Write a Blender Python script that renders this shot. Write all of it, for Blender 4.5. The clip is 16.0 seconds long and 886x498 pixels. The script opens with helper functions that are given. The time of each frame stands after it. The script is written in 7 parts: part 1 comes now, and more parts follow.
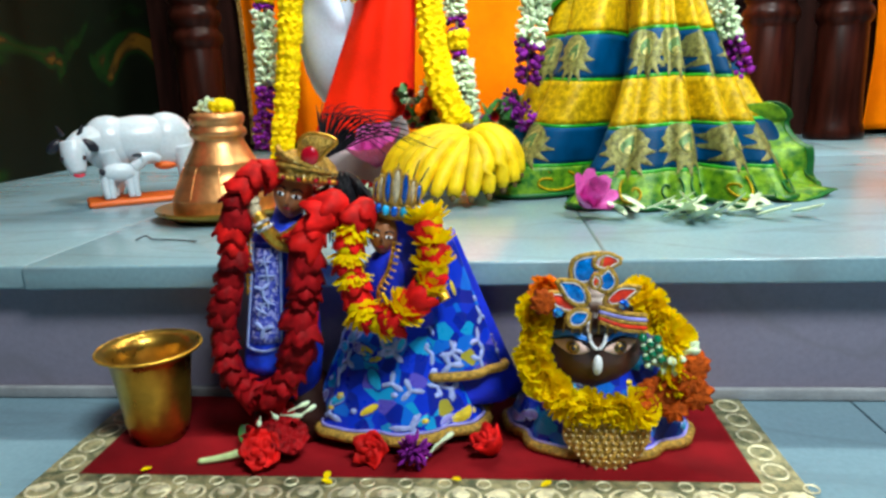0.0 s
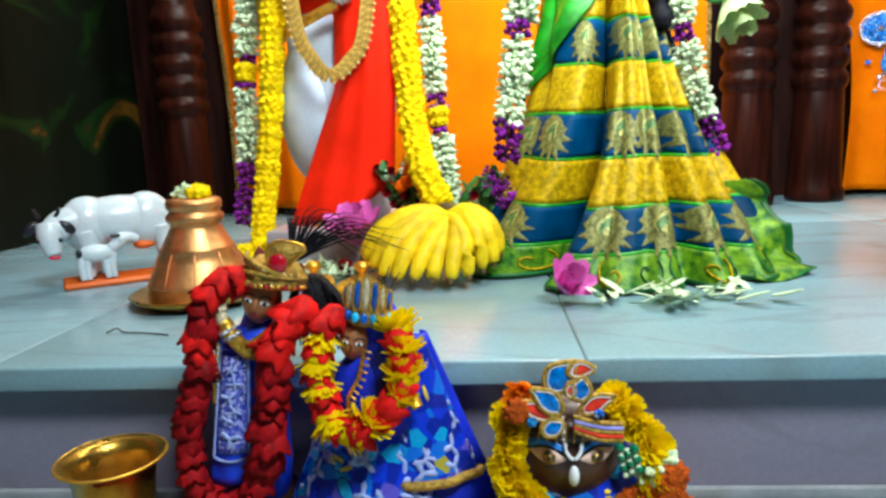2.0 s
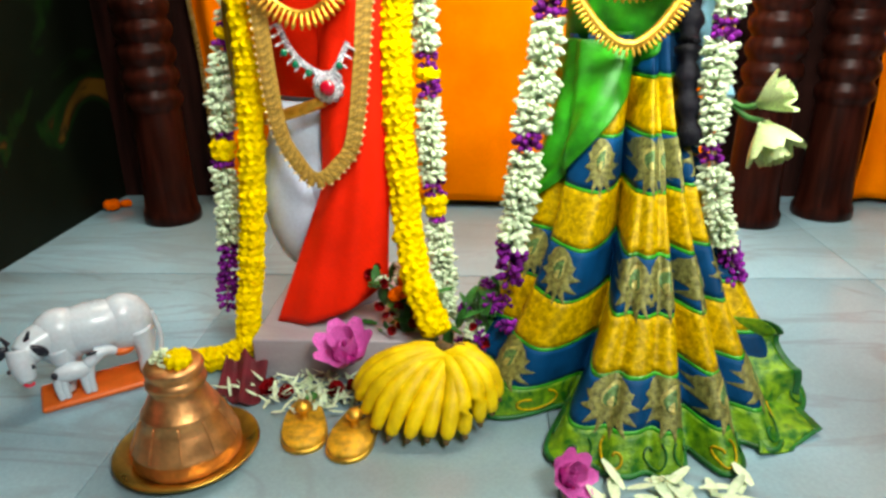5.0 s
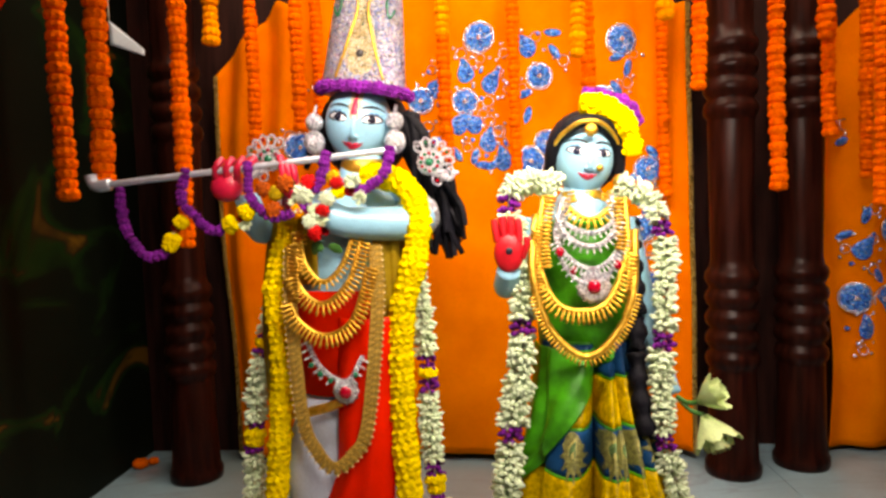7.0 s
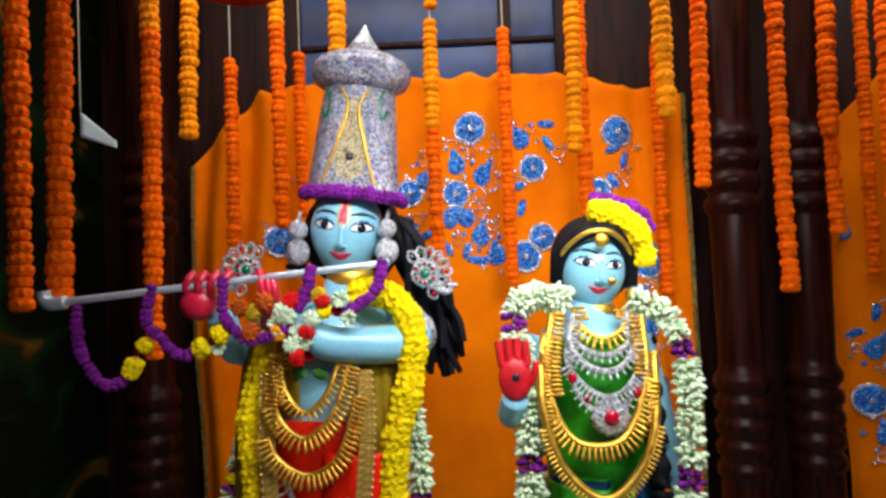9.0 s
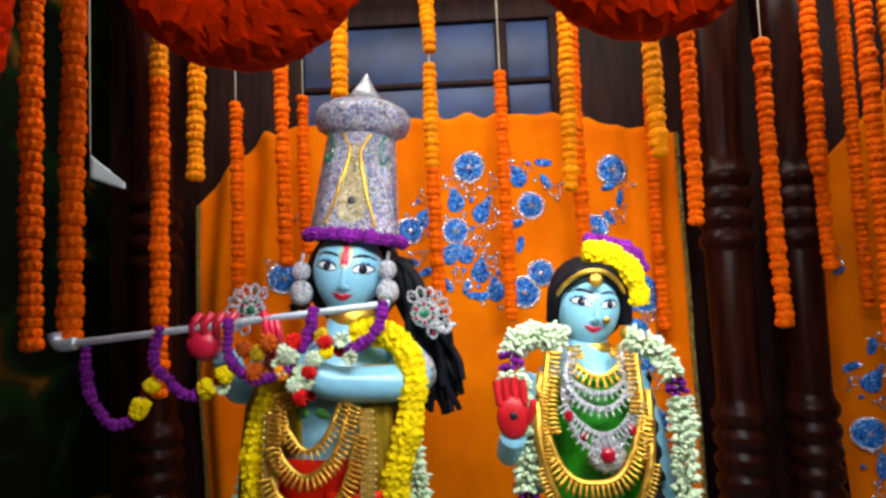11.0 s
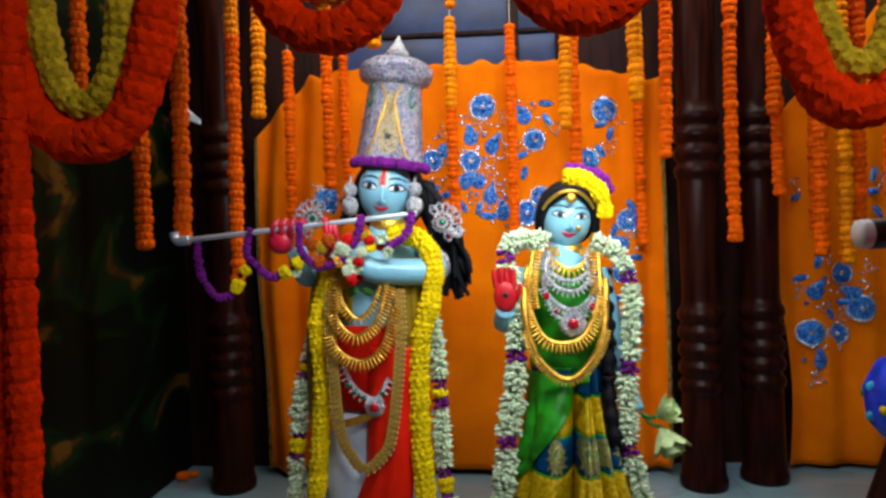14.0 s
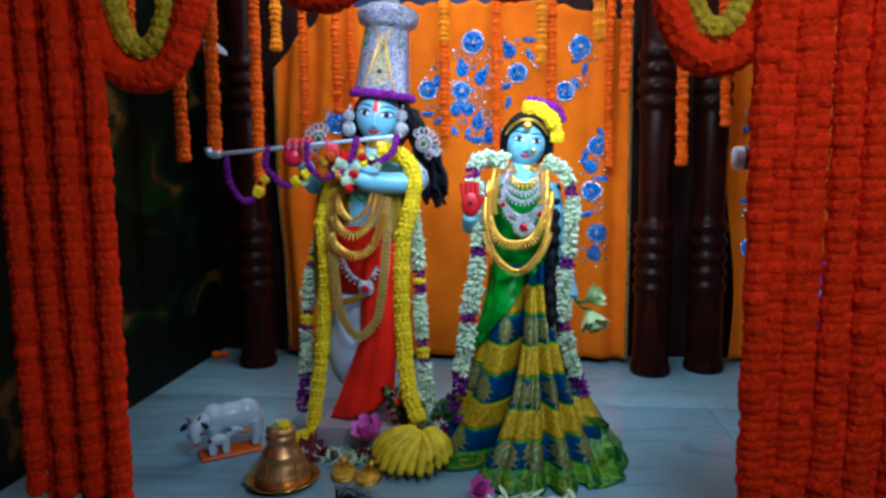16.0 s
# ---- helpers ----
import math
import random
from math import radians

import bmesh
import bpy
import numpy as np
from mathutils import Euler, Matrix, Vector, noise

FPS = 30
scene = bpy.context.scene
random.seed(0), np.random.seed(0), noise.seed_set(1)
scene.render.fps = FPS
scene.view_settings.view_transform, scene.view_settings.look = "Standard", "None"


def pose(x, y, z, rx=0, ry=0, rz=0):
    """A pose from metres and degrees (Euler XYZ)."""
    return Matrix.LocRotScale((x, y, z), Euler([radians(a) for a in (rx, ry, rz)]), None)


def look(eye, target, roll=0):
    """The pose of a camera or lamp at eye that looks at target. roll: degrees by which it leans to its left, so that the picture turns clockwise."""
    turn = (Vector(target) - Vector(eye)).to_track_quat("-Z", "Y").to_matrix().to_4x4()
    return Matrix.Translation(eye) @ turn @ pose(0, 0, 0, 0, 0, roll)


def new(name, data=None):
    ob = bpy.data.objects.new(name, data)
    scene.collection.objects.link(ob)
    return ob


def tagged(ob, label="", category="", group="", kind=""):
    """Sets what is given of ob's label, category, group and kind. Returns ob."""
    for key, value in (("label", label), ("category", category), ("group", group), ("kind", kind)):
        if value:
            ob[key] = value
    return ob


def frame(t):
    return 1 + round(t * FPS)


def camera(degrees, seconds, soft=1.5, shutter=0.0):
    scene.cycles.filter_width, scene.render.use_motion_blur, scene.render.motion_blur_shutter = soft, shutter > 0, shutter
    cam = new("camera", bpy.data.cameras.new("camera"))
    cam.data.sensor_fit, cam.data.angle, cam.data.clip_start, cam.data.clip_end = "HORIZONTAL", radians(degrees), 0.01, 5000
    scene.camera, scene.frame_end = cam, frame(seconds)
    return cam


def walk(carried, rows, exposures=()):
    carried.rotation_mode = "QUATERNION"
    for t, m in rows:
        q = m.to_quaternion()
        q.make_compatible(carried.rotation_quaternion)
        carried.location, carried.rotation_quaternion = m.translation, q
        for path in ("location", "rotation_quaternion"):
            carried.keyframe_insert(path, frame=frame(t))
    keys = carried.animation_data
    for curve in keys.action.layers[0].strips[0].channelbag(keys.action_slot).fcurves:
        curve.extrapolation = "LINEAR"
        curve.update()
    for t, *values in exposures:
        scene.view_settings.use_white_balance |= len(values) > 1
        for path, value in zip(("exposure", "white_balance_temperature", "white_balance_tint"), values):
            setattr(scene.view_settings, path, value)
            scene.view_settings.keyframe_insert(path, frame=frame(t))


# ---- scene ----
cam = camera(66.7, 16.0, soft=2.8)
PATH = [
    (0, (0.19, 0.127, 0.418), (0.027, 2.067, -0.042), -1.9),
    (0.5, (0.193, 0.126, 0.419), (0.033, 2.07, -0.024), -2.0),
    (1, (0.195, 0.115, 0.427), (0.038, 2.067, 0.022), -2.0),
    (1.5, (0.203, 0.101, 0.45), (0.06, 2.071, 0.135), -2.3),
    (2, (0.213, 0.152, 0.477), (0.076, 2.12, 0.15), -2.3),
    (2.5, (0.229, 0.301, 0.531), (0.043, 2.236, 0.061), -2.7),
    (3, (0.245, 0.43, 0.585), (0.026, 2.322, -0.025), -1.3),
    (3.2, (0.224, 0.447, 0.602), (0.024, 2.337, -0.021), -0.3),
    (5.3, (0.194, 0.322, 0.98), (0.096, 2.179, 0.243), -0.9),
    (5.5, (0.204, 0.292, 0.998), (0.083, 2.167, 0.315), -1.5),
    (6, (0.232, 0.209, 1.053), (0.082, 2.139, 0.549), -1.5),
    (6.5, (0.243, 0.153, 1.105), (0.11, 2.125, 0.798), -1.6),
    (7, (0.242, 0.14, 1.165), (0.114, 2.132, 1.039), -2.0),
    (7.5, (0.237, 0.168, 1.201), (0.122, 2.165, 1.191), -1.4),
    (8, (0.226, 0.221, 1.218), (0.137, 2.219, 1.212), -1.5),
    (8.5, (0.209, 0.263, 1.241), (0.149, 2.262, 1.264), -1.8),
    (9, (0.201, 0.285, 1.265), (0.14, 2.283, 1.34), -2.1),
    (9.2, (0.201, 0.291, 1.281), (0.146, 2.289, 1.364), -1.6),
    (11.5, (0.217, 0.21, 1.286), (0.152, 2.202, 1.457), -2.5),
    (12, (0.229, 0.156, 1.272), (0.143, 2.149, 1.41), -2.3),
    (12.5, (0.25, 0.056, 1.246), (0.083, 2.047, 1.313), -1.9),
    (13, (0.268, -0.009, 1.231), (0.109, 1.985, 1.248), -1.7),
    (13.5, (0.261, -0.117, 1.232), (0.102, 1.877, 1.235), -2.4),
    (14, (0.249, -0.232, 1.224), (0.113, 1.763, 1.19), -1.7),
    (14.5, (0.281, -0.322, 1.217), (0.152, 1.672, 1.122), -1.9),
    (15, (0.353, -0.469, 1.204), (0.214, 1.523, 1.095), -0.5),
    (15.5, (0.413, -0.6, 1.204), (0.251, 1.384, 1.011), -0.4),
    (16, (0.435, -0.678, 1.198), (0.225, 1.295, 0.946), -0.6),
]
EXPOSURES = [(0.0, 0.98, 6300, 0), (1.5, 1.0, 6300, 0), (2.5, 0.78, 5900, -4), (3.2, 0.56, 5500, -8), (5.5, 0.50, 8200, 10), (6.0, 0.36, 9200, 15), (7.0, -0.42, 8700, 22), (8.5, -1.02, 6400, 9), (12.5, -1.10, 6400, 8), (15.0, -1.20, 5900, 8), (16.0, -1.15, 4900, 4)]
walk(cam, [(t, look(eye, target, roll)) for t, eye, target, roll in PATH], EXPOSURES)

# ---- world and light ----
world = bpy.data.worlds.new("world")
scene.world = world
world.use_nodes = True
world.node_tree.nodes["Background"].inputs[0].default_value = (0.5, 0.62, 0.8, 1)
world.node_tree.nodes["Background"].inputs[1].default_value = 0.012


def lamp(name, eye, target, sx, sy, watts, colour):
    data = bpy.data.lights.new(name, "AREA")
    data.shape, data.size, data.size_y, data.energy, data.color = "RECTANGLE", sx, sy, watts, colour
    ob = new(name, data)
    ob.matrix_world = look(eye, target)
    return ob


# Fill lamp added out of sight behind the swags; it lights the statues' faces.
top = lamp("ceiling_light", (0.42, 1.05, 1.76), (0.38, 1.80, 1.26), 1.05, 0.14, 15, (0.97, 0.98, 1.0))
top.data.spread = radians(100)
lamp("canopy_light", (0.62, 2.02, 2.52), (0.60, 2.55, 1.0), 2.8, 0.10, 55, (1.0, 0.95, 0.86))
lamp("hall_light", (1.15, -0.45, 2.5), (0.42, 0.95, 0.15), 0.9, 0.5, 50, (0.95, 0.98, 1.0))

# ---- materials ----


def material(name, colour, rough=0.5, metal=0.0, vary=0.18, scale=18.0, bump=0.15, bump_scale=160.0, second=None, per_object=0.0,
             coat=0.0, sheen=0.0, anis=(1, 1, 1), emit=0.0, spec=0.5):
    m = bpy.data.materials.new(name)
    m.use_nodes = True
    n, l = m.node_tree.nodes, m.node_tree.links
    b = n["Principled BSDF"]
    tc, mp = n.new("ShaderNodeTexCoord"), n.new("ShaderNodeMapping")
    mp.inputs["Scale"].default_value = anis
    l.new(tc.outputs["Object"], mp.inputs["Vector"])
    big, fine = n.new("ShaderNodeTexNoise"), n.new("ShaderNodeTexNoise")
    big.inputs["Scale"].default_value, big.inputs["Detail"].default_value = scale, 5
    fine.inputs["Scale"].default_value, fine.inputs["Detail"].default_value = bump_scale, 3
    l.new(mp.outputs[0], big.inputs["Vector"]), l.new(mp.outputs[0], fine.inputs["Vector"])
    ramp = n.new("ShaderNodeValToRGB")
    lo = [c * (1 - vary) for c in colour] if second is None else second
    hi = [min(1, c * (1 + vary)) for c in colour] if second is None else colour
    ramp.color_ramp.elements[0].color, ramp.color_ramp.elements[1].color = (*lo, 1), (*hi, 1)
    ramp.color_ramp.elements[0].position, ramp.color_ramp.elements[1].position = 0.35, 0.65
    l.new(big.outputs["Fac"], ramp.inputs["Fac"])
    out = ramp.outputs["Color"]
    hsv = n.new("ShaderNodeHueSaturation")
    add = n.new("ShaderNodeMath")
    add.operation = "MULTIPLY_ADD"
    add.inputs[1].default_value, add.inputs[2].default_value = 0.3, 0.85
    l.new(fine.outputs["Fac"], add.inputs[0])
    val = add.outputs[0]
    if per_object:
        info, mul, tot = n.new("ShaderNodeObjectInfo"), n.new("ShaderNodeMath"), n.new("ShaderNodeMath")
        mul.operation, tot.operation = "MULTIPLY_ADD", "MULTIPLY"
        mul.inputs[1].default_value, mul.inputs[2].default_value = 2 * per_object, 1 - per_object
        l.new(info.outputs["Random"], mul.inputs[0])
        l.new(mul.outputs[0], tot.inputs[0]), l.new(val, tot.inputs[1])
        val = tot.outputs[0]
    l.new(val, hsv.inputs["Value"]), l.new(out, hsv.inputs["Color"])
    l.new(hsv.outputs[0], b.inputs["Base Color"])
    rr = n.new("ShaderNodeMapRange")
    rr.inputs["To Min"].default_value, rr.inputs["To Max"].default_value = max(0.02, rough * 0.8), min(1, rough * 1.25)
    l.new(big.outputs["Fac"], rr.inputs["Value"]), l.new(rr.outputs[0], b.inputs["Roughness"])
    b.inputs["Metallic"].default_value = metal
    b.inputs["Coat Weight"].default_value, b.inputs["Sheen Weight"].default_value = coat, sheen
    b.inputs["Specular IOR Level"].default_value = spec
    if emit:
        b.inputs["Emission Color"].default_value, b.inputs["Emission Strength"].default_value = (*colour, 1), emit
    if bump:
        bp = n.new("ShaderNodeBump")
        bp.inputs["Strength"].default_value, bp.inputs["Distance"].default_value = bump, 0.004
        l.new(fine.outputs["Fac"], bp.inputs["Height"]), l.new(bp.outputs[0], b.inputs["Normal"])
    return m


def let_through(m, share):
    """Thin petals: part of the light passes to the other side."""
    n, l = m.node_tree.nodes, m.node_tree.links
    b, glow, mix = n["Principled BSDF"], n.new("ShaderNodeBsdfTranslucent"), n.new("ShaderNodeMixShader")
    l.new(b.inputs["Base Color"].links[0].from_socket, glow.inputs["Color"])
    mix.inputs[0].default_value = share
    l.new(b.outputs[0], mix.inputs[1]), l.new(glow.outputs[0], mix.inputs[2])
    l.new(mix.outputs[0], n["Material Output"].inputs["Surface"])
    return m


def marble_material(name, base, vein, rough, stain, scale=1.6):
    m = material(name, base, rough, scale=1.7, bump=0.02, per_object=0.03, second=stain)
    n, l = m.node_tree.nodes, m.node_tree.links
    tc, mp, wav, ramp, mix = (n.new("ShaderNode" + k) for k in ("TexCoord", "Mapping", "TexNoise", "ValToRGB", "Mix"))
    mp.inputs["Rotation"].default_value, mp.inputs["Scale"].default_value = (0.2, 0.1, 0.6), (0.7, 2.2, 1.5)
    wav.inputs["Scale"].default_value, wav.inputs["Detail"].default_value, wav.inputs["Distortion"].default_value = scale, 8, 1.6
    ramp.color_ramp.elements[0].position, ramp.color_ramp.elements[1].position = 0.47, 0.53
    ramp.color_ramp.elements[0].color, ramp.color_ramp.elements[1].color = (0, 0, 0, 1), (0, 0, 0, 1)
    e = ramp.color_ramp.elements.new(0.5)
    e.color = (0.55, 0.55, 0.55, 1)
    l.new(tc.outputs["Object"], mp.inputs[0]), l.new(mp.outputs[0], wav.inputs["Vector"]), l.new(wav.outputs["Fac"], ramp.inputs[0])
    mix.data_type = "RGBA"
    b = n["Principled BSDF"]
    l.new(b.inputs["Base Color"].links[0].from_socket, mix.inputs["A"])
    mix.inputs["B"].default_value = (*vein, 1)
    l.new(ramp.outputs[0], mix.inputs["Factor"]), l.new(mix.outputs["Result"], b.inputs["Base Color"])
    return m


CLEAR = ((0.0, (0.10, 0.11, 0.18)), (0.20, (0.40, 0.44, 0.56)), (0.42, (0.45, 0.24, 0.42)), (0.52, (0.52, 0.54, 0.60)), (0.66, (0.16, 0.24, 0.52)), (0.80, (0.60, 0.52, 0.36)), (0.9, (0.80, 0.80, 0.86)))
GOLDS = ((0.0, (0.10, 0.05, 0.01)), (0.3, (0.36, 0.22, 0.04)), (0.6, (0.55, 0.36, 0.07)), (0.9, (0.80, 0.66, 0.30)))
BLUES = ((0.0, (0.004, 0.03, 0.30)), (0.25, (0.01, 0.15, 0.75)), (0.50, (0.02, 0.29, 0.95)), (0.75, (0.08, 0.46, 0.95)), (0.93, (0.75, 0.80, 0.90)))


def stone_material(name, scale, palette=CLEAR):
    """A setting of many small stones in the palette's colours."""
    m = material(name, (0.7, 0.68, 0.72), 0.28, 0.55, vary=0.3, scale=60, bump=0.0)
    n, l = m.node_tree.nodes, m.node_tree.links
    b = n["Principled BSDF"]
    tc, vor, ramp, bp, sep = (n.new("ShaderNode" + k) for k in ("TexCoord", "TexVoronoi", "ValToRGB", "Bump", "SeparateColor"))
    vor.inputs["Scale"].default_value = scale
    l.new(tc.outputs["Object"], vor.inputs["Vector"]), l.new(vor.outputs["Color"], sep.inputs[0]), l.new(sep.outputs[0], ramp.inputs[0])
    el = ramp.color_ramp.elements
    ramp.color_ramp.interpolation = "CONSTANT"
    el[0].position, el[0].color = 0.0, (*palette[0][1], 1)
    el[1].position, el[1].color = palette[-1][0], (*palette[-1][1], 1)
    for p, c in palette[1:-1]:
        el.new(p).color = (*c, 1)
    l.new(ramp.outputs[0], b.inputs["Base Color"])
    bp.inputs["Strength"].default_value, bp.inputs["Distance"].default_value = 0.9, 0.003
    l.new(vor.outputs["Distance"], bp.inputs["Height"]), l.new(bp.outputs[0], b.inputs["Normal"])
    return m


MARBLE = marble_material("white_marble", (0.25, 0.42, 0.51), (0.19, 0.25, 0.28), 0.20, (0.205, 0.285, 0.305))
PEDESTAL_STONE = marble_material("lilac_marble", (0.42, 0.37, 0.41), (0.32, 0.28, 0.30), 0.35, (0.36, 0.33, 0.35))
# The riser is white marble too; its shade is put into this grey-violet.
MARBLE_IN_SHADE = marble_material("shaded_marble", (0.26, 0.235, 0.32), (0.19, 0.17, 0.21), 0.3, (0.22, 0.20, 0.27))
FLOOR_TILE = marble_material("floor_marble", (0.20, 0.33, 0.40), (0.15, 0.23, 0.28), 0.18, (0.17, 0.27, 0.33))
GROUT = material("grout", (0.3, 0.31, 0.33), 0.8)
WOOD = material("dark_polished_wood", (0.022, 0.0046, 0.0026), 0.32, vary=0.5, scale=8, anis=(6, 6, 0.6), bump=0.04, coat=0.0, spec=0.12)
WOOD_FRAME = material("dark_wood_panel", (0.026, 0.008, 0.006), 0.5, spec=0.15, vary=0.5, scale=6, anis=(6, 6, 0.6), bump=0.1)
SMOKED_GLASS = material("blue_grey_glass", (0.025, 0.055, 0.17), 0.42, vary=0.5, scale=4, bump=0.01)
PLASTER = material("dark_plaster", (0.03, 0.03, 0.035), 0.8)
ORANGE_CLOTH = material("orange_satin", (1.0, 0.205, 0.0), 0.7, vary=0.16, scale=5, bump=0.12, bump_scale=240, spec=0.04)
GOLD_TRIM = stone_material("gold_zari", 420.0, GOLDS)
RED_SILK = material("red_silk", (0.85, 0.018, 0.004), 0.45, vary=0.15, scale=9, bump=0.08, bump_scale=260, spec=0.12)
BLUE_SEQUIN = stone_material("blue_sequin", 260.0, BLUES)
SILVER_SEQUIN = material("silver_sequin", (0.62, 0.62, 0.68), 0.25, 0.8, vary=0.4, scale=90, bump=0.8, bump_scale=300, per_object=0.2)
MARIGOLD = material("orange_marigold", (1.0, 0.135, 0.0), 0.75, vary=0.25, scale=80, bump=0.2, bump_scale=330, per_object=0.12, spec=0.08)
MARIGOLD_LIT = material("lit_amber_marigold", (1.0, 0.29, 0.0), 0.75, vary=0.2, scale=80, bump=0.2, bump_scale=330, per_object=0.16, spec=0.12)
MARIGOLD_RED = material("red_orange_marigold", (0.74, 0.026, 0.0), 0.9, vary=0.2, scale=40, bump=0.25, bump_scale=330, per_object=0.10, spec=0.03)
YELLOW_FLOWER = material("yellow_chrysanthemum", (0.95, 0.66, 0.0), 0.7, vary=0.18, scale=80, bump=0.5, bump_scale=330, per_object=0.12, spec=0.12)
OLIVE_FLOWER = material("dull_yellow_marigold", (0.52, 0.33, 0.01), 0.8, vary=0.25, scale=70, bump=0.5, bump_scale=330, per_object=0.15, spec=0.12)
WHITE_FLOWER = material("white_tuberose", (0.66, 0.79, 0.54), 0.6, vary=0.14, scale=60, bump=0.2, per_object=0.1, spec=0.12)
PURPLE_FLOWER = material("purple_orchid", (0.17, 0.012, 0.22), 0.7, vary=0.35, scale=70, bump=0.4, per_object=0.25, spec=0.12)
RED_FLOWER = material("red_rose", (0.26, 0.003, 0.006), 0.6, vary=0.4, scale=60, bump=0.3, per_object=0.22, spec=0.12)
PINK_FLOWER = material("pink_lotus", (0.80, 0.16, 0.56), 0.5, vary=0.3, scale=30, bump=0.1)
GREEN_LEAF = material("green_leaf", (0.03, 0.14, 0.02), 0.5, vary=0.4, scale=40, bump=0.2)
LOTUS_GREEN = material("green_white_lotus", (0.62, 0.78, 0.36), 0.5, vary=0.25, scale=30, bump=0.1)
THREAD = material("thread", (0.5, 0.45, 0.35), 0.9)
IRIS = material("dark_blue_brown_eye_paint", (0.015, 0.02, 0.05), 0.2, vary=0.3, coat=0.5)
EYE_SHADE = material("blue_eye_paint", (0.04, 0.20, 0.45), 0.4, vary=0.1)
CREAM_PAINT = material("cream_gold_paint", (0.62, 0.52, 0.34), 0.4, 0.2, vary=0.3, scale=200)
PAINTED_SKIN = material("pale_blue_painted_marble", (0.25, 0.56, 0.72), 0.3, vary=0.05, scale=12, bump=0.03, coat=0.2)
WHITE_CLOTH = material("white_cloth", (0.60, 0.70, 0.84), 0.6, vary=0.06, scale=10, bump=0.1)
HAIR = material("black_hair", (0.006, 0.006, 0.009), 0.5, vary=0.5, scale=40, anis=(1, 1, 0.2), bump=0.6, bump_scale=300, spec=0.12)
RED_PAINT = material("red_painted_hand", (0.72, 0.015, 0.06), 0.35, vary=0.15, scale=20)
EYE_WHITE = material("eye_white_paint", (0.85, 0.87, 0.9), 0.25, vary=0.02)
BLACK_PAINT = material("black_paint", (0.012, 0.014, 0.025), 0.35)
GOLD = material("gold_metal", (0.85, 0.47, 0.06), 0.33, 0.85, vary=0.25, scale=60, bump=0.3, bump_scale=350)
SILVER = stone_material("silver_stones", 340.0, ((0.0, (0.26, 0.27, 0.32)), (0.16, (0.52, 0.54, 0.58)), (0.45, (0.74, 0.75, 0.78)), (0.74, (0.50, 0.34, 0.44)), (0.80, (0.88, 0.88, 0.90)), (0.95, (0.20, 0.34, 0.40))))
SILVER_PLAIN = material("polished_silver", (0.66, 0.76, 0.85), 0.3, 0.5, vary=0.12, scale=30, bump=0.05)
CROWN_STONES = stone_material("crown_stones", 290.0)
PALE_GOLD_STONES = stone_material("pale_gold_stones", 330.0, ((0.0, (0.40, 0.30, 0.12)), (0.25, (0.62, 0.50, 0.26)), (0.6, (0.75, 0.66, 0.42)), (0.82, (0.82, 0.80, 0.70)), (0.94, (0.10, 0.20, 0.12))))
RUBY = material("red_stone", (0.45, 0.004, 0.02), 0.12, coat=0.6, vary=0.2)
EMERALD = material("green_stone", (0.004, 0.16, 0.07), 0.12, coat=0.6, vary=0.2)
COPPER = material("copper", (0.72, 0.35, 0.13), 0.4, 0.85, vary=0.3, scale=25, bump=0.12, bump_scale=120)
BRASS = material("brass", (0.48, 0.28, 0.045), 0.28, 0.92, vary=0.3, scale=22, bump=0.1, bump_scale=120)
BANANA = material("ripe_banana", (0.90, 0.60, 0.008), 0.5, vary=0.2, scale=30, bump=0.1, per_object=0.14, spec=0.25)
BANANA_TIP = material("banana_stalk", (0.10, 0.06, 0.015), 0.7, vary=0.4, scale=60)
SARI_BLUE = material("teal_blue_silk", (0.0005, 0.045, 0.13), 0.5, spec=0.12, vary=0.4, scale=14, bump=0.15, bump_scale=300)
SARI_GOLD = material("gold_yellow_silk", (0.52, 0.34, 0.002), 0.45, 0.1, spec=0.2, vary=0.35, scale=90, bump=0.5, bump_scale=180)
SARI_GREEN = material("green_silk", (0.025, 0.30, 0.010), 0.36, 0.1, vary=0.5, scale=18, bump=0.25, bump_scale=250)
MAROON = material("maroon_cloth", (0.12, 0.004, 0.012), 0.7, vary=0.3, scale=25, bump=0.3)
SARI_DARK = material("dark_green_silk", (0.004, 0.11, 0.012), 0.42, vary=0.4, scale=30, bump=0.2)
SARI_RIM = material("pale_gold_thread", (0.40, 0.36, 0.10), 0.42, 0.2, vary=0.4, scale=150, bump=0.5)
SARI_MOTIF = material("woven_gold_motif", (0.20, 0.20, 0.05), 0.45, 0.2, vary=0.5, scale=120, bump=0.6, bump_scale=300)
SARI_CORE = material("green_gold_weave", (0.10, 0.20, 0.06), 0.45, 0.2, vary=0.5, scale=150, bump=0.4)
BORDER_GREEN = material("lime_green_brocade", (0.22, 0.42, 0.008), 0.45, 0.1, scale=55, bump=0.4, bump_scale=200, second=(0.006, 0.12, 0.006))
RED_CARPET = material("dark_red_velvet", (0.20, 0.004, 0.008), 0.9, vary=0.3, scale=12, bump=0.35, bump_scale=500, spec=0.12)
BROCADE = material("olive_gold_brocade", (0.42, 0.38, 0.20), 0.5, 0.3, vary=0.5, scale=70, bump=0.7, bump_scale=200, second=(0.10, 0.12, 0.06))
BLUE_DRESS = material("royal_blue_fabric", (0.010, 0.05, 0.75), 0.4, vary=0.4, scale=28, bump=0.2, bump_scale=200)
SKY_PATCH = material("sky_blue_applique", (0.03, 0.45, 0.88), 0.35, vary=0.3, scale=40, bump=0.2, per_object=0.25)
LILAC_PATCH = material("lilac_applique", (0.32, 0.30, 0.78), 0.4, vary=0.3, scale=40, bump=0.2, per_object=0.2)
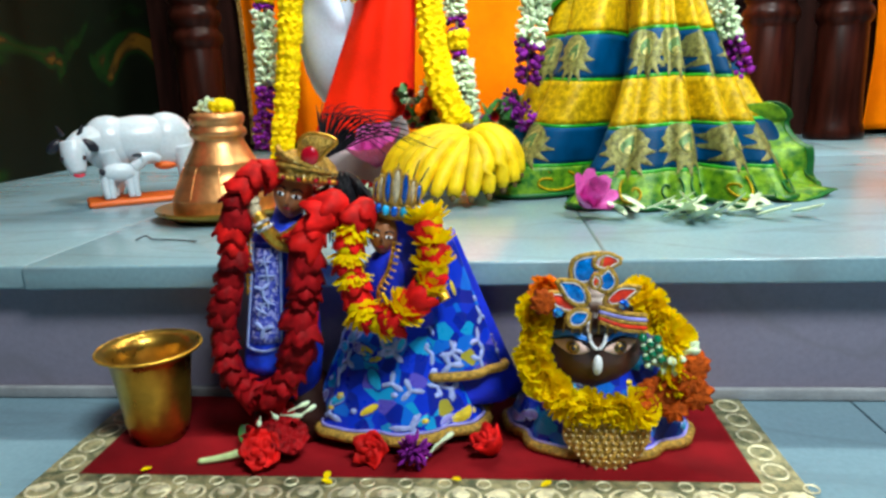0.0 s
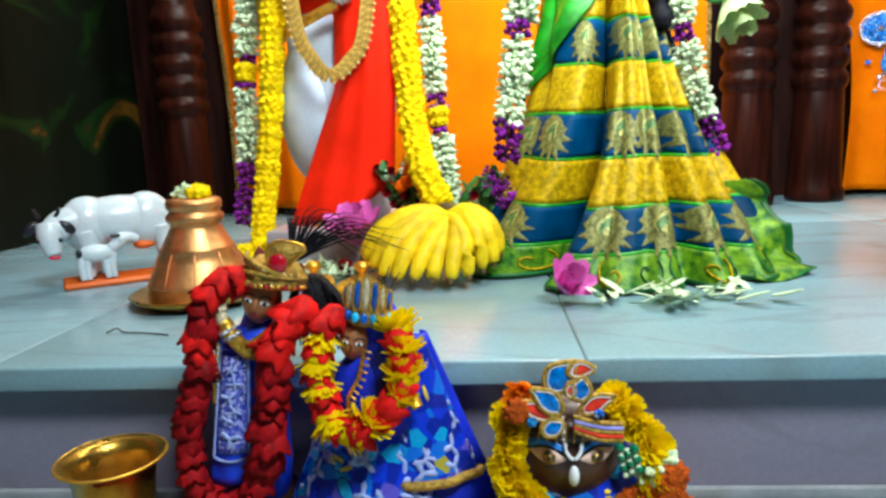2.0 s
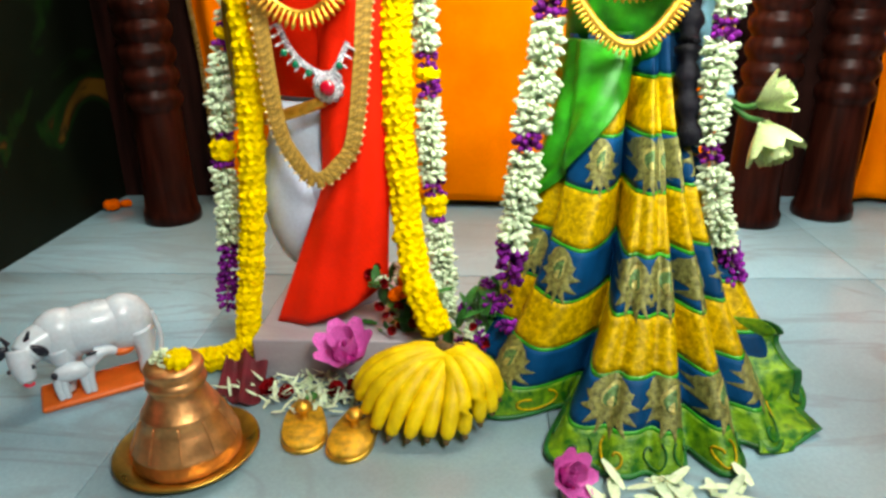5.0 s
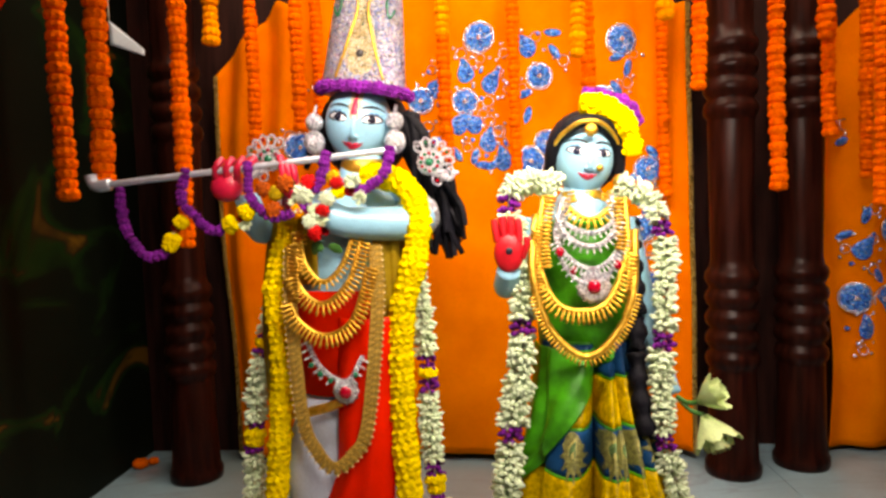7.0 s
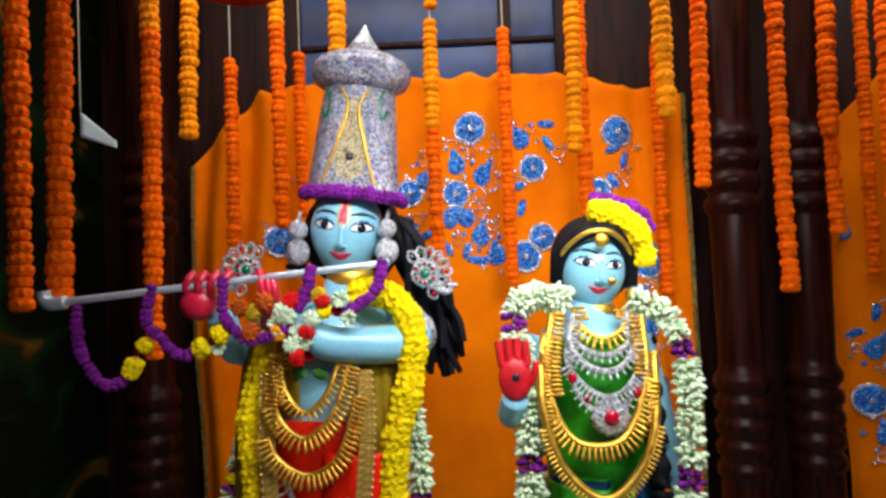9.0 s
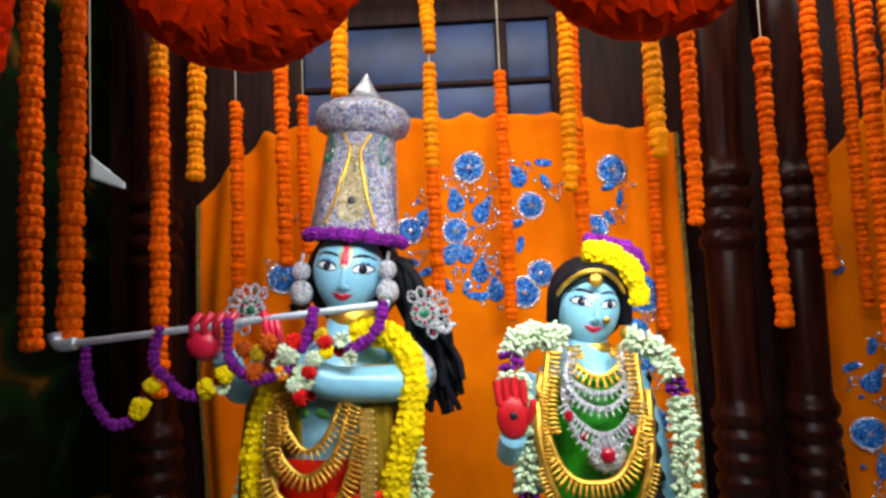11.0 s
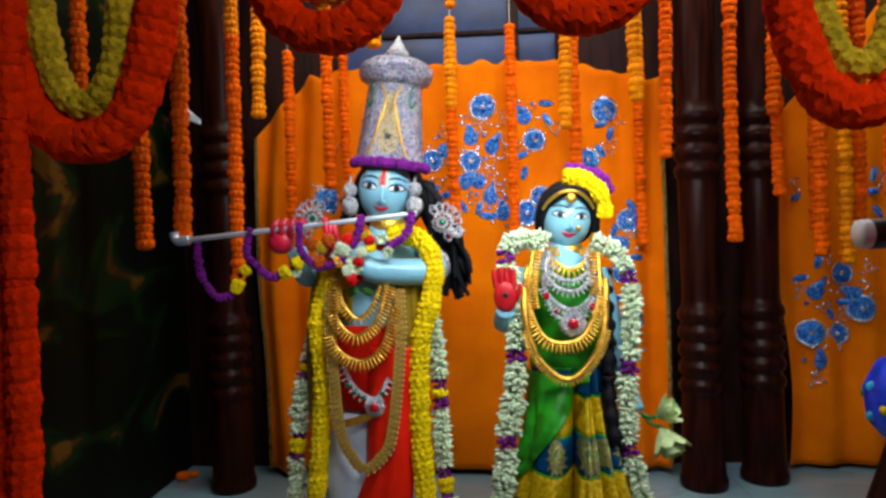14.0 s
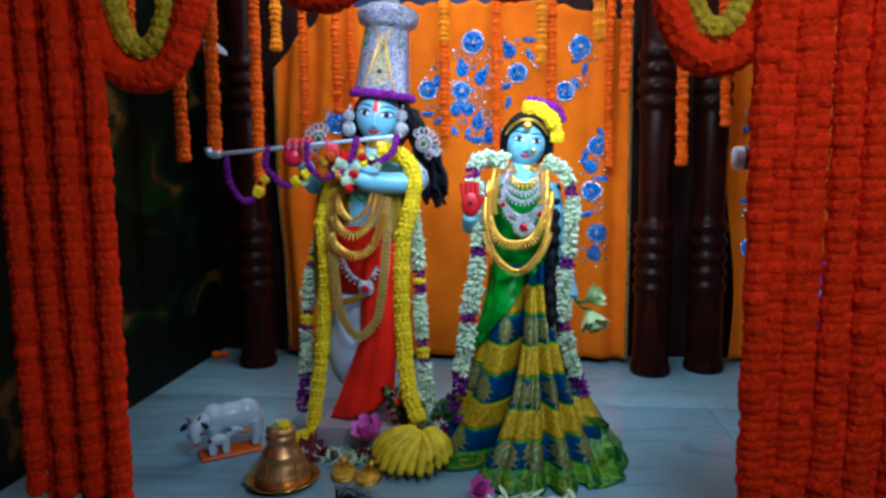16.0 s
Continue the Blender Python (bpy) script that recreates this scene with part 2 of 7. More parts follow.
CERAMIC = material("glazed_white_ceramic", (0.62, 0.73, 0.80), 0.28, vary=0.06, scale=14, bump=0.03, coat=0.15)
ORANGE_PAINT = material("orange_paint", (0.85, 0.16, 0.02), 0.4, vary=0.12)
DARK_SKIN = material("dark_brown_painted_wood", (0.055, 0.02, 0.012), 0.35, vary=0.3, scale=30, coat=0.2)
COPPER_SKIN = material("bronze_painted_face", (0.42, 0.17, 0.07), 0.35, 0.3, vary=0.2, scale=40)
WHITE_PLASTIC = material("white_plastic", (0.7, 0.72, 0.74), 0.3, vary=0.04)
BROCADE_LIGHT = material("pale_gold_thread", (0.62, 0.58, 0.38), 0.45, 0.3, vary=0.4, scale=90, bump=0.5)
YELLOW_GOLD = material("gilded_yellow_wood", (0.72, 0.38, 0.02), 0.4, 0.3, vary=0.35, scale=60, bump=0.5, bump_scale=250)
PINK_WHITE = material("pinkish_eye_paint", (0.75, 0.50, 0.42), 0.35, vary=0.1)
BLUE_GEM = material("blue_foil", (0.01, 0.12, 0.62), 0.2, 0.3, vary=0.5, scale=90, bump=0.3, coat=0.5)
OLIVE_CLOTH = material("olive_gold_cloth", (0.34, 0.22, 0.01), 0.5, 0.1, vary=0.3, scale=16, bump=0.2, spec=0.2)
ROSE_BRIGHT = material("bright_red_rose", (0.60, 0.008, 0.008), 0.6, vary=0.35, scale=60, bump=0.2, per_object=0.2, spec=0.12)
MUM_YELLOW = let_through(material("lemon_chrysanthemum", (1.0, 0.75, 0.0), 0.7, vary=0.10, scale=80, bump=0.1, per_object=0.06, spec=0.12), 0.45)
MUM_AMBER = let_through(material("amber_chrysanthemum", (0.95, 0.28, 0.01), 0.7, vary=0.2, scale=80, bump=0.1, per_object=0.1, spec=0.12), 0.45)
RUST = material("rust_marigold", (0.42, 0.07, 0.006), 0.8, vary=0.4, scale=80, bump=0.5, bump_scale=330, per_object=0.2, spec=0.12)
GOLD_DULL = material("dull_gold_thread", (0.48, 0.29, 0.045), 0.5, 0.35, vary=0.45, scale=220, bump=0.8, bump_scale=420)
BLUE_FOIL = material("bright_blue_foil", (0.01, 0.20, 0.80), 0.25, 0.2, vary=0.5, scale=120, bump=0.3, coat=0.4)
RED_FOIL = material("bright_red_foil", (0.85, 0.04, 0.015), 0.35, vary=0.3, scale=90, bump=0.2)
BLUE_BROW = material("bright_blue_paint", (0.02, 0.22, 0.75), 0.4, vary=0.15)
BLUE_PLAIN = material("plain_royal_blue_satin", (0.012, 0.030, 0.62), 0.45, vary=0.3, scale=20, bump=0.15, spec=0.3)
WHITE_THREAD = material("white_lilac_thread", (0.34, 0.42, 0.80), 0.5, vary=0.25, scale=90, bump=0.4, per_object=0.12)
YELLOW_PATCH = material("yellow_applique", (0.75, 0.58, 0.03), 0.5, vary=0.25, scale=60, bump=0.2)
LILAC_WEAVE = stone_material("lilac_blue_weave", 300.0, ((0.0, (0.03, 0.05, 0.42)), (0.3, (0.10, 0.12, 0.60)), (0.6, (0.30, 0.32, 0.75)), (0.85, (0.50, 0.52, 0.85))))
CELL_WEAVE = stone_material("blue_cell_print", 62.0, ((0.0, (0.004, 0.018, 0.34)), (0.40, (0.006, 0.035, 0.62)), (0.64, (0.012, 0.15, 0.72)), (0.80, (0.02, 0.32, 0.68)), (0.92, (0.10, 0.08, 0.55)), (0.97, (0.40, 0.36, 0.04))))
for weave in (LILAC_WEAVE, CELL_WEAVE):
    weave.node_tree.nodes["Principled BSDF"].inputs["Metallic"].default_value = 0.0
    weave.node_tree.nodes["Bump"].inputs["Strength"].default_value = 0.2
PALE_BEAD = material("pale_gold_bead", (0.72, 0.55, 0.26), 0.25, 0.6, vary=0.3, scale=90)
RED_PALM = material("red_painted_palm", (0.60, 0.010, 0.018), 0.4, vary=0.2, scale=30)
BLACK_PLASTIC = material("black_plastic", (0.015, 0.015, 0.018), 0.35, vary=0.2)

# ---- mesh helpers ----


class Geo:
    """Collects vertices and faces, with a material for each run of faces."""

    def __init__(self):
        self.v, self.f, self.i, self.mats = [], [], [], []

    def add(self, geo, mat, m=None):
        if mat not in self.mats:
            self.mats.append(mat)
        k, base = self.mats.index(mat), len(self.v)
        vs, fs = geo
        self.v += [tuple(m @ Vector(p)) if m else tuple(p) for p in vs]
        self.f += [tuple(a + base for a in f) for f in fs]
        self.i += [k] * len(fs)
        return self

    def mesh(self, name, smooth=True):
        me = bpy.data.meshes.new(name)
        me.from_pydata(self.v, [], self.f)
        for x in self.mats:
            me.materials.append(x)
        me.polygons.foreach_set("material_index", self.i)
        me.polygons.foreach_set("use_smooth", [smooth] * len(self.f))
        bm = bmesh.new()
        bm.from_mesh(me)
        bmesh.ops.recalc_face_normals(bm, faces=bm.faces)
        bm.to_mesh(me)
        bm.free()
        me.update()
        return me


def lathe(profile, n=24, ruffle=0.0, k=9, squash=1.0):
    """A turned form from (radius, height) pairs."""
    vs, fs = [], []
    for j, (r, z) in enumerate(profile):
        for i in range(n):
            a = 2 * math.pi * i / n
            q = r * (1 + ruffle * math.sin(k * a + j * 1.7))
            vs.append((q * math.cos(a), q * math.sin(a) * squash, z))
    for j in range(len(profile) - 1):
        for i in range(n):
            fs.append((j * n + i, j * n + (i + 1) % n, (j + 1) * n + (i + 1) % n, (j + 1) * n + i))
    fs.append(tuple(range(n - 1, -1, -1)))
    fs.append(tuple(range((len(profile) - 1) * n, len(profile) * n)))
    return vs, fs


def ball(rx, ry=None, rz=None, n=20, m=12):
    ry, rz = ry or rx, rz or rx
    prof = [(math.sin(math.pi * (j + 0.02) / (m + 0.04)), -math.cos(math.pi * (j + 0.02) / (m + 0.04))) for j in range(m + 1)]
    vs, fs = lathe(prof, n)
    return [(x * rx, y * ry, z * rz) for x, y, z in vs], fs


def spline(pts, step):
    """Points at an even step along a smooth curve through pts, with their directions."""
    p = [Vector(q) for q in pts]
    p = [2 * p[0] - p[1], *p, 2 * p[-1] - p[-2]]
    dense = []
    for a, b, c, d in zip(p, p[1:], p[2:], p[3:]):
        for i in range(16):
            t = i / 16
            dense.append(0.5 * (2 * b + (c - a) * t + (2 * a - 5 * b + 4 * c - d) * t * t + (3 * b - a - 3 * c + d) * t ** 3))
    dense.append(p[-2])
    out, need = [], 0.0
    for a, b in zip(dense, dense[1:]):
        seg = (b - a).length
        while seg > 1e-9 and need <= seg:
            out.append((a + (b - a) * (need / seg), (b - a).normalized()))
            need += step
        need -= seg
    return out


def tube(pts, radius, n=10, step=None, flat=1.0):
    """A round tube along a smooth curve. radius: a number, or a function of 0..1."""
    pts = [Vector(p) for p in pts]
    length = sum((b - a).length for a, b in zip(pts, pts[1:]))
    line = spline(pts, step or max(length / 40, 0.004))
    line.append((pts[-1], line[-1][1]))
    vs, fs = [], []
    for j, (c, d) in enumerate(line):
        side = d.cross(Vector((0, 0.3, 1)) if abs(d.z) < 0.9 else Vector((0, 1, 0))).normalized()
        up = side.cross(d).normalized()
        r = radius(j / (len(line) - 1)) if callable(radius) else radius
        for i in range(n):
            a = 2 * math.pi * i / n
            vs.append(c + side * (r * math.cos(a)) + up * (r * flat * math.sin(a)))
    for j in range(len(line) - 1):
        for i in range(n):
            fs.append((j * n + i, j * n + (i + 1) % n, (j + 1) * n + (i + 1) % n, (j + 1) * n + i))
    fs += [tuple(range(n - 1, -1, -1)), tuple(range((len(line) - 1) * n, len(line) * n))]
    return vs, fs


def box(x0, x1, y0, y1, z0, z1, bevel=0.0):
    bm = bmesh.new()
    bmesh.ops.create_cube(bm, size=1, matrix=Matrix.LocRotScale(((x0 + x1) / 2, (y0 + y1) / 2, (z0 + z1) / 2), None, (x1 - x0, y1 - y0, z1 - z0)))
    if bevel:
        bmesh.ops.bevel(bm, geom=bm.edges[:], offset=bevel, segments=3, affect="EDGES", profile=0.5)
    bm.verts.index_update()
    out = [tuple(v.co) for v in bm.verts], [tuple(v.index for v in f.verts) for f in bm.faces]
    bm.free()
    return out


def sheet(f, nu, nv, thick):
    """A closed cloth: f(u, v) gives its face, and its back lies thick behind along the normal."""
    front = [Vector(f(i / nu, j / nv)) for j in range(nv + 1) for i in range(nu + 1)]
    w = nu + 1
    back = []
    for j in range(nv + 1):
        for i in range(w):
            du = front[j * w + min(i + 1, nu)] - front[j * w + max(i - 1, 0)]
            dv = front[min(j + 1, nv) * w + i] - front[max(j - 1, 0) * w + i]
            back.append(front[j * w + i] - du.cross(dv).normalized() * thick)
    k, fs = len(front), []
    for j in range(nv):
        for i in range(nu):
            a, b, c, d = j * w + i, j * w + i + 1, (j + 1) * w + i + 1, (j + 1) * w + i
            fs += [(a, b, c, d), (k + d, k + c, k + b, k + a)]
    edge = [i for i in range(w)] + [j * w + nu for j in range(1, nv + 1)] + [nv * w + i for i in range(nu - 1, -1, -1)] + [j * w for j in range(nv - 1, 0, -1)]
    for a, b in zip(edge, edge[1:] + edge[:1]):
        fs.append((b, a, k + a, k + b))
    return front + back, fs


def blob(outline, place, thick, rings=2):
    """A thin raised patch: outline in two measures, place(a, b, lift) lays it on its ground."""
    n = len(outline)
    ca, cb = sum(p[0] for p in outline) / n, sum(p[1] for p in outline) / n
    vs, fs = [], []
    for j in range(rings):
        k = 1 - 0.2 * j if rings == 2 else 1 - j / rings
        vs += [place(ca + (a - ca) * k, cb + (b - cb) * k, thick if j else 0.0) for a, b in outline]
    vs.append(place(ca, cb, thick * 1.2))
    for j in range(rings - 1):
        fs += [(j * n + i, j * n + (i + 1) % n, (j + 1) * n + (i + 1) % n, (j + 1) * n + i) for i in range(n)]
    k = (rings - 1) * n
    fs += [(k + i, k + (i + 1) % n, rings * n) for i in range(n)]
    return vs, fs


def thing(name, label, category, group="", kind="", at=(0, 0, 0)):
    ob = new(name)
    ob.location = at
    ob.empty_display_size = 0.02
    return tagged(ob, label, category, group, kind)


def solo(name, geo, label, category, group="", kind="", smooth=True):
    return tagged(new(name, geo.mesh(name, smooth)), label, category, group, kind)


def part(name, geo, parent, label="", smooth=True):
    """One mesh under a thing or a part; geo is given in world metres."""
    ob = new(name, geo if isinstance(geo, bpy.types.Mesh) else geo.mesh(name, smooth))
    ob.parent = parent
    up, shift = parent, Vector((0, 0, 0))
    while up:
        shift += up.location
        up = up.parent
    ob.location = -shift
    return tagged(ob, label)


def G(geo, mat, m=None):
    return Geo().add(geo, mat, m)


def aim(p, d, turn=0.0, size=1.0, squash=1.0):
    """A place whose z points along d."""
    q = Vector(d).to_track_quat("Z", "Y").to_matrix().to_4x4()
    return Matrix.Translation(p) @ q @ Matrix.Rotation(turn, 4, "Z") @ Matrix.Diagonal((size, size, size * squash, 1))


def piece(name, mesh, parent, m):
    ob = new(name, mesh)
    ob.parent = parent
    ob.matrix_basis = Matrix.Translation(-Vector(parent.location)) @ m
    return ob


# ---- flowers shared by all garlands ----
rng = random.Random(7)


def puff_mesh(name, mat, r, h, seed, rough=1.0):
    rr = random.Random(seed)
    n, m = 18, 7
    vs, fs = [], []
    for j in range(m + 1):
        a = -1.45 + 2.9 * j / m
        for i in range(n):
            t = 2 * math.pi * (i + 0.5 * (j % 2)) / n
            q = r * max(0.12, math.cos(a)) ** 0.55 * (1 + rough * ((0.13 if i % 2 else -0.06) + rr.uniform(-0.07, 0.07)))
            vs.append((q * math.cos(t), q * math.sin(t), h * math.sin(a) + rr.uniform(-0.08, 0.08) * h))
    for j in range(m):
        for i in range(n):
            fs.append((j * n + i, j * n + (i + 1) % n, (j + 1) * n + (i + 1) % n, (j + 1) * n + i))
    fs += [tuple(range(n - 1, -1, -1)), tuple(range(m * n, (m + 1) * n))]
    return G((vs, fs), mat).mesh(name, False)


def bud_mesh(name, mat, count, length, width, seed, lift=0.5):
    """A bunch of slender buds round the thread."""
    rr = random.Random(seed)
    g = Geo()
    for i in range(count):
        a, e = 2.4 * i + rr.uniform(-0.4, 0.4), rr.uniform(-0.5, 0.9) * lift
        d = Vector((math.cos(a) * math.cos(e), math.sin(a) * math.cos(e), math.sin(e)))
        s = length * rr.uniform(0.75, 1.15)
        prof = [(width * 0.25, 0), (width * 0.45, s * 0.45), (width, s * 0.72), (width * 0.8, s * 0.9), (width * 0.1, s)]
        g.add(lathe(prof, 5), mat, aim((0, 0, rr.uniform(-0.4, 0.4) * length * 0.5), d))
    return g.mesh(name)


def petal(length, width, curl, n=4, full=False):
    vs, fs = [], []
    for j in range(n + 1):
        t = j / n
        w = width * (0.45 + 0.55 * math.sin(math.pi * t / 1.2)) if full else width * math.sin(math.pi * (0.12 + 0.8 * t)) ** 0.8
        y, z = length * t, curl * t * t * length
        vs += [(-w / 2, y, z + w * 0.25), (0, y, z), (w / 2, y, z + w * 0.25)]
    for j in range(n):
        for k in range(2):
            a = j * 3 + k
            fs.append((a, a + 1, a + 4, a + 3))
    return vs, fs


def rose_mesh(name, mat, r, seed, rings=((4, 0.5, 1.35), (6, 0.75, 1.0), (8, 1.0, 0.55)), wide=1.15, full=True):
    rr = random.Random(seed)
    g = Geo()
    for count, size, lean in rings:
        for i in range(count):
            a = 2 * math.pi * (i + rr.random() * 0.4) / count
            m = Matrix.Rotation(a, 4, "Z") @ Matrix.Rotation(lean + rr.uniform(-0.15, 0.15), 4, "X")
            g.add(petal(r * size, r * wide * size, 0.35 * rr.uniform(0.6, 1.3), 4, full), mat, m)
    return g.mesh(name)


ORANGE_PUFFS = [puff_mesh("flower", MARIGOLD, 0.021, 0.0135, s, 0.55) for s in (1, 2, 3)]
LIT_AMBER_PUFFS = [puff_mesh("flower", MARIGOLD_LIT, 0.022, 0.014, s, 0.55) for s in (4, 5, 6)]
RED_PUFFS = [puff_mesh("flower", MARIGOLD_RED, 0.026, 0.021, s, 0.4) for s in (7, 8, 9)]
OLIVE_PUFFS = [puff_mesh("flower", OLIVE_FLOWER, 0.026, 0.02, s, 0.6) for s in (10, 11)]
YELLOW_PUFFS = [puff_mesh("flower", YELLOW_FLOWER, 0.024, 0.014, s) for s in (12, 13, 14)]
PURPLE_PUFFS = [puff_mesh("flower", PURPLE_FLOWER, 0.015, 0.010, s) for s in (15, 16)]
WHITE_BUDS = [bud_mesh("flower", WHITE_FLOWER, 34, 0.029, 0.0046, s, 0.8) for s in (17, 18, 19)]
PURPLE_BUDS = [bud_mesh("flower", PURPLE_FLOWER, 12, 0.024, 0.006, s) for s in (20, 21)]
WHITE_PUFFS = [puff_mesh("flower", WHITE_FLOWER, 0.020, 0.014, s, 1.2) for s in (51, 52)]
RED_TUFTS = [puff_mesh("flower", ROSE_BRIGHT, 0.018, 0.013, s, 1.2) for s in (53, 54)]
RUST_PUFFS = [puff_mesh("flower", RUST, 0.020, 0.014, s, 1.4) for s in (25, 26)]
PALE_BUD = bud_mesh("petal", WHITE_FLOWER, 1, 0.030, 0.004, 27, 0.2)
ASTER = bud_mesh("flower", PURPLE_FLOWER, 60, 0.022, 0.0022, 28, 1.6)
YELLOW_PETAL = G(petal(0.012, 0.008, 0.2), YELLOW_FLOWER).mesh("petal")
PEARLS = [G(ball(r, n=10, m=7), x).mesh("pearl") for r, x in ((0.0050, EMERALD), (0.0034, WHITE_FLOWER))]
ROSES = [rose_mesh("flower", RED_FLOWER, 0.020, s) for s in (22, 23, 24)]


def garland(name, label, pts, kinds, step, size=1.0, squash=1.0, group="", category="garland", thread=0.003, jitter=0.12, facing=None, loose=0.10):
    """A string of flowers along pts; kinds(f) gives the meshes at the share f of its length."""
    g = thing(name, label, category, group, at=pts[0])
    line = spline(pts, step)
    part("thread", G(tube(pts, thread, 6), THREAD), g)
    for i, (p, d) in enumerate(line):
        meshes = kinds(i / max(1, len(line) - 1))
        wob = Vector((rng.uniform(-1, 1), rng.uniform(-1, 1), rng.uniform(-1, 1))) * 0.0015
        tip = (Vector(facing or d) + Vector((rng.uniform(-1, 1), rng.uniform(-1, 1), rng.uniform(-1, 1))) * loose).normalized()
        piece("flower", rng.choice(meshes), g, aim(p + wob, tip, rng.uniform(0, 6.3), size * rng.uniform(1 - jitter, 1 + jitter), squash))
    return g


def bands(*rows):
    """Flower meshes by the share of the length: rows of (upper share, meshes)."""
    def pick(f):
        for top, meshes in rows:
            if f <= top:
                return meshes
        return rows[-1][1]
    return pick

# ---- setting ----
FL, P = 0.02, 0.214     # floor and platform heights
EDGE = 0.925            # the step's front edge

room = thing("floor", "pale blue-white polished marble floor in large tiles", "floor", kind="structure")
part("bedding", G(box(-2.2, 3.2, -3.2, EDGE + 0.02, FL - 0.12, FL - 0.006), GROUT), room)
for i in range(5):
    for j in range(7):
        x0, y1 = -2.97 + 1.2 * i, EDGE + 0.02 - 0.6 * j
        part("tile", G(box(x0 + 0.001, x0 + 1.199, y1 - 0.599, y1 - 0.001, FL - 0.03, FL, 0.0015), FLOOR_TILE), room, smooth=False)

platform = thing("platform", "raised marble platform with a rounded overhanging front edge", "platform", kind="structure")
part("core", G(box(-1.3, 2.9, EDGE + 0.045, 2.9, FL - 0.1, P - 0.032), MARBLE_IN_SHADE), platform)
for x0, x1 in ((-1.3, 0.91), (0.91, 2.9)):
    part("riser_panel", G(box(x0 + 0.001, x1 - 0.001, EDGE + 0.028, EDGE + 0.05, FL, P - 0.030, 0.001), MARBLE_IN_SHADE), platform, smooth=False)
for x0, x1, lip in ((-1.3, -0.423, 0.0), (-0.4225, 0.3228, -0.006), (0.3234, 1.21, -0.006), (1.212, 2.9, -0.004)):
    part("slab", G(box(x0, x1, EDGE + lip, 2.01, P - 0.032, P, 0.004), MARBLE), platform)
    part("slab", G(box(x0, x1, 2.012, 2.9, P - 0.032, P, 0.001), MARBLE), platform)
part("base_strip", G(box(-1.3, 2.9, EDGE + 0.018, EDGE + 0.027, FL, FL + 0.016, 0.002), GROUT), platform)


def mural_material():
    m = material("forest_mural_paint", (0.012, 0.02, 0.008), 0.6, vary=0.6, scale=3, bump=0.05, spec=0.1)
    n, l = m.node_tree.nodes, m.node_tree.links
    b = n["Principled BSDF"]
    tc, noi, ramp = n.new("ShaderNodeTexCoord"), n.new("ShaderNodeTexNoise"), n.new("ShaderNodeValToRGB")
    mp = n.new("ShaderNodeMapping")
    mp.inputs["Scale"].default_value, mp.inputs["Rotation"].default_value = (1, 1.5, 2.4), (0.5, 0, 0)
    noi.inputs["Scale"].default_value, noi.inputs["Detail"].default_value, noi.inputs["Distortion"].default_value = 1.5, 4, 0.8
    stops = ((0.0, (0.0015, 0.003, 0.001)), (0.52, (0.003, 0.005, 0.002)), (0.58, (0.005, 0.022, 0.003)), (0.60, (0.014, 0.010, 0.003)), (0.65, (0.12, 0.06, 0.006)))
    el = ramp.color_ramp.elements
    el[0].position, el[0].color = stops[0][0], (*stops[0][1], 1)
    el[1].position, el[1].color = stops[-1][0], (*stops[-1][1], 1)
    for p, c in stops[1:-1]:
        el.new(p).color = (*c, 1)
    l.new(tc.outputs["Object"], mp.inputs[0]), l.new(mp.outputs[0], noi.inputs["Vector"])
    l.new(noi.outputs["Fac"], ramp.inputs[0]), l.new(ramp.outputs[0], b.inputs["Base Color"])
    return m


MURAL = mural_material()
solo("wall_left", G(box(-1.25, -1.13, EDGE, 2.9, P - 0.03, 2.9), MURAL), "wall painted with a dark green forest mural", "wall", kind="structure", smooth=False)
solo("wall_back", G(box(-1.25, 2.9, 2.74, 2.86, P - 0.03, 2.9), WOOD_FRAME), "dark stained wooden back wall of the shrine", "wall", kind="structure", smooth=False)
solo("wall_right", G(box(2.75, 2.87, -3.2, 2.74, FL - 0.1, 2.9), PLASTER), "dark plain side wall", "wall", kind="structure", smooth=False)
solo("wall_hall_left", G(box(-2.3, -2.2, -3.2, EDGE, FL - 0.1, 2.9), PLASTER), "dark plain hall wall", "wall", kind="structure", smooth=False)
solo("wall_hall_step", G(box(-2.3, -1.25, EDGE, EDGE + 0.1, FL - 0.1, 2.9), PLASTER), "dark plain wall beside the shrine", "wall", kind="structure", smooth=False)
solo("wall_hall_rear", G(box(-2.3, 2.87, -3.3, -3.2, FL - 0.1, 2.9), PLASTER), "dark plain rear wall of the hall", "wall", kind="structure", smooth=False)
solo("ceiling", G(box(-2.3, 2.9, -3.3, 2.9, 2.9, 3.0), PLASTER), "dark ceiling", "ceiling", kind="structure", smooth=False)

transom = thing("window_1", "dark wooden transom with blue-grey glass above the orange curtain", "window", kind="structure")
for x0, x1, z0, z1 in ((-0.37, 0.36, 1.93, 2.10), (-0.37, 0.36, 2.115, 2.34), (0.40, 0.56, 1.93, 2.10), (0.40, 0.56, 2.115, 2.34)):
    part("pane", G(box(x0, x1, 2.715, 2.725, z0, z1, 0.002), SMOKED_GLASS), transom)
part("rail", G(box(-0.42, 0.6, 2.70, 2.738, 2.098, 2.117, 0.003), WOOD_FRAME), transom)
part("rail", G(box(-0.42, 0.6, 2.69, 2.738, 2.34, 2.42, 0.003), WOOD_FRAME), transom)
part("mullion", G(box(0.358, 0.402, 2.70, 2.738, 1.9, 2.34, 0.003), WOOD_FRAME), transom)
part("jamb", G(box(-0.43, -0.368, 2.695, 2.738, 1.9, 2.42, 0.003), WOOD_FRAME), transom)
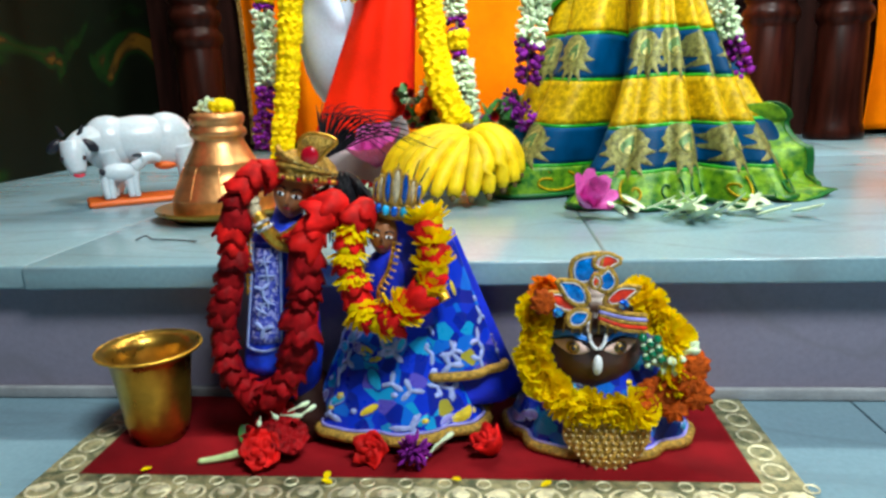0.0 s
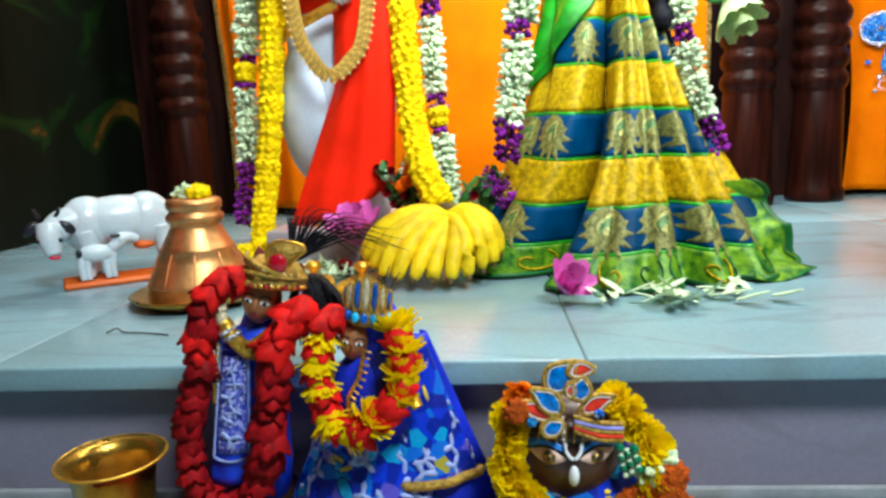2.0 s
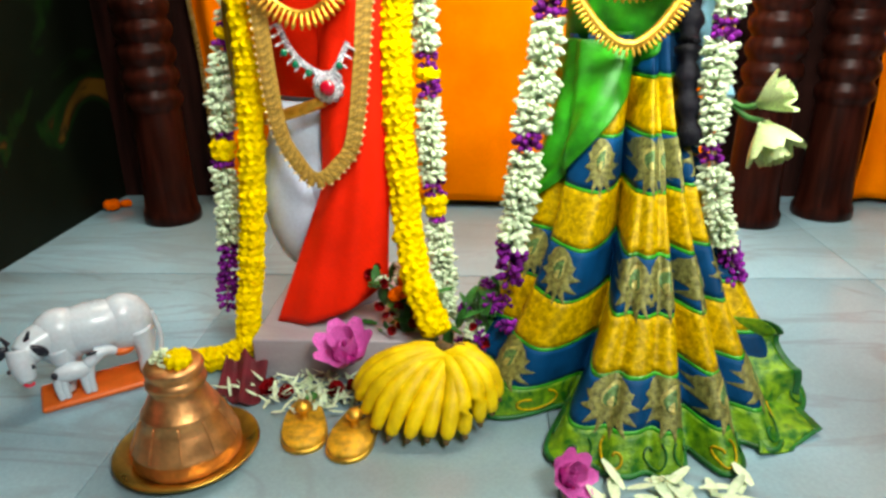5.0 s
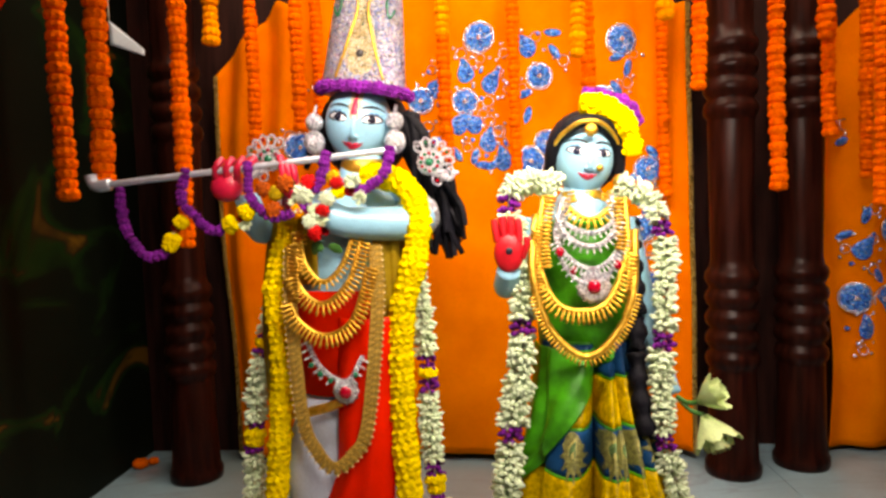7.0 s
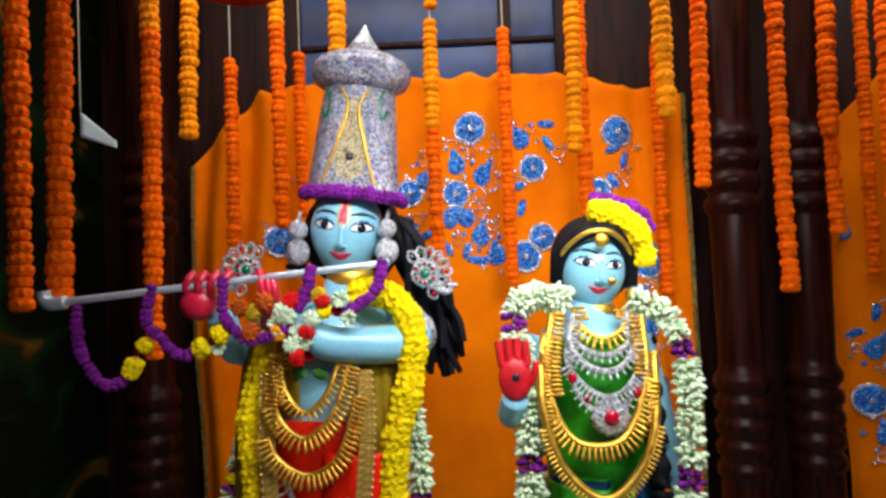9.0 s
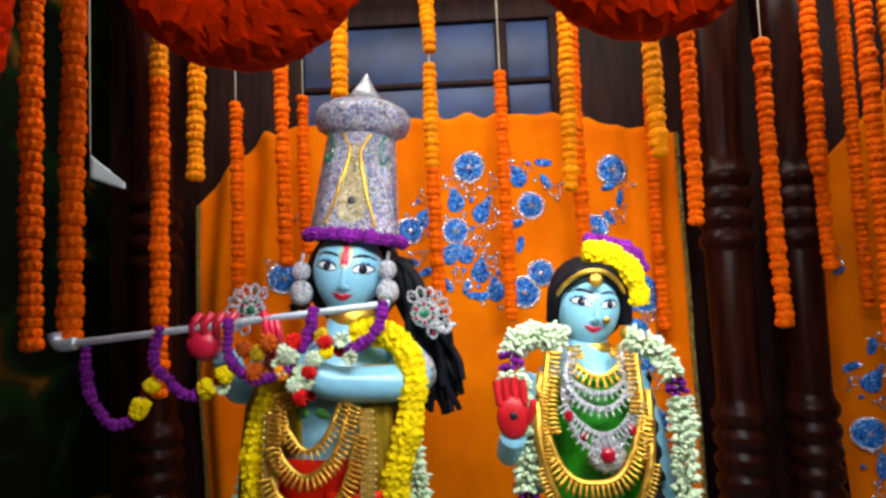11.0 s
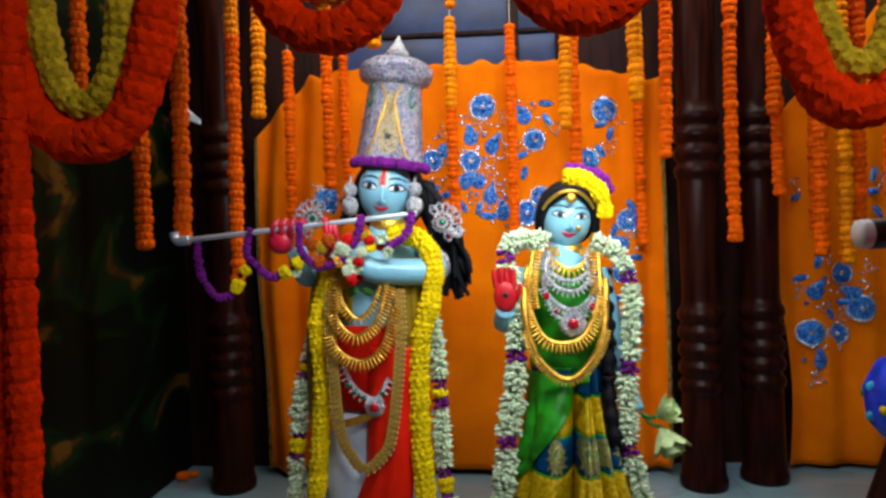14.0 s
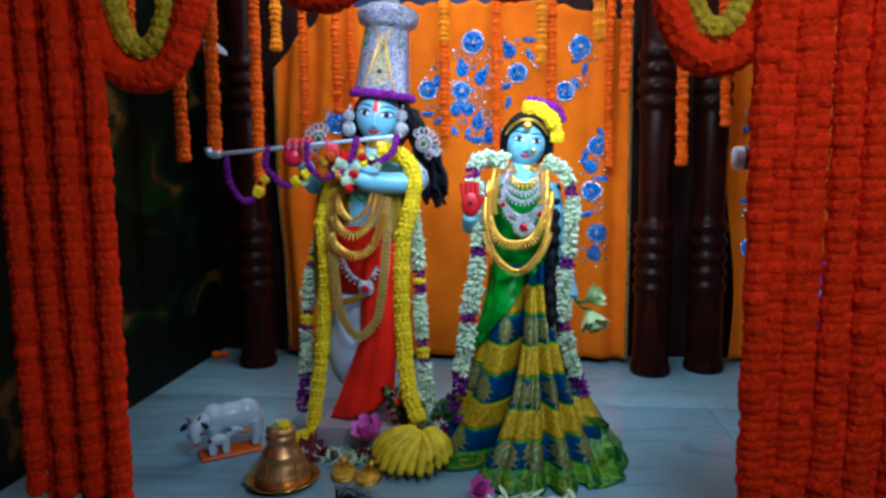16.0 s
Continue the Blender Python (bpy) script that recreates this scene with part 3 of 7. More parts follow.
part("jamb", G(box(0.56, 0.62, 2.695, 2.738, 1.9, 2.42, 0.003), WOOD_FRAME), transom)

PILLAR = [(0.088, 0.0), (0.092, 0.01), (0.092, 0.035), (0.084, 0.05), (0.080, 0.12), (0.076, 0.36)]
for z in (0.40, 0.47, 0.54, 0.61, 0.68):
    PILLAR += [(0.073, z - 0.032), (0.084, z - 0.018), (0.088, z), (0.084, z + 0.018), (0.073, z + 0.032)]
PILLAR += [(0.068, 0.74), (0.070, 0.9), (0.074, 1.2)]
for z in (1.24, 1.31, 1.38, 1.45):
    PILLAR += [(0.073, z - 0.032), (0.084, z - 0.018), (0.088, z), (0.084, z + 0.018), (0.073, z + 0.032)]
PILLAR += [(0.072, 1.52), (0.078, 1.9), (0.09, 2.0), (0.09, 2.686)]
for x, y in ((-0.83, 2.47), (1.07, 2.47), (1.33, 2.54)):
    solo("pillar", G(lathe(PILLAR, 32), WOOD, Matrix.Translation((x, y, P))), "turned dark red-brown polished wooden pillar with ring mouldings", "pillar", "shrine pillars")

# ---- curtains ----


def curtain(u, v):
    x = -0.735 + 1.71 * u
    top = 1.94 - 0.20 * max(0, (-0.5 - x) / 0.235) ** 1.2 - 0.07 * max(0, (-0.3 - x) / 0.43) - 0.10 * max(0, (x - 0.5) / 0.46)
    top += 0.016 * abs(math.sin(x * 21)) + 0.006 * math.sin(x * 60)
    z = P + 0.028 + (top - P - 0.028) * v
    deep = 0.028 * (1 - min(1, max(0, (x + 0.62) / 0.4))) + 0.024 * min(1, max(0, (x - 0.72) / 0.2))
    y = 2.60 + (deep + 0.004) * math.sin(x * 42 + 0.8 * math.sin(z * 2.2)) + 0.006 * math.sin(x * 17 + z * 3) + 0.004 * math.sin(z * 11 + x * 9)
    return x + 0.012 * math.sin(z * 4) * (1 - u), y, z


def side_curtain(u, v):
    x = 1.44 + 1.2 * u
    z = P + 0.02 + (1.62 + 0.5 * min(1, u * 3) - P - 0.02) * v
    return x + 0.05 * math.sin(z * 3.2) * (1 - u), 2.645 + 0.016 * math.sin(x * 34 + math.sin(z * 3)) + 0.004 * math.sin(z * 12 + x * 7), z


def disc_outline(r, k=9):
    return [(r * (1 + 0.10 * math.cos(k * t)) * math.cos(t), r * (1 + 0.10 * math.cos(k * t)) * math.sin(t)) for t in [2 * math.pi * i / 36 for i in range(36)]]


def paisley_outline(r, turn=0.0, flip=1):
    out = []
    for i in range(26):
        t = 2 * math.pi * i / 26
        q = r * (0.62 + 0.38 * math.cos(t / 2) ** 2)
        a, b = q * math.sin(t) * 0.72, r * 0.5 - q * math.cos(t) * 0.95
        if b > r * 0.25:
            a += (b - r * 0.25) ** 2 / r * 0.9
        out.append((flip * (a * math.cos(turn) - b * math.sin(turn)), a * math.sin(turn) + b * math.cos(turn)))
    return out


def leaf_outline(r, turn):
    out = []
    for i in range(16):
        t = 2 * math.pi * i / 16
        a, b = 0.45 * r * math.sin(t), r * math.cos(t)
        out.append((a * math.cos(turn) - b * math.sin(turn), a * math.sin(turn) + b * math.cos(turn)))
    return out


def ring_geo(r, place):
    vs, fs, n = [], [], 18
    for i in range(n):
        t = 2 * math.pi * i / n
        for q, h in ((1.0, 0.0), (0.9, 0.004), (0.78, 0.0)):
            vs.append(place(r * q * math.cos(t), r * q * math.sin(t), h))
    for i in range(n):
        for k in range(2):
            a, b = i * 3 + k, ((i + 1) % n) * 3 + k
            fs.append((a, a + 1, b + 1, b))
    return vs, fs


def cloth_with_motifs(name, label, f, width, discs, paisleys, leaves, rings, ground):
    c = thing(name, label, "curtain", "orange curtains")
    part("fabric", G(sheet(f, 150, 60, 0.004), ORANGE_CLOTH), c)

    def put(x, z):
        return lambda a, b, lift: (x + a, ground(x + a, z + b) - 0.002 - lift, z + b)
    for i, (x, z) in enumerate(discs):
        part("sequin_flower", G(blob(disc_outline(0.040 if i % 3 else 0.048), put(x, z), 0.004), BLUE_SEQUIN), c)
        part("sequin_centre", G(blob(disc_outline(0.010, 5), lambda a, b, h, x=x, z=z: (x + a, ground(x, z) - 0.009 - h, z + b), 0.003), SILVER_SEQUIN), c)
        part("sequin_edge", G(ring_geo(0.050 if i % 3 else 0.058, put(x, z)), SILVER_SEQUIN), c)
    for i, (x, z) in enumerate(paisleys):
        part("sequin_paisley", G(blob(paisley_outline(0.052, 0.5 - 0.4 * (i % 3), 1 if i % 2 else -1), put(x, z - 0.015), 0.004), BLUE_SEQUIN), c)
        part("sequin_edge", G(ring_geo(0.02, put(x + 0.03, z + 0.035)), SILVER_SEQUIN), c)
        for k in range(6):
            a = 1.05 * k + i
            part("sequin_dot", G(blob(disc_outline(0.008, 3), put(x + 0.060 * math.cos(a), z + 0.062 * math.sin(a)), 0.003), SILVER_SEQUIN if k % 3 else BLUE_SEQUIN), c)
    for i, (x, z) in enumerate(leaves):
        part("sequin_leaf", G(blob(leaf_outline(0.031, 0.9 * (i % 4) - 1.2), put(x, z), 0.003), BLUE_SEQUIN), c)
    for i, (x, z) in enumerate(rings):
        part("sequin_ring", G(ring_geo(0.022 if i % 2 else 0.018, put(x, z)), SILVER_SEQUIN), c)
        for k in range(3):
            a = 2.1 * k + i
            part("sequin_dot", G(blob(disc_outline(0.007, 3), put(x + 0.034 * math.cos(a), z + 0.034 * math.sin(a)), 0.003), SILVER_SEQUIN), c)
    return c


def ground_main(x, z):
    u = (x + 0.735) / 1.71
    return curtain(u, max(0, min(1, (z - 0.24) / 1.7)))[1]


def ground_side(x, z):
    return side_curtain((x - 1.44) / 1.2, max(0, min(1, (z - 0.24) / 1.6)))[1] - 0.006


DISCS = [(0.238, 1.765), (0.182, 1.541), (0.023, 1.548), (0.741, 1.731), (0.45, 1.618), (0.473, 1.38), (0.412, 1.316), (0.669, 1.528), (0.826, 1.273), (-0.43, 1.40), (0.80, 1.06), (0.83, 0.86)]
PAISLEYS = [(0.182, 1.646), (0.274, 1.602), (0.216, 1.461), (0.265, 1.393), (0.41, 1.721), (0.071, 1.592), (0.311, 1.326), (0.157, 1.459), (0.80, 1.18), (0.82, 0.76)]
LEAVES = [(0.395, 1.557), (0.405, 1.482), (0.506, 1.703), (0.501, 1.77), (0.725, 1.673), (0.761, 1.632), (0.718, 1.562), (0.242, 1.31), (0.274, 1.308), (0.213, 1.343),
          (0.146, 1.353), (0.019, 1.436), (0.076, 1.401), (0.769, 1.231), (0.84, 1.33), (0.85, 1.12), (0.78, 0.95), (-0.40, 1.36)]
RINGS = [(0.241, 1.69), (0.305, 1.428), (0.338, 1.579), (0.265, 1.537), (0.783, 1.683), (0.758, 1.58), (0.324, 1.705), (0.537, 1.669), (0.186, 1.377), (0.268, 1.465),
         (0.39, 1.577), (0.046, 1.455), (0.066, 1.658), (0.174, 1.713), (-0.36, 1.62), (-0.46, 1.44), (0.86, 1.22), (0.83, 0.99)]
main_curtain = cloth_with_motifs("curtain", "orange satin curtain with blue sequin flowers and a scalloped top", curtain, 1.71, DISCS, PAISLEYS, LEAVES, RINGS, ground_main)
part("edging", G(sheet(lambda u, v: (curtain(0, v)[0] - 0.008 + 0.016 * u, curtain(0, v)[1] - 0.004, curtain(0, v)[2]), 2, 40, 0.003), GOLD_TRIM), main_curtain)
part("edging", G(sheet(lambda u, v: (curtain(1, v)[0] - 0.008 + 0.016 * u, curtain(1, v)[1] - 0.004, curtain(1, v)[2]), 2, 40, 0.003), GOLD_TRIM), main_curtain)
cloth_with_motifs("curtain", "orange satin curtain with blue sequin flowers behind the paired pillars", side_curtain, 1.2,
                  [(1.566, 0.785), (1.674, 0.777), (1.696, 1.03), (1.765, 0.884)], [(1.596, 0.675), (1.584, 0.961), (1.742, 0.945)],
                  [(1.522, 1.348), (1.594, 1.082), (1.644, 0.863), (1.703, 0.91), (1.75, 1.077), (1.821, 1.432), (1.832, 1.277), (1.809, 1.361), (1.53, 1.012)],
                  [(1.535, 0.963), (1.622, 1.105), (1.655, 0.717), (1.621, 0.888), (1.702, 0.849), (1.837, 1.407), (1.796, 1.051), (1.532, 1.407), (1.583, 0.597)], ground_side)

# ---- hanging marigold strings ----


def hanging(x, y, top, bottom, kind, size=1.0, label="string of orange marigolds hanging from the shrine roof"):
    n = rng.uniform(-0.006, 0.006)
    g = garland("marigold_string", label, [(x, y, top), (x + n, y, (top + bottom) / 2), (x - n, y, bottom + 0.014 * size)], kind, 0.0215 * size, size, group="hanging marigold strings", thread=0.002)
    if top < 2.58:
        part("cord", G(tube([(x, y, top), (x, y, 2.59)], 0.0022, 6), THREAD), g)
    return g


# Amber is lamplight put into the flowers' colour; AO has it above.
O, A = bands((1, ORANGE_PUFFS)), bands((1, LIT_AMBER_PUFFS))
AO = bands((0.45, LIT_AMBER_PUFFS), (1, ORANGE_PUFFS))
for x, y, top, bottom, kind, size in (
        (-0.838, 1.83, 2.6, 1.21, O, 1.25), (-0.60, 1.60, 2.6, 1.22, O, 1.12), (-0.98, 1.75, 2.6, 1.50, O, 1.2), (-0.57, 2.18, 2.6, 1.665, A, 1.08),
        (-0.60, 2.0, 2.6, 1.06, AO, 1.1), (-0.525, 2.40, 1.97, 1.30, O, 1.0), (-0.36, 2.36, 2.6, 1.42, AO, 1.1), (-0.31, 2.44, 1.99, 1.45, O, 0.95),
        (0.118, 2.46, 2.085, 1.30, AO, 1.1), (0.12, 2.46, 2.6, 2.12, A, 1.1), (0.355, 2.47, 2.05, 1.20, O, 0.95), (0.55, 2.30, 2.6, 1.60, A, 1.1), (0.60, 2.44, 2.2, 1.40, O, 1.1),
        (0.765, 2.12, 2.6, 1.665, A, 1.15), (0.868, 2.53, 2.0, 1.15, O, 1.0), (0.885, 2.19, 2.6, 1.475, AO, 1.05), (1.122, 2.23, 2.02, 1.162, O, 1.1),
        (1.30, 2.30, 2.6, 1.62, O, 1.2), (1.325, 2.34, 1.7, 1.34, O, 1.0), (1.542, 2.53, 2.6, 1.197, O, 1.0), (1.41, 2.20, 2.6, 1.116, O, 1.1), (1.489, 2.20, 2.6, 1.085, A, 1.2), (1.547, 2.22, 2.6, 1.22, O, 1.2), (1.62, 2.15, 2.6, 1.25, O, 1.2), (-0.17, 2.37, 2.6, 1.96, A, 1.15)):
    hanging(x, y, top, bottom, kind, size)

lattice = thing("roof_lattice", "dark wooden lattice under the shrine roof carrying the flower strings", "lattice", kind="structure")
for y in (1.60, 1.75, 1.83, 2.0, 2.125, 2.185, 2.20, 2.235, 2.30, 2.365, 2.45, 2.53):
    part("slat", G(box(-1.13, 2.75, y - 0.012, y + 0.012, 2.585, 2.61, 0.003), WOOD_FRAME), lattice)
for x in (-1.0, 0.2, 1.5):
    part("bearer", G(box(x - 0.02, x + 0.02, 1.0, 2.74, 2.61, 2.65, 0.003), WOOD_FRAME), lattice)
# ---- front posts and swags ----
beam = solo("beam", G(box(-1.25, 2.75, 0.95, 1.03, 2.30, 2.42, 0.006), WOOD_FRAME), "dark wooden beam across the front of the shrine", "beam", kind="structure")
for side, edge in ((-1, -0.60), (1, 0.985)):
    post = solo("post", G(lathe([(0.05, 0.0), (0.05, 0.02), (0.038, 0.03), (0.038, 2.05), (0.045, 2.08)], 20), WOOD, Matrix.Translation((edge + side * 0.15, 1.03, P))),
                "wooden post hidden behind marigold strings", "post", "front posts")
    for i in range(7 if side < 0 else 10):
        x, y = edge + side * (0.022 + 0.041 * i + rng.uniform(-0.004, 0.004)), 0.955 + 0.02 * (i % 2) + rng.uniform(-0.006, 0.006)
        bend = rng.uniform(-0.008, 0.008)
        garland("marigold_string", "thick string of dark red-orange marigolds on the front post", [(x, y, 2.34), (x + bend, y, 1.2), (x - bend * 0.5, y, 0.30 + rng.uniform(-0.02, 0.02))],
                bands((1, RED_PUFFS)), 0.024, 1.08, group="front post marigold strings", thread=0.003)


def swag(x, z, red, inner, gap, rise, label):
    """A hanging loop of two thick garlands, the outer red and the inner dull yellow."""
    def arc(low, w):
        return [(x + w * math.sin(a), 0.99, low + rise * (1 - math.cos(a)) ** 1.25) for a in [-1.57 + 3.14 * i / 12 for i in range(13)]]
    outer = thing("flower_swag", label, "garland", "front swags", at=(x, 0.99, z))
    for pts, puffs, size in ((arc(z, red), RED_PUFFS, 1.5), (arc(z + gap, inner), OLIVE_PUFFS, 1.05)):
        part("thread", G(tube(pts, 0.004, 6), THREAD), outer)
        for p, d in spline(pts, 0.024):
            piece("flower", rng.choice(puffs), outer, aim(p, d, rng.uniform(0, 6.3), size * rng.uniform(0.94, 1.06)))
    for s in (-1, 1):
        part("hanging_cord", G(tube([(x + s * red, 0.99, z + rise), (x + s * red, 0.985, 2.31)], 0.004, 6), THREAD), outer)
    return outer


swag(-0.50, 1.422, 0.17, 0.105, 0.07, 0.60, "large loop of red and dull yellow marigolds at the shrine front")
swag(0.90, 1.430, 0.15, 0.10, 0.07, 0.60, "large loop of red and dull yellow marigolds at the shrine front")
swag(-0.035, 1.605, 0.15, 0.09, 0.075, 0.36, "smaller loop of red marigolds high at the shrine front")
swag(0.43, 1.615, 0.15, 0.09, 0.075, 0.36, "smaller loop of red marigolds high at the shrine front")

# ---- flute-playing statue ----


def at(x, y, z):
    return Matrix.Translation((x, y, z))


def merge(g, t, m):
    """Adds the whole of t to g, moved by m."""
    base = len(g.v)
    g.v += [tuple(m @ Vector(p)) for p in t.v]
    g.f += [tuple(a + base for a in f) for f in t.f]
    for x in t.mats:
        if x not in g.mats:
            g.mats.append(x)
    g.i += [g.mats.index(t.mats[k]) for k in t.i]


def head_form(rx, ry, rz):
    vs, fs = ball(1, 1, 1, 32, 24)
    return [(x * rx * (1 - 0.27 * max(0.0, -z) ** 1.5), y * ry, z * rz) for x, y, z in vs], fs


def face(g, c, rx, ry, rz, skin, lip, eye_a=0.49, eye_b=0.07, mouth_b=-0.55, mark=True):
    """Painted eyes, brows, nose and lips laid on a head."""
    def on(a, b, lift):
        x, z = c[0] + a * rx * (1 - 0.27 * max(0.0, -b) ** 1.5), c[2] + b * rz
        k = max(0.0, 1 - a * a - b * b)
        return x, c[1] - (ry + lift) * math.sqrt(k), z

    def lens(s, w, up, down):
        """An almond whose outer corner is drawn up."""
        out = []
        for i in range(26):
            t = 2 * math.pi * i / 26
            h = (up if math.sin(t) > 0 else down) * abs(math.sin(t)) ** 1.15
            out.append((s * (eye_a + w * math.cos(t)), eye_b + math.copysign(h, math.sin(t)) + 0.03 * math.cos(t)))
        return out

    def at_lift(up):
        return lambda a, b, h: on(a, b, h + up)
    if mark:
        g.add(blob([(-0.20, 0.72), (-0.19, 0.32), (-0.12, 0.06), (0, 0.0), (0.12, 0.06), (0.19, 0.32), (0.20, 0.72)], at_lift(0.001), 0.0012, 4), CREAM_PAINT)
        g.add(blob([(-0.04, 0.74), (-0.10, 0.30), (-0.09, 0.14), (0.09, 0.14), (0.10, 0.30), (0.04, 0.74)], at_lift(0.003), 0.0015, 4), RED_PAINT)
    for s in (-1, 1):
        g.add(blob(lens(s, 0.34, 0.22, 0.10), at_lift(-0.0012), 0.0008, 4), EYE_SHADE)
        g.add(blob(lens(s, 0.32, 0.145, 0.10), at_lift(-0.0005), 0.0008, 4), BLACK_PAINT)
        g.add(blob(lens(s, 0.27, 0.088, 0.072), on, 0.0012, 4), EYE_WHITE)
        g.add(blob([(s * eye_a + 0.120 * math.cos(t), eye_b + 0.008 + 0.082 * math.sin(t)) for t in [6.283 * i / 16 for i in range(16)]], at_lift(0.0015), 0.001), IRIS)
        g.add(blob([(s * eye_a + 0.050 * math.cos(t), eye_b + 0.012 + 0.042 * math.sin(t)) for t in [6.283 * i / 12 for i in range(12)]], at_lift(0.0028), 0.0006), BLACK_PAINT)
        brow = [(s * (eye_a - 0.33 + 0.66 * i / 10), eye_b + 0.215 + 0.12 * math.sin(math.pi * (i + 1) / 12.5)) for i in range(11)]
        g.add(blob(brow + [(a, b - 0.070 * math.sin(math.pi * (i + 2) / 14)) for i, (a, b) in enumerate(reversed(brow))], on, 0.0012), BLACK_PAINT)
    upper = [(0.35 * u, mouth_b + 0.060 + 0.035 * u * u - 0.022 * math.cos(9 * u) * (1 - u * u)) for u in [-1 + i / 8 for i in range(17)]]
    lower = [(0.35 * u, mouth_b + 0.095 * u * u - 0.080 * (1 - u * u)) for u in [1 - i / 8 for i in range(17)]]
    g.add(blob(upper + lower, on, 0.0030, 3), lip)
    g.add(tube([on(u * 0.28, mouth_b + 0.012 + 0.055 * u * u, 0.0032) for u in (-1, -0.5, 0, 0.5, 1)], 0.0005, 5), MAROON)
    size = rx / 0.079
    nose = mouth_b + 0.22
    g.add(tube([on(0, eye_b + 0.14, -0.003), on(0, eye_b, 0.002), on(0, 0.5 * (eye_b + nose), 0.006), on(0, nose + 0.03, 0.009), on(0, nose - 0.03, 0.002)], lambda f: (0.0034 + 0.0034 * f) * size, 12), skin)
    for s in (-1, 1):
        g.add(ball(0.0062 * size, 0.006 * size, 0.0052 * size, 12, 8), skin, at(*on(s * 0.095, nose - 0.005, 0.003)))


def torso(rows, cx, n=28):
    vs, fs = [], []
    for z, rx, ry, dx, dy in rows:
        for i in range(n):
            a = 2 * math.pi * i / n
            vs.append((cx + dx + rx * math.cos(a), dy + ry * math.sin(a), z))
    for j in range(len(rows) - 1):
        for i in range(n):
            fs.append((j * n + i, j * n + (i + 1) % n, (j + 1) * n + (i + 1) % n, (j + 1) * n + i))
    fs += [tuple(range(n - 1, -1, -1)), tuple(range((len(rows) - 1) * n, len(rows) * n))]
    return vs, fs


PED_TOP = P + 0.085
ped = Geo().add(box(-0.245, 0.10, 1.50, 1.90, P, PED_TOP, 0.004), PEDESTAL_STONE)
solo("pedestal", ped, "square white marble block under the flute-playing statue", "pedestal")

g = Geo()
g.add(torso([(PED_TOP, 0.085, 0.08, 0, 1.72), (0.36, 0.085, 0.08, 0, 1.71), (0.5, 0.105, 0.09, 0, 1.70), (0.64, 0.125, 0.10, 0, 1.70), (0.74, 0.125, 0.10, 0, 1.70)], -0.10), WHITE_CLOTH)
g.add(ball(0.082, 0.09, 0.17), WHITE_CLOTH, at(-0.165, 1.685, 0.55))
g.add(torso([(0.73, 0.125, 0.095, 0, 1.70), (0.86, 0.115, 0.085, 0, 1.70), (1.0, 0.135, 0.09, 0, 1.70), (1.12, 0.15, 0.09, 0, 1.71), (1.19, 0.12, 0.075, 0, 1.72), (1.225, 0.055, 0.05, 0.02, 1.73), (1.29, 0.045, 0.045, 0.03, 1.74)], -0.075), PAINTED_SKIN)
HEAD = (-0.052, 1.745, 1.365)
head = Geo().add(head_form(0.079, 0.086, 0.100), PAINTED_SKIN, at(*HEAD))
face(head, HEAD, 0.079, 0.086, 0.100, PAINTED_SKIN, RED_PAINT)
merge(g, head, at(*HEAD) @ Matrix.Rotation(radians(8), 4, "Y") @ Matrix.Rotation(radians(3), 4, "Z") @ at(-HEAD[0], -HEAD[1], -HEAD[2]))
g.add(ball(0.115, 0.085, 0.12), HAIR, at(-0.05, 1.815, 1.36))
lock = random.Random(3)
for k in range(34):
    f = k / 33
    x0, x1, z1 = 0.02 + 0.05 * lock.random(), 0.10 + 0.10 * f, 1.03 + 0.09 * lock.random() + 0.05 * abs(f - 0.5)
    y0, ph = 1.75 + 0.06 * lock.random(), lock.uniform(0, 6)
    pts = [(x0 + (x1 - x0) * t ** 0.8 + 0.010 * math.sin(9 * t + ph), y0 + 0.008 * math.cos(9 * t + ph), 1.39 + (z1 - 1.39) * t) for t in (0, 0.17, 0.33, 0.5, 0.67, 0.83, 1)]
    g.add(tube(pts, lambda t: 0.014 * (1 - 0.55 * t * t), 7), HAIR)
for k in range(14):
    x1, z1, ph = -0.15 - 0.05 * lock.random(), 1.27 + 0.08 * lock.random(), lock.uniform(0, 6)
    pts = [(-0.12 + (x1 + 0.12) * t + 0.008 * math.sin(8 * t + ph), 1.775 + 0.03 * lock.random(), 1.40 + (z1 - 1.40) * t) for t in (0, 0.25, 0.5, 0.75, 1)]
    g.add(tube(pts, lambda t: 0.014 * (1 - 0.5 * t), 7), HAIR)
g.add(tube([(0.045, 1.73, 1.19), (0.085, 1.69, 1.16), (0.085, 1.63, 1.135), (0.02, 1.60, 1.132), (-0.06, 1.59, 1.138), (-0.10, 1.585, 1.155)], lambda f: 0.043 - 0.010 * f, 14), PAINTED_SKIN)
g.add(tube([(-0.20, 1.73, 1.19), (-0.26, 1.69, 1.13), (-0.275, 1.64, 1.14), (-0.285, 1.61, 1.20)], lambda f: 0.042 - 0.014 * f, 12), PAINTED_SKIN)
g.add(ball(0.036, 0.026, 0.034), RED_PAINT, at(-0.325, 1.60, 1.225))
for i in range(4):
    g.add(tube([(-0.345 + 0.024 * i, 1.595, 1.235), (-0.338 + 0.024 * i, 1.575, 1.265), (-0.325 + 0.024 * i, 1.585, 1.285)], 0.0085, 8), RED_PAINT)
for i in range(3):
    g.add(tube([(-0.195 + 0.012 * i, 1.60, 1.18 + 0.01 * i), (-0.192 + 0.012 * i, 1.585, 1.24), (-0.20 + 0.013 * i, 1.59, 1.288 - 0.01 * i)], 0.0085, 8), RED_PAINT)
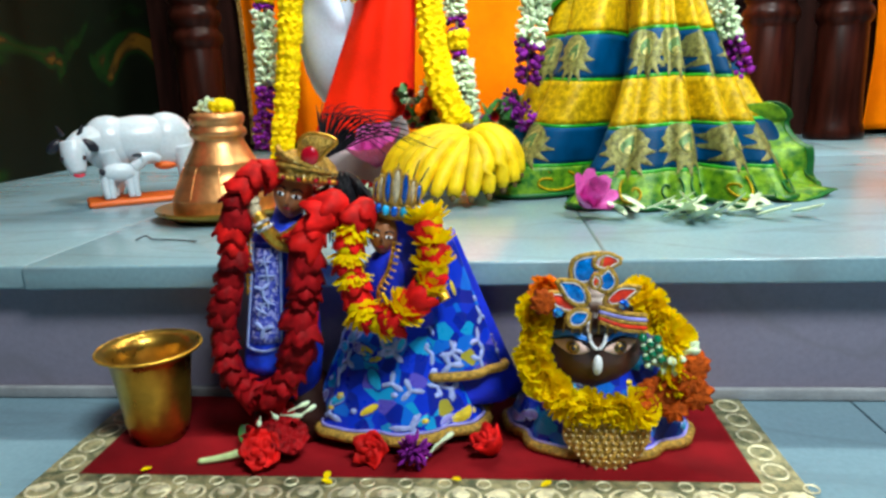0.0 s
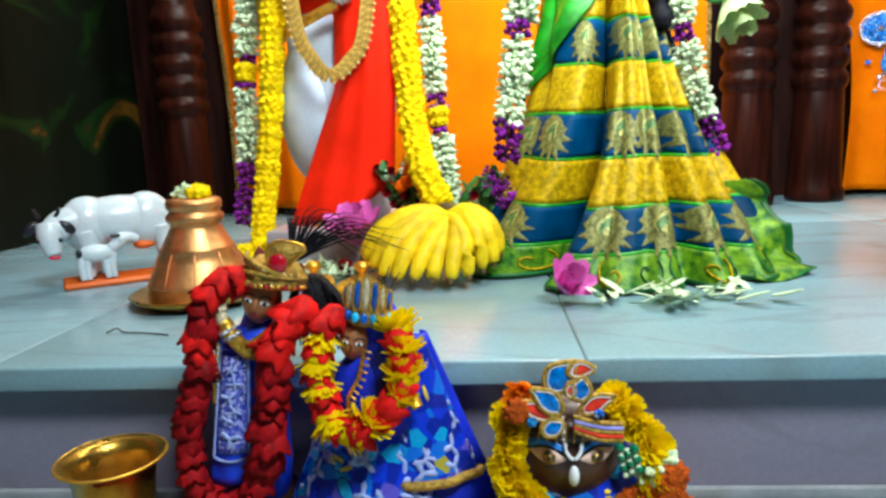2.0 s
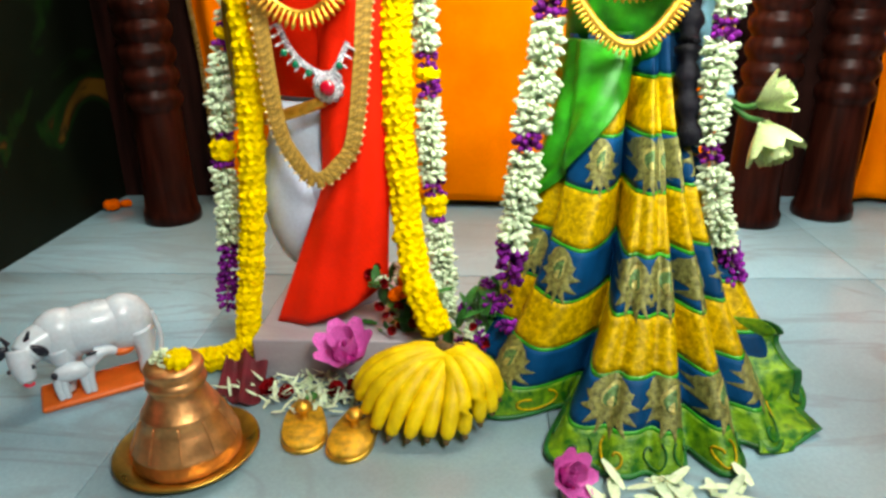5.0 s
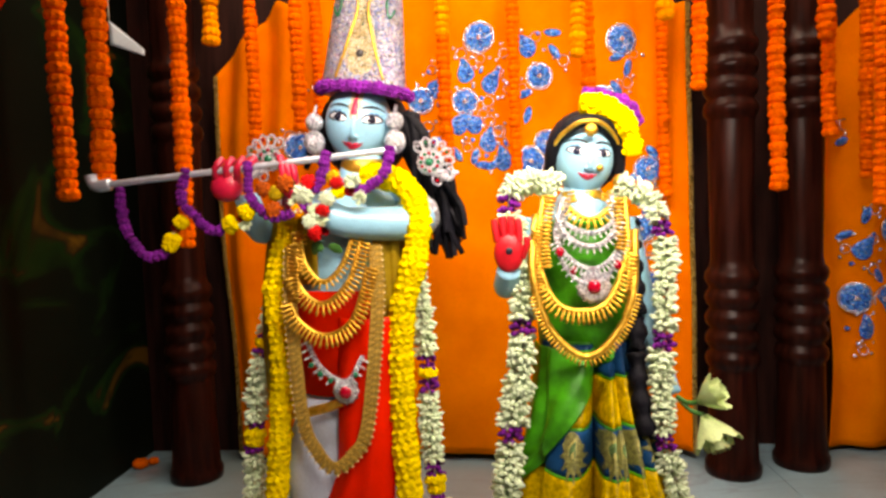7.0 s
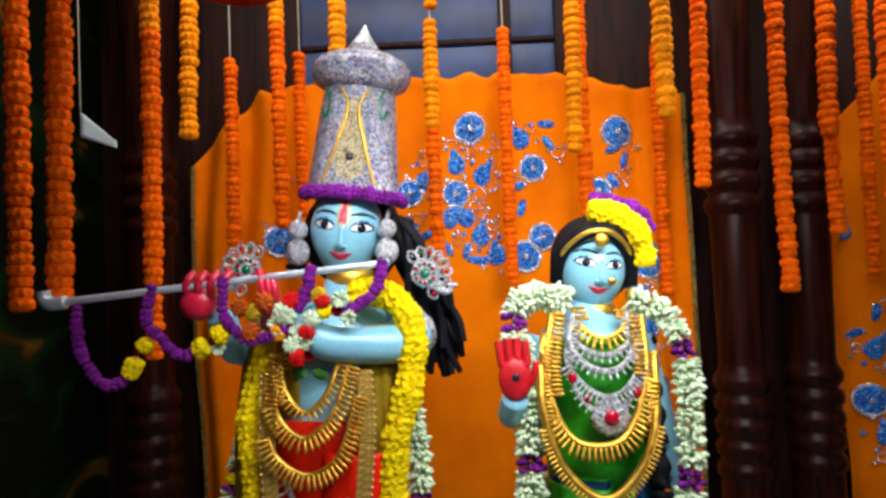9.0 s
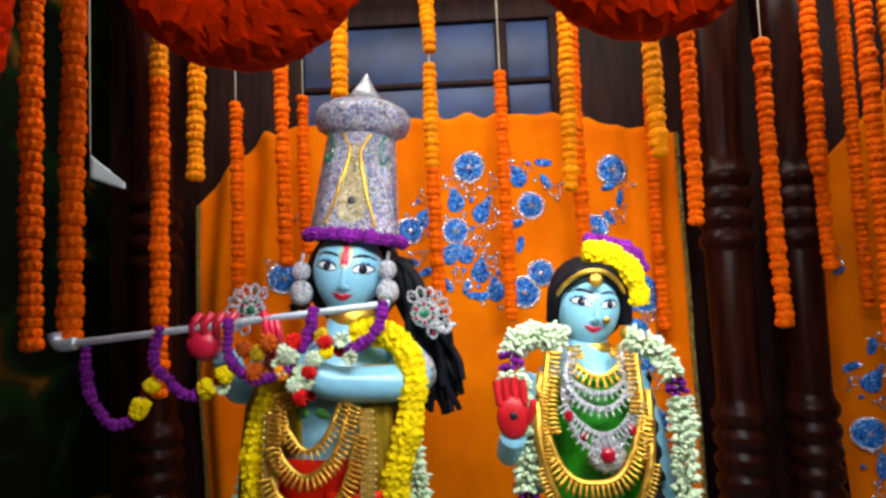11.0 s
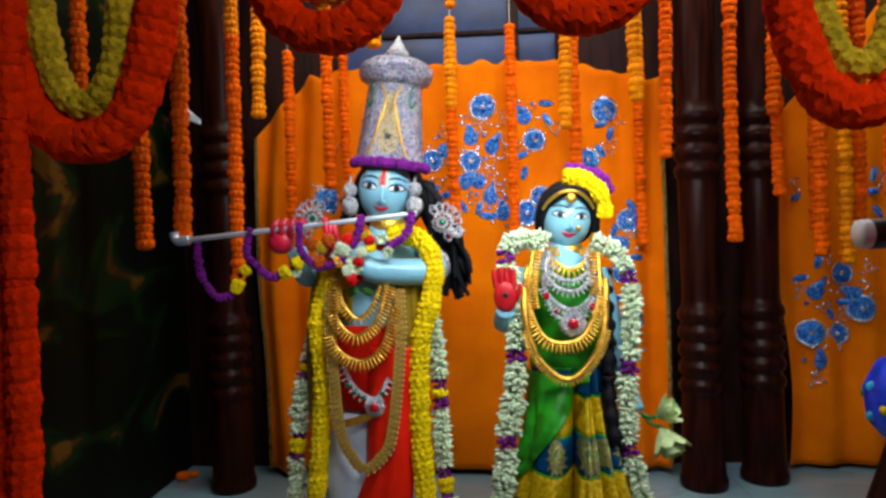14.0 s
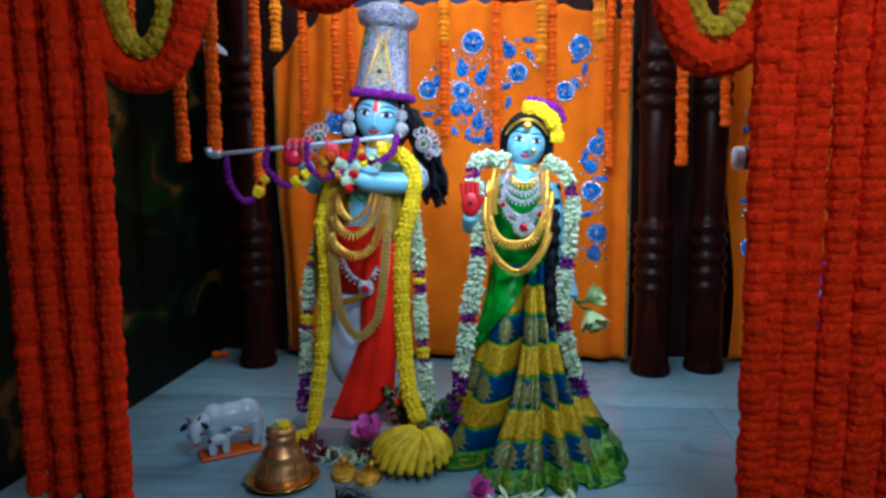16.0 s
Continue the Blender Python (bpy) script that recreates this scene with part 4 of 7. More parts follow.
g.add(ball(0.03, 0.024, 0.035), RED_PAINT, at(-0.165, 1.592, 1.185))
solo("statue", g, "pale blue painted marble statue with black hair on a marble block", "statue")


def sash(u, v):
    """A broad red cloth falling in a slant over one leg."""
    z = 0.30 + (0.93 - 0.30) * v
    low, high = -0.215 + 0.10 * min(1, v * 2.2) + 0.03 * v, 0.018 + 0.03 * v
    x = low + (high - low) * u
    y = 1.575 - 0.015 * math.sin(math.pi * u) + 0.055 * (u - 0.5) ** 2 + 0.004 * math.sin(u * 16 + v * 3) * (1 - 0.5 * v) - 0.012 * (1 - v)
    return x, y, z + (1 - v) * 0.09 * u ** 2


solo("sash", G(sheet(sash, 40, 40, 0.004), RED_SILK), "plain red silk sash draped down over the statue's leg", "cloth")
g = Geo().add(torso([(0.75, 0.137, 0.107, 0, 1.70), (0.86, 0.130, 0.099, 0, 1.70), (0.93, 0.132, 0.10, 0, 1.70), (0.985, 0.138, 0.098, 0, 1.70)], -0.075), RED_SILK)
solo("waist_cloth", g, "red silk cloth wound round the statue's waist", "cloth")
solo("waist_belt", G(tube([(-0.235, 1.66, 0.70), (-0.19, 1.60, 0.712), (-0.12, 1.565, 0.735), (-0.08, 1.56, 0.75)], 0.011, 10), GOLD), "gilded belt round the statue's waist", "belt")

solo("shawl", G(sheet(lambda u, v: (-0.275 + 0.065 * u + 0.035 * v - 0.02 * math.sin(3 * v), 1.655 - 0.03 * math.sin(math.pi * u) + 0.006 * math.sin(u * 14), 0.72 + 0.46 * v), 14, 26, 0.003), OLIVE_CLOTH),
     "olive gold cloth hanging from the statue's shoulder", "cloth")
solo("shawl", G(sheet(lambda u, v: (0.0 + 0.06 * u - 0.01 * v, 1.618 - 0.012 * math.sin(math.pi * u) + 0.004 * math.sin(u * 14), 0.80 + 0.36 * v), 14, 26, 0.003), OLIVE_CLOTH),
     "olive gold cloth hanging from the statue's shoulder", "cloth")

for a0, a1 in ((0.45, 2.6), (-2.6, -0.38)):
    solo("chest_cloth", G(sheet(lambda u, v, a0=a0, a1=a1: (-0.075 + (0.152 + 0.004 * math.sin(20 * u)) * math.sin(a0 + (a1 - a0) * u), 1.705 - 0.104 * math.cos(a0 + (a1 - a0) * u), 1.0 + 0.17 * v), 24, 8, 0.003), OLIVE_CLOTH),
         "olive gold cloth across the statue's chest", "cloth")

# tall jewelled crown
crown = thing("crown", "tall silver jewelled crown with a rounded rim and pointed finial", "crown", at=(-0.03, 1.74, 1.44))
tilt = at(-0.038, 1.745, 1.432) @ Matrix.Rotation(radians(6), 4, "Y") @ Matrix.Diagonal((1, 0.80, 1, 1))
part("body", G(lathe([(0.098, 0.0), (0.102, 0.008), (0.100, 0.02), (0.094, 0.08), (0.087, 0.15), (0.080, 0.22), (0.076, 0.245)], 40), CROWN_STONES, tilt), crown)
part("rim", G(lathe([(0.078, 0.24), (0.100, 0.252), (0.108, 0.27), (0.108, 0.29), (0.098, 0.305), (0.07, 0.32), (0.03, 0.328)], 40, 0.012, 20), CROWN_STONES, tilt), crown)
part("finial", G(lathe([(0.032, 0.325), (0.036, 0.335), (0.026, 0.35), (0.012, 0.37), (0.002, 0.39)], 20), SILVER, tilt), crown)
gp = Geo()
for s in (-1, 1):
    gp.add(tube([tilt @ Vector((s * 0.055, -0.082, 0.03)), tilt @ Vector((s * 0.03, -0.091, 0.11)), tilt @ Vector((s * 0.012, -0.084, 0.19)), tilt @ Vector((s * 0.03, -0.075, 0.235))], 0.0035, 8), GOLD)
    gp.add(tube([tilt @ Vector((s * 0.06, -0.066, 0.235)), tilt @ Vector((s * 0.052, -0.073, 0.20)), tilt @ Vector((s * 0.06, -0.070, 0.17)), tilt @ Vector((s * 0.07, -0.062, 0.19))], 0.003, 8), EMERALD)
part("gold_scroll", gp, crown, "gold wire scrolls")
part("front_panel", G(blob([(0.062 * (0.62 - 0.38 * math.sin(t)) * math.cos(t), 0.105 * math.sin(t)) for t in [6.283 * i / 40 for i in range(40)]],
                           lambda a, b, h: tuple(tilt @ Vector((a, -math.sqrt(max(0, (0.0985 - 0.098 * (0.125 + b)) ** 2 - a * a)) - 0.0015 - h, 0.125 + b))), 0.002, 6), PALE_GOLD_STONES), crown, "pale gold panel")
part("dark_stone", G(ball(0.009, 0.006, 0.009, 12, 8), BLACK_PLASTIC, tilt @ at(0, -0.094, 0.085)), crown, "small dark round stone")
garland("head_garland", "purple flower string round the base of the crown", [(-0.142, 1.74, 1.452), (-0.115, 1.685, 1.450), (-0.04, 1.655, 1.442), (0.045, 1.680, 1.430), (0.074, 1.735, 1.425)],
        bands((1, PURPLE_PUFFS)), 0.011, 0.9)

for x, z in ((-0.148, 1.335), (0.04, 1.33)):
    e = thing("earring", "white beaded silver earring hanging beside the statue's face", "earring", "statue earrings", at=(x, 1.69, z))
    part("bead", G(ball(0.021, 0.02, 0.022, 16, 10), SILVER, at(x, 1.70, z + 0.035)), e)
    part("bead", G(ball(0.025, 0.024, 0.028, 16, 10), SILVER, at(x, 1.695, z - 0.012)), e)
    part("hook", G(tube([(x, 1.70, z + 0.05), (x + 0.004, 1.71, z + 0.075)], 0.004, 8), SILVER), e)

for x, z, side in ((0.118, 1.268, 1), (-0.258, 1.290, -1)):
    o = thing("shoulder_ornament", "silver peacock-shaped shoulder ornament with red and green stones", "ornament", "shoulder ornaments", at=(x, 1.70, z))
    m = at(x, 1.70, z) @ Matrix.Rotation(radians(90), 4, "X")
    part("plate", G(lathe([(0.028, -0.004), (0.030, 0.0), (0.027, 0.005), (0.012, 0.009)], 32, 0.06, 14), SILVER, m), o)
    part("boss", G(ball(0.010, 0.010, 0.008, 14, 8), EMERALD, m @ at(0, 0, 0.010)), o)
    for k in range(12):
        a = 2 * math.pi * k / 12
        part("stone", G(ball(0.0045, 0.0045, 0.0035, 8, 6), RUBY if k % 2 else EMERALD, m @ at(0.020 * math.cos(a), 0.020 * math.sin(a), 0.009)), o)
    for k in range(9):
        a = -1.2 + 0.42 * k
        c, far = Vector((x, 1.698, z)), Vector((side * math.cos(a), 0, math.sin(a)))
        loop = [c + far * (0.028 + 0.030 * t) + Vector((-far.z, 0, far.x)) * (0.011 * math.sin(math.pi * t) * w) for w, ts in ((1, (0, 0.3, 0.6, 0.85, 1)), (-1, (0.85, 0.6, 0.3, 0))) for t in ts]
        plume = part("plume", G(tube(loop, 0.0026, 6), SILVER), o)
        part("plume_stone", G(ball(0.0042, 0.0035, 0.0042, 8, 6), (RUBY, EMERALD, SILVER)[k % 3], Matrix.Translation(c + far * 0.046 + Vector((0, -0.003, 0)))), plume)
    part("head", G(tube([(x + side * 0.015, 1.695, z - 0.024), (x + side * 0.045, 1.69, z - 0.040), (x + side * 0.058, 1.69, z - 0.024), (x + side * 0.066, 1.69, z - 0.030)], lambda f: 0.010 * (1 - 0.65 * f), 10), SILVER), o)

flute = thing("flute", "straight silver flute held up to the statue's lips", "flute", at=(-0.27, 1.57, 1.26))
A0, A1 = Vector((-0.60, 1.565, 1.236)), Vector((0.055, 1.60, 1.292))
part("pipe", G(tube([A0, A0.lerp(A1, 0.5), A1], 0.0072, 14), SILVER_PLAIN), flute)
part("mouth_end", G(tube([A0 + Vector((0.03, 0, 0.002)), A0, A0 + Vector((-0.012, 0, 0.012)), A0 + Vector((-0.014, 0, 0.024))], 0.013, 12), SILVER_PLAIN), flute)

# flower strings on the flute
PU = bands((1, PURPLE_PUFFS))
PY = bands((0.75, PURPLE_PUFFS), (0.86, YELLOW_PUFFS), (0.93, ROSES), (1, YELLOW_PUFFS))
garland("flute_garland", "purple and yellow flower string hanging from the flute", [(-0.545, 1.555, 1.225), (-0.535, 1.55, 1.15), (-0.50, 1.55, 1.085), (-0.45, 1.55, 1.085), (-0.425, 1.55, 1.135), (-0.40, 1.55, 1.16)], PY, 0.0115, 0.68, group="flute garlands")
garland("flute_garland", "purple and yellow flower string hanging from the flute", [(-0.395, 1.55, 1.26), (-0.405, 1.545, 1.20), (-0.375, 1.545, 1.16), (-0.335, 1.545, 1.13), (-0.28, 1.545, 1.155), (-0.255, 1.545, 1.175)], PY, 0.0115, 0.68, group="flute garlands")
garland("flute_garland", "purple flower string hanging from the flute", [(-0.26, 1.555, 1.27), (-0.255, 1.545, 1.20), (-0.21, 1.545, 1.155), (-0.16, 1.545, 1.165), (-0.13, 1.55, 1.185)], PU, 0.0115, 0.68, group="flute garlands")
garland("flute_garland", "purple flower string hanging from the flute", [(-0.092, 1.565, 1.285), (-0.10, 1.555, 1.24), (-0.115, 1.55, 1.21)], PU, 0.0115, 0.75, group="flute garlands")
garland("flute_garland", "purple flower string hanging from the flute", [(0.045, 1.575, 1.292), (0.03, 1.57, 1.24), (0.0, 1.565, 1.215), (-0.03, 1.56, 1.20)], PU, 0.0115, 0.75, group="flute garlands")
bq = thing("flower_cluster", "cluster of white, red and yellow flowers at the statue's chest", "flowers", at=(-0.1, 1.57, 1.19))
for x, z, me, s in ((-0.145, 1.205, WHITE_BUDS, 1.1), (-0.125, 1.222, ROSES, 1.1), (-0.155, 1.18, WHITE_BUDS, 1.0), (-0.115, 1.165, WHITE_BUDS, 0.9), (-0.10, 1.12, ROSES, 1.0), (-0.105, 1.145, WHITE_BUDS, 0.8),
                    (-0.035, 1.225, WHITE_BUDS, 0.9), (-0.04, 1.205, ROSES, 1.0), (-0.065, 1.205, YELLOW_PUFFS, 0.9), (-0.02, 1.19, WHITE_BUDS, 0.8), (-0.075, 1.235, OLIVE_PUFFS, 0.8), (-0.20, 1.205, OLIVE_PUFFS, 0.9), (-0.27, 1.14, WHITE_BUDS, 0.7)):
    piece("flower", rng.choice(me), bq, aim((x, 1.55, z), (rng.uniform(-0.3, 0.3), -1, rng.uniform(-0.3, 0.3)), rng.uniform(0, 6), 0.72 * s))
for x, z, me, s in ((-0.140, 1.200, WHITE_PUFFS, 1.0), (-0.128, 1.226, RED_TUFTS, 0.9), (-0.118, 1.118, RED_TUFTS, 0.9), (-0.128, 1.142, WHITE_PUFFS, 0.8), (-0.100, 1.165, RED_TUFTS, 0.8), (-0.155, 1.165, LIT_AMBER_PUFFS, 0.7),
                    (-0.178, 1.225, RUST_PUFFS, 0.9), (-0.068, 1.222, RED_TUFTS, 0.8), (-0.205, 1.170, RUST_PUFFS, 0.9), (-0.225, 1.215, RUST_PUFFS, 0.8), (-0.09, 1.19, WHITE_PUFFS, 0.8)):
    piece("flower", rng.choice(me), bq, aim((x, 1.545, z), (rng.uniform(-0.3, 0.3), -1, rng.uniform(-0.3, 0.3)), rng.uniform(0, 6), s))
for x, z, turn in ((-0.118, 1.098, 0.4), (-0.09, 1.092, -0.9), (-0.105, 1.082, 2.2), (-0.16, 1.232, 0.9)):
    part("leaf", G(petal(0.034, 0.020, 0.2, 5), GREEN_LEAF, at(x, 1.548, z) @ Matrix.Rotation(turn, 4, "Y") @ Matrix.Rotation(-1.2, 4, "X")), bq, "dark green leaf")

# long garlands on the statue
Y = bands((1, YELLOW_PUFFS))
garland("yellow_garland", "long garland of bright yellow chrysanthemums round the statue's neck",
        [(-0.02, 1.62, 1.235), (0.03, 1.62, 1.235), (0.075, 1.615, 1.205), (0.095, 1.60, 1.15), (0.085, 1.59, 1.05), (0.055, 1.585, 0.93), (0.05, 1.58, 0.75), (0.06, 1.56, 0.55), (0.085, 1.50, 0.42), (0.125, 1.45, 0.345)],
        Y, 0.0165, 1.12, group="statue garlands", jitter=0.08)
garland("yellow_garland", "garland of yellow chrysanthemums falling to the platform",
        [(-0.20, 1.64, 1.15), (-0.235, 1.62, 1.0), (-0.222, 1.60, 0.86), (-0.235, 1.60, 0.64), (-0.255, 1.59, 0.45), (-0.275, 1.57, 0.30), (-0.27, 1.55, 0.26), (-0.31, 1.53, 0.245), (-0.41, 1.50, 0.24)], Y, 0.0165, 1.0, group="statue garlands", jitter=0.08)
WPY = bands((0.14, WHITE_BUDS), (0.17, PURPLE_BUDS), (0.20, YELLOW_PUFFS), (0.23, PURPLE_BUDS), (0.46, WHITE_BUDS), (0.49, PURPLE_BUDS), (0.53, YELLOW_PUFFS), (0.56, PURPLE_BUDS), (0.80, WHITE_BUDS), (1, PURPLE_BUDS))
WPY2 = bands((0.30, WHITE_BUDS), (0.34, PURPLE_BUDS), (0.38, YELLOW_PUFFS), (0.42, PURPLE_BUDS), (0.64, WHITE_BUDS), (0.68, PURPLE_BUDS), (0.72, YELLOW_PUFFS), (0.76, PURPLE_BUDS), (1, WHITE_BUDS))
garland("white_garland", "garland of white tuberoses with purple and yellow bands", [(-0.25, 1.69, 0.98), (-0.30, 1.68, 0.80), (-0.318, 1.67, 0.62), (-0.325, 1.66, 0.46), (-0.34, 1.63, 0.30)], WPY, 0.018, 1.0, group="statue garlands")
garland("white_garland", "garland of white tuberoses with purple and yellow bands", [(0.075, 1.70, 1.05), (0.095, 1.68, 0.85), (0.102, 1.67, 0.62), (0.12, 1.66, 0.42), (0.13, 1.62, 0.29)], WPY2, 0.018, 1.0, group="statue garlands")


def necklace(name, label, pts, bead, step, mat, thick=0.006, drops=True, group="necklaces", category="necklace"):
    n = thing(name, label, category, group, at=pts[0])
    part("chain", G(tube(pts, thick, 8), mat), n)
    me = G(lathe([(bead * 0.20, 0), (bead * 0.32, bead * 0.4), (bead * 0.22, bead * 0.9), (bead * 0.34, bead * 1.6), (bead * 0.12, bead * 2.2)], 8), mat).mesh("drop")
    if drops:
        for p, d in spline(pts, step):
            out = Vector((d.z, -0.25, -d.x)) if d.x > 0 or abs(d.z) > 0.9 else Vector((-d.z, -0.25, d.x))
            out = d.cross(Vector((0, 1, 0)))
            out = (out if out.z < 0.2 else -out) + Vector((0, -0.35, 0))
            piece("drop", me, n, aim(p + Vector((0, -0.004, 0)), out.normalized(), 0, 1))
    return n


necklace("necklace", "gold necklace of pointed beads on the statue's chest", [(-0.178, 1.60, 1.12), (-0.172, 1.572, 1.02), (-0.116, 1.556, 0.965), (-0.055, 1.560, 1.01), (-0.028, 1.59, 1.10)], 0.0125, 0.0092, GOLD, 0.0065)
necklace("necklace", "longer gold necklace of pointed beads on the statue's chest", [(-0.190, 1.59, 1.09), (-0.186, 1.566, 0.985), (-0.165, 1.556, 0.930), (-0.105, 1.550, 0.898), (-0.045, 1.553, 0.935), (-0.015, 1.58, 1.04)], 0.0130, 0.0092, GOLD, 0.006)
necklace("necklace", "short gold bead necklace high on the statue's chest", [(-0.168, 1.595, 1.12), (-0.150, 1.575, 1.05), (-0.110, 1.562, 1.012), (-0.070, 1.570, 1.045), (-0.045, 1.59, 1.11)], 0.009, 0.010, GOLD, 0.006)
chain = thing("neck_chain", "broad flat gold chain hanging to the statue's knees", "necklace", "necklaces", at=(-0.18, 1.55, 1.05))
CH = [(-0.185, 1.59, 1.08), (-0.182, 1.56, 0.95), (-0.165, 1.55, 0.72), (-0.135, 1.545, 0.645), (-0.10, 1.54, 0.61), (-0.06, 1.545, 0.635), (-0.025, 1.55, 0.70), (0.005, 1.56, 0.95), (0.0, 1.59, 1.08)]
plate = G(box(-0.0145, 0.0145, -0.002, 0.002, -0.0078, 0.0078, 0.0015), GOLD_DULL).add(ball(0.0028, n=8, m=6), PALE_BEAD, Matrix.Translation((0.016, -0.002, 0))).mesh("link")
for p, d in spline(CH, 0.0140):
    a = math.atan2(d.x, d.z)
    piece("link", plate, chain, at(*p) @ Matrix.Rotation(a, 4, "Y") @ Matrix.Rotation(rng.uniform(-0.12, 0.12), 4, "X"))
silver_neck = necklace("necklace", "silver necklace with green stones and a round red pendant", [(-0.155, 1.575, 0.88), (-0.13, 1.56, 0.835), (-0.095, 1.552, 0.805), (-0.06, 1.552, 0.80), (-0.03, 1.56, 0.85)], 0.009, 0.016, SILVER)
m = at(-0.068, 1.55, 0.775) @ Matrix.Rotation(radians(90), 4, "X")
part("pendant", G(lathe([(0.026, -0.004), (0.028, 0.0), (0.024, 0.005), (0.014, 0.008)], 24, 0.06, 12), SILVER, m), silver_neck)
part("red_stone", G(ball(0.014, 0.014, 0.008, 14, 8), RUBY, m @ at(0, 0, 0.009)), silver_neck, "deep red round stone")
for x, z in ((-0.14, 0.835), (-0.122, 0.815), (-0.10, 0.80), (-0.045, 0.812)):
    part("green_stone", G(ball(0.007, 0.005, 0.007, 10, 6), EMERALD, at(x, 1.546, z)), silver_neck)
solo("collar", G(lathe([(0.05, 0), (0.054, 0.008), (0.052, 0.03), (0.048, 0.036)], 28), GOLD, at(-0.045, 1.738, 1.245)), "gold beaded collar round the statue's neck", "necklace")
solo("armband", G(lathe([(0.047, -0.018), (0.051, -0.012), (0.051, 0.012), (0.047, 0.018)], 24, 0.03, 10), SILVER, aim((0.088, 1.655, 1.145), (0.25, -0.9, -0.5))), "silver stone-set armband on the statue's elbow", "armband")

# ---- statue in the green and gold sari ----
CX = 0.46
g = Geo()
g.add(torso([(0.80, 0.10, 0.085, 0, 1.70), (0.92, 0.105, 0.085, 0, 1.70), (1.04, 0.115, 0.085, 0, 1.70), (1.10, 0.115, 0.078, 0, 1.705), (1.125, 0.10, 0.068, 0, 1.715)], CX), SARI_GREEN)
g.add(torso([(1.10, 0.105, 0.07, 0, 1.71), (1.14, 0.10, 0.065, 0, 1.72), (1.165, 0.055, 0.048, 0, 1.73), (1.21, 0.040, 0.040, 0.012, 1.742)], CX), PAINTED_SKIN)
g.add(lathe([(0.042, 0), (0.040, 0.06)], 20), PAINTED_SKIN, at(0.47, 1.74, 1.15))
RH = (0.475, 1.742, 1.258)
head = Geo().add(head_form(0.068, 0.077, 0.088), PAINTED_SKIN, at(*RH))
face(head, RH, 0.068, 0.077, 0.088, PAINTED_SKIN, RED_PAINT, 0.44, 0.19, -0.43, False)
merge(g, head, at(*RH) @ Matrix.Rotation(radians(8), 4, "Y") @ Matrix.Rotation(radians(3), 4, "Z") @ at(-RH[0], -RH[1], -RH[2]))
g.add(ball(0.092, 0.085, 0.10), HAIR, at(0.485, 1.80, 1.285))
g.add(tube([(0.40, 1.745, 1.24), (0.405, 1.715, 1.30), (0.44, 1.69, 1.335), (0.475, 1.68, 1.345), (0.515, 1.69, 1.335), (0.55, 1.72, 1.29), (0.555, 1.745, 1.23)], 0.017, 10), HAIR)
g.add(ball(0.07, 0.07, 0.05), HAIR, at(0.545, 1.80, 1.365))
g.add(tube([(0.575, 1.72, 1.12), (0.572, 1.66, 0.95), (0.560, 1.59, 0.80), (0.566, 1.55, 0.67)], lambda f: 0.020 + 0.005 * math.sin(f * 62), 12), HAIR)
g.add(tube([(0.36, 1.72, 1.12), (0.32, 1.70, 1.03), (0.285, 1.63, 0.985), (0.289, 1.578, 1.025)], lambda f: 0.036 - 0.010 * f, 12), PAINTED_SKIN)
g.add(ball(0.032, 0.013, 0.042), RED_PALM, at(0.290, 1.572, 1.062))
for i in range(4):
    g.add(tube([(0.266 + 0.0155 * i, 1.572, 1.085), (0.262 + 0.0165 * i, 1.574, 1.118), (0.261 + 0.0165 * i, 1.576, 1.142 - 0.006 * abs(i - 1.5))], 0.0080, 8), RED_PALM)
g.add(ball(0.008, 0.003, 0.008, 12, 8), BLACK_PAINT, at(0.290, 1.560, 1.066))
g.add(tube([(0.318, 1.57, 1.05), (0.328, 1.565, 1.08), (0.329, 1.565, 1.095)], 0.007, 8), RED_PALM)
g.add(tube([(0.555, 1.72, 1.12), (0.585, 1.70, 0.98), (0.605, 1.66, 0.84), (0.63, 1.61, 0.74)], lambda f: 0.036 - 0.010 * f, 12), PAINTED_SKIN)
solo("statue", g, "pale blue painted statue with a black braid in a sari", "statue")

SK_TOP, SK_LOW = 0.86, P + 0.004


VALLEYS = ((0.24, -0.74, 0.200, 0.085), (0.30, -0.36, 0.022, 0.040), (0.46, -0.08, 0.020, 0.035), (0.60, 0.24, 0.100, 0.050), (0.86, 0.60, 0.075, 0.055), (1.15, 1.0, 0.060, 0.07), (-0.9, -1.25, 0.040, 0.08), (-1.5, -1.8, 0.03, 0.12), (1.7, 1.6, 0.03, 0.12))


def skirt(a, v, lift=0.0):
    """a: angle, 0 at the front and growing to the right; v: 0 at the hem, 1 at the waist."""
    z = SK_LOW + (SK_TOP - SK_LOW) * v
    w = 1 - v
    rx = 0.105 + 0.06 * w + 0.125 * w ** 2.2
    ry = 0.095 + 0.20 * w + 0.045 * w ** 2
    fold = 0.012 * w + 0.004 * math.sin(6.5 * a - 1.5 * w) * w
    for top, low, deep, wide in VALLEYS:
        d = (a - top - (low - top) * w) / wide
        d = d / 1.9 if d < 0 else d
        fold -= deep * (0.30 + 0.70 * w) * (1 - 0.35 * w * w) * math.exp(-d * d)
    k = 1 + fold / rx + lift / rx
    cy = 1.70 - 0.135 * w
    cx = CX + 0.005 + 0.02 * w * w
    flare = 0.035 * max(0, math.sin(a)) ** 3 * w ** 3 + 0.05 * max(0, -math.sin(a)) ** 2 * w ** 4
    return cx + (rx * k + flare) * math.sin(a), cy - (ry * k + flare * 0.5) * math.cos(a), z + 0.004 * w * math.sin(5 * a + 1) * (1 if v > 0.02 else 0.0)


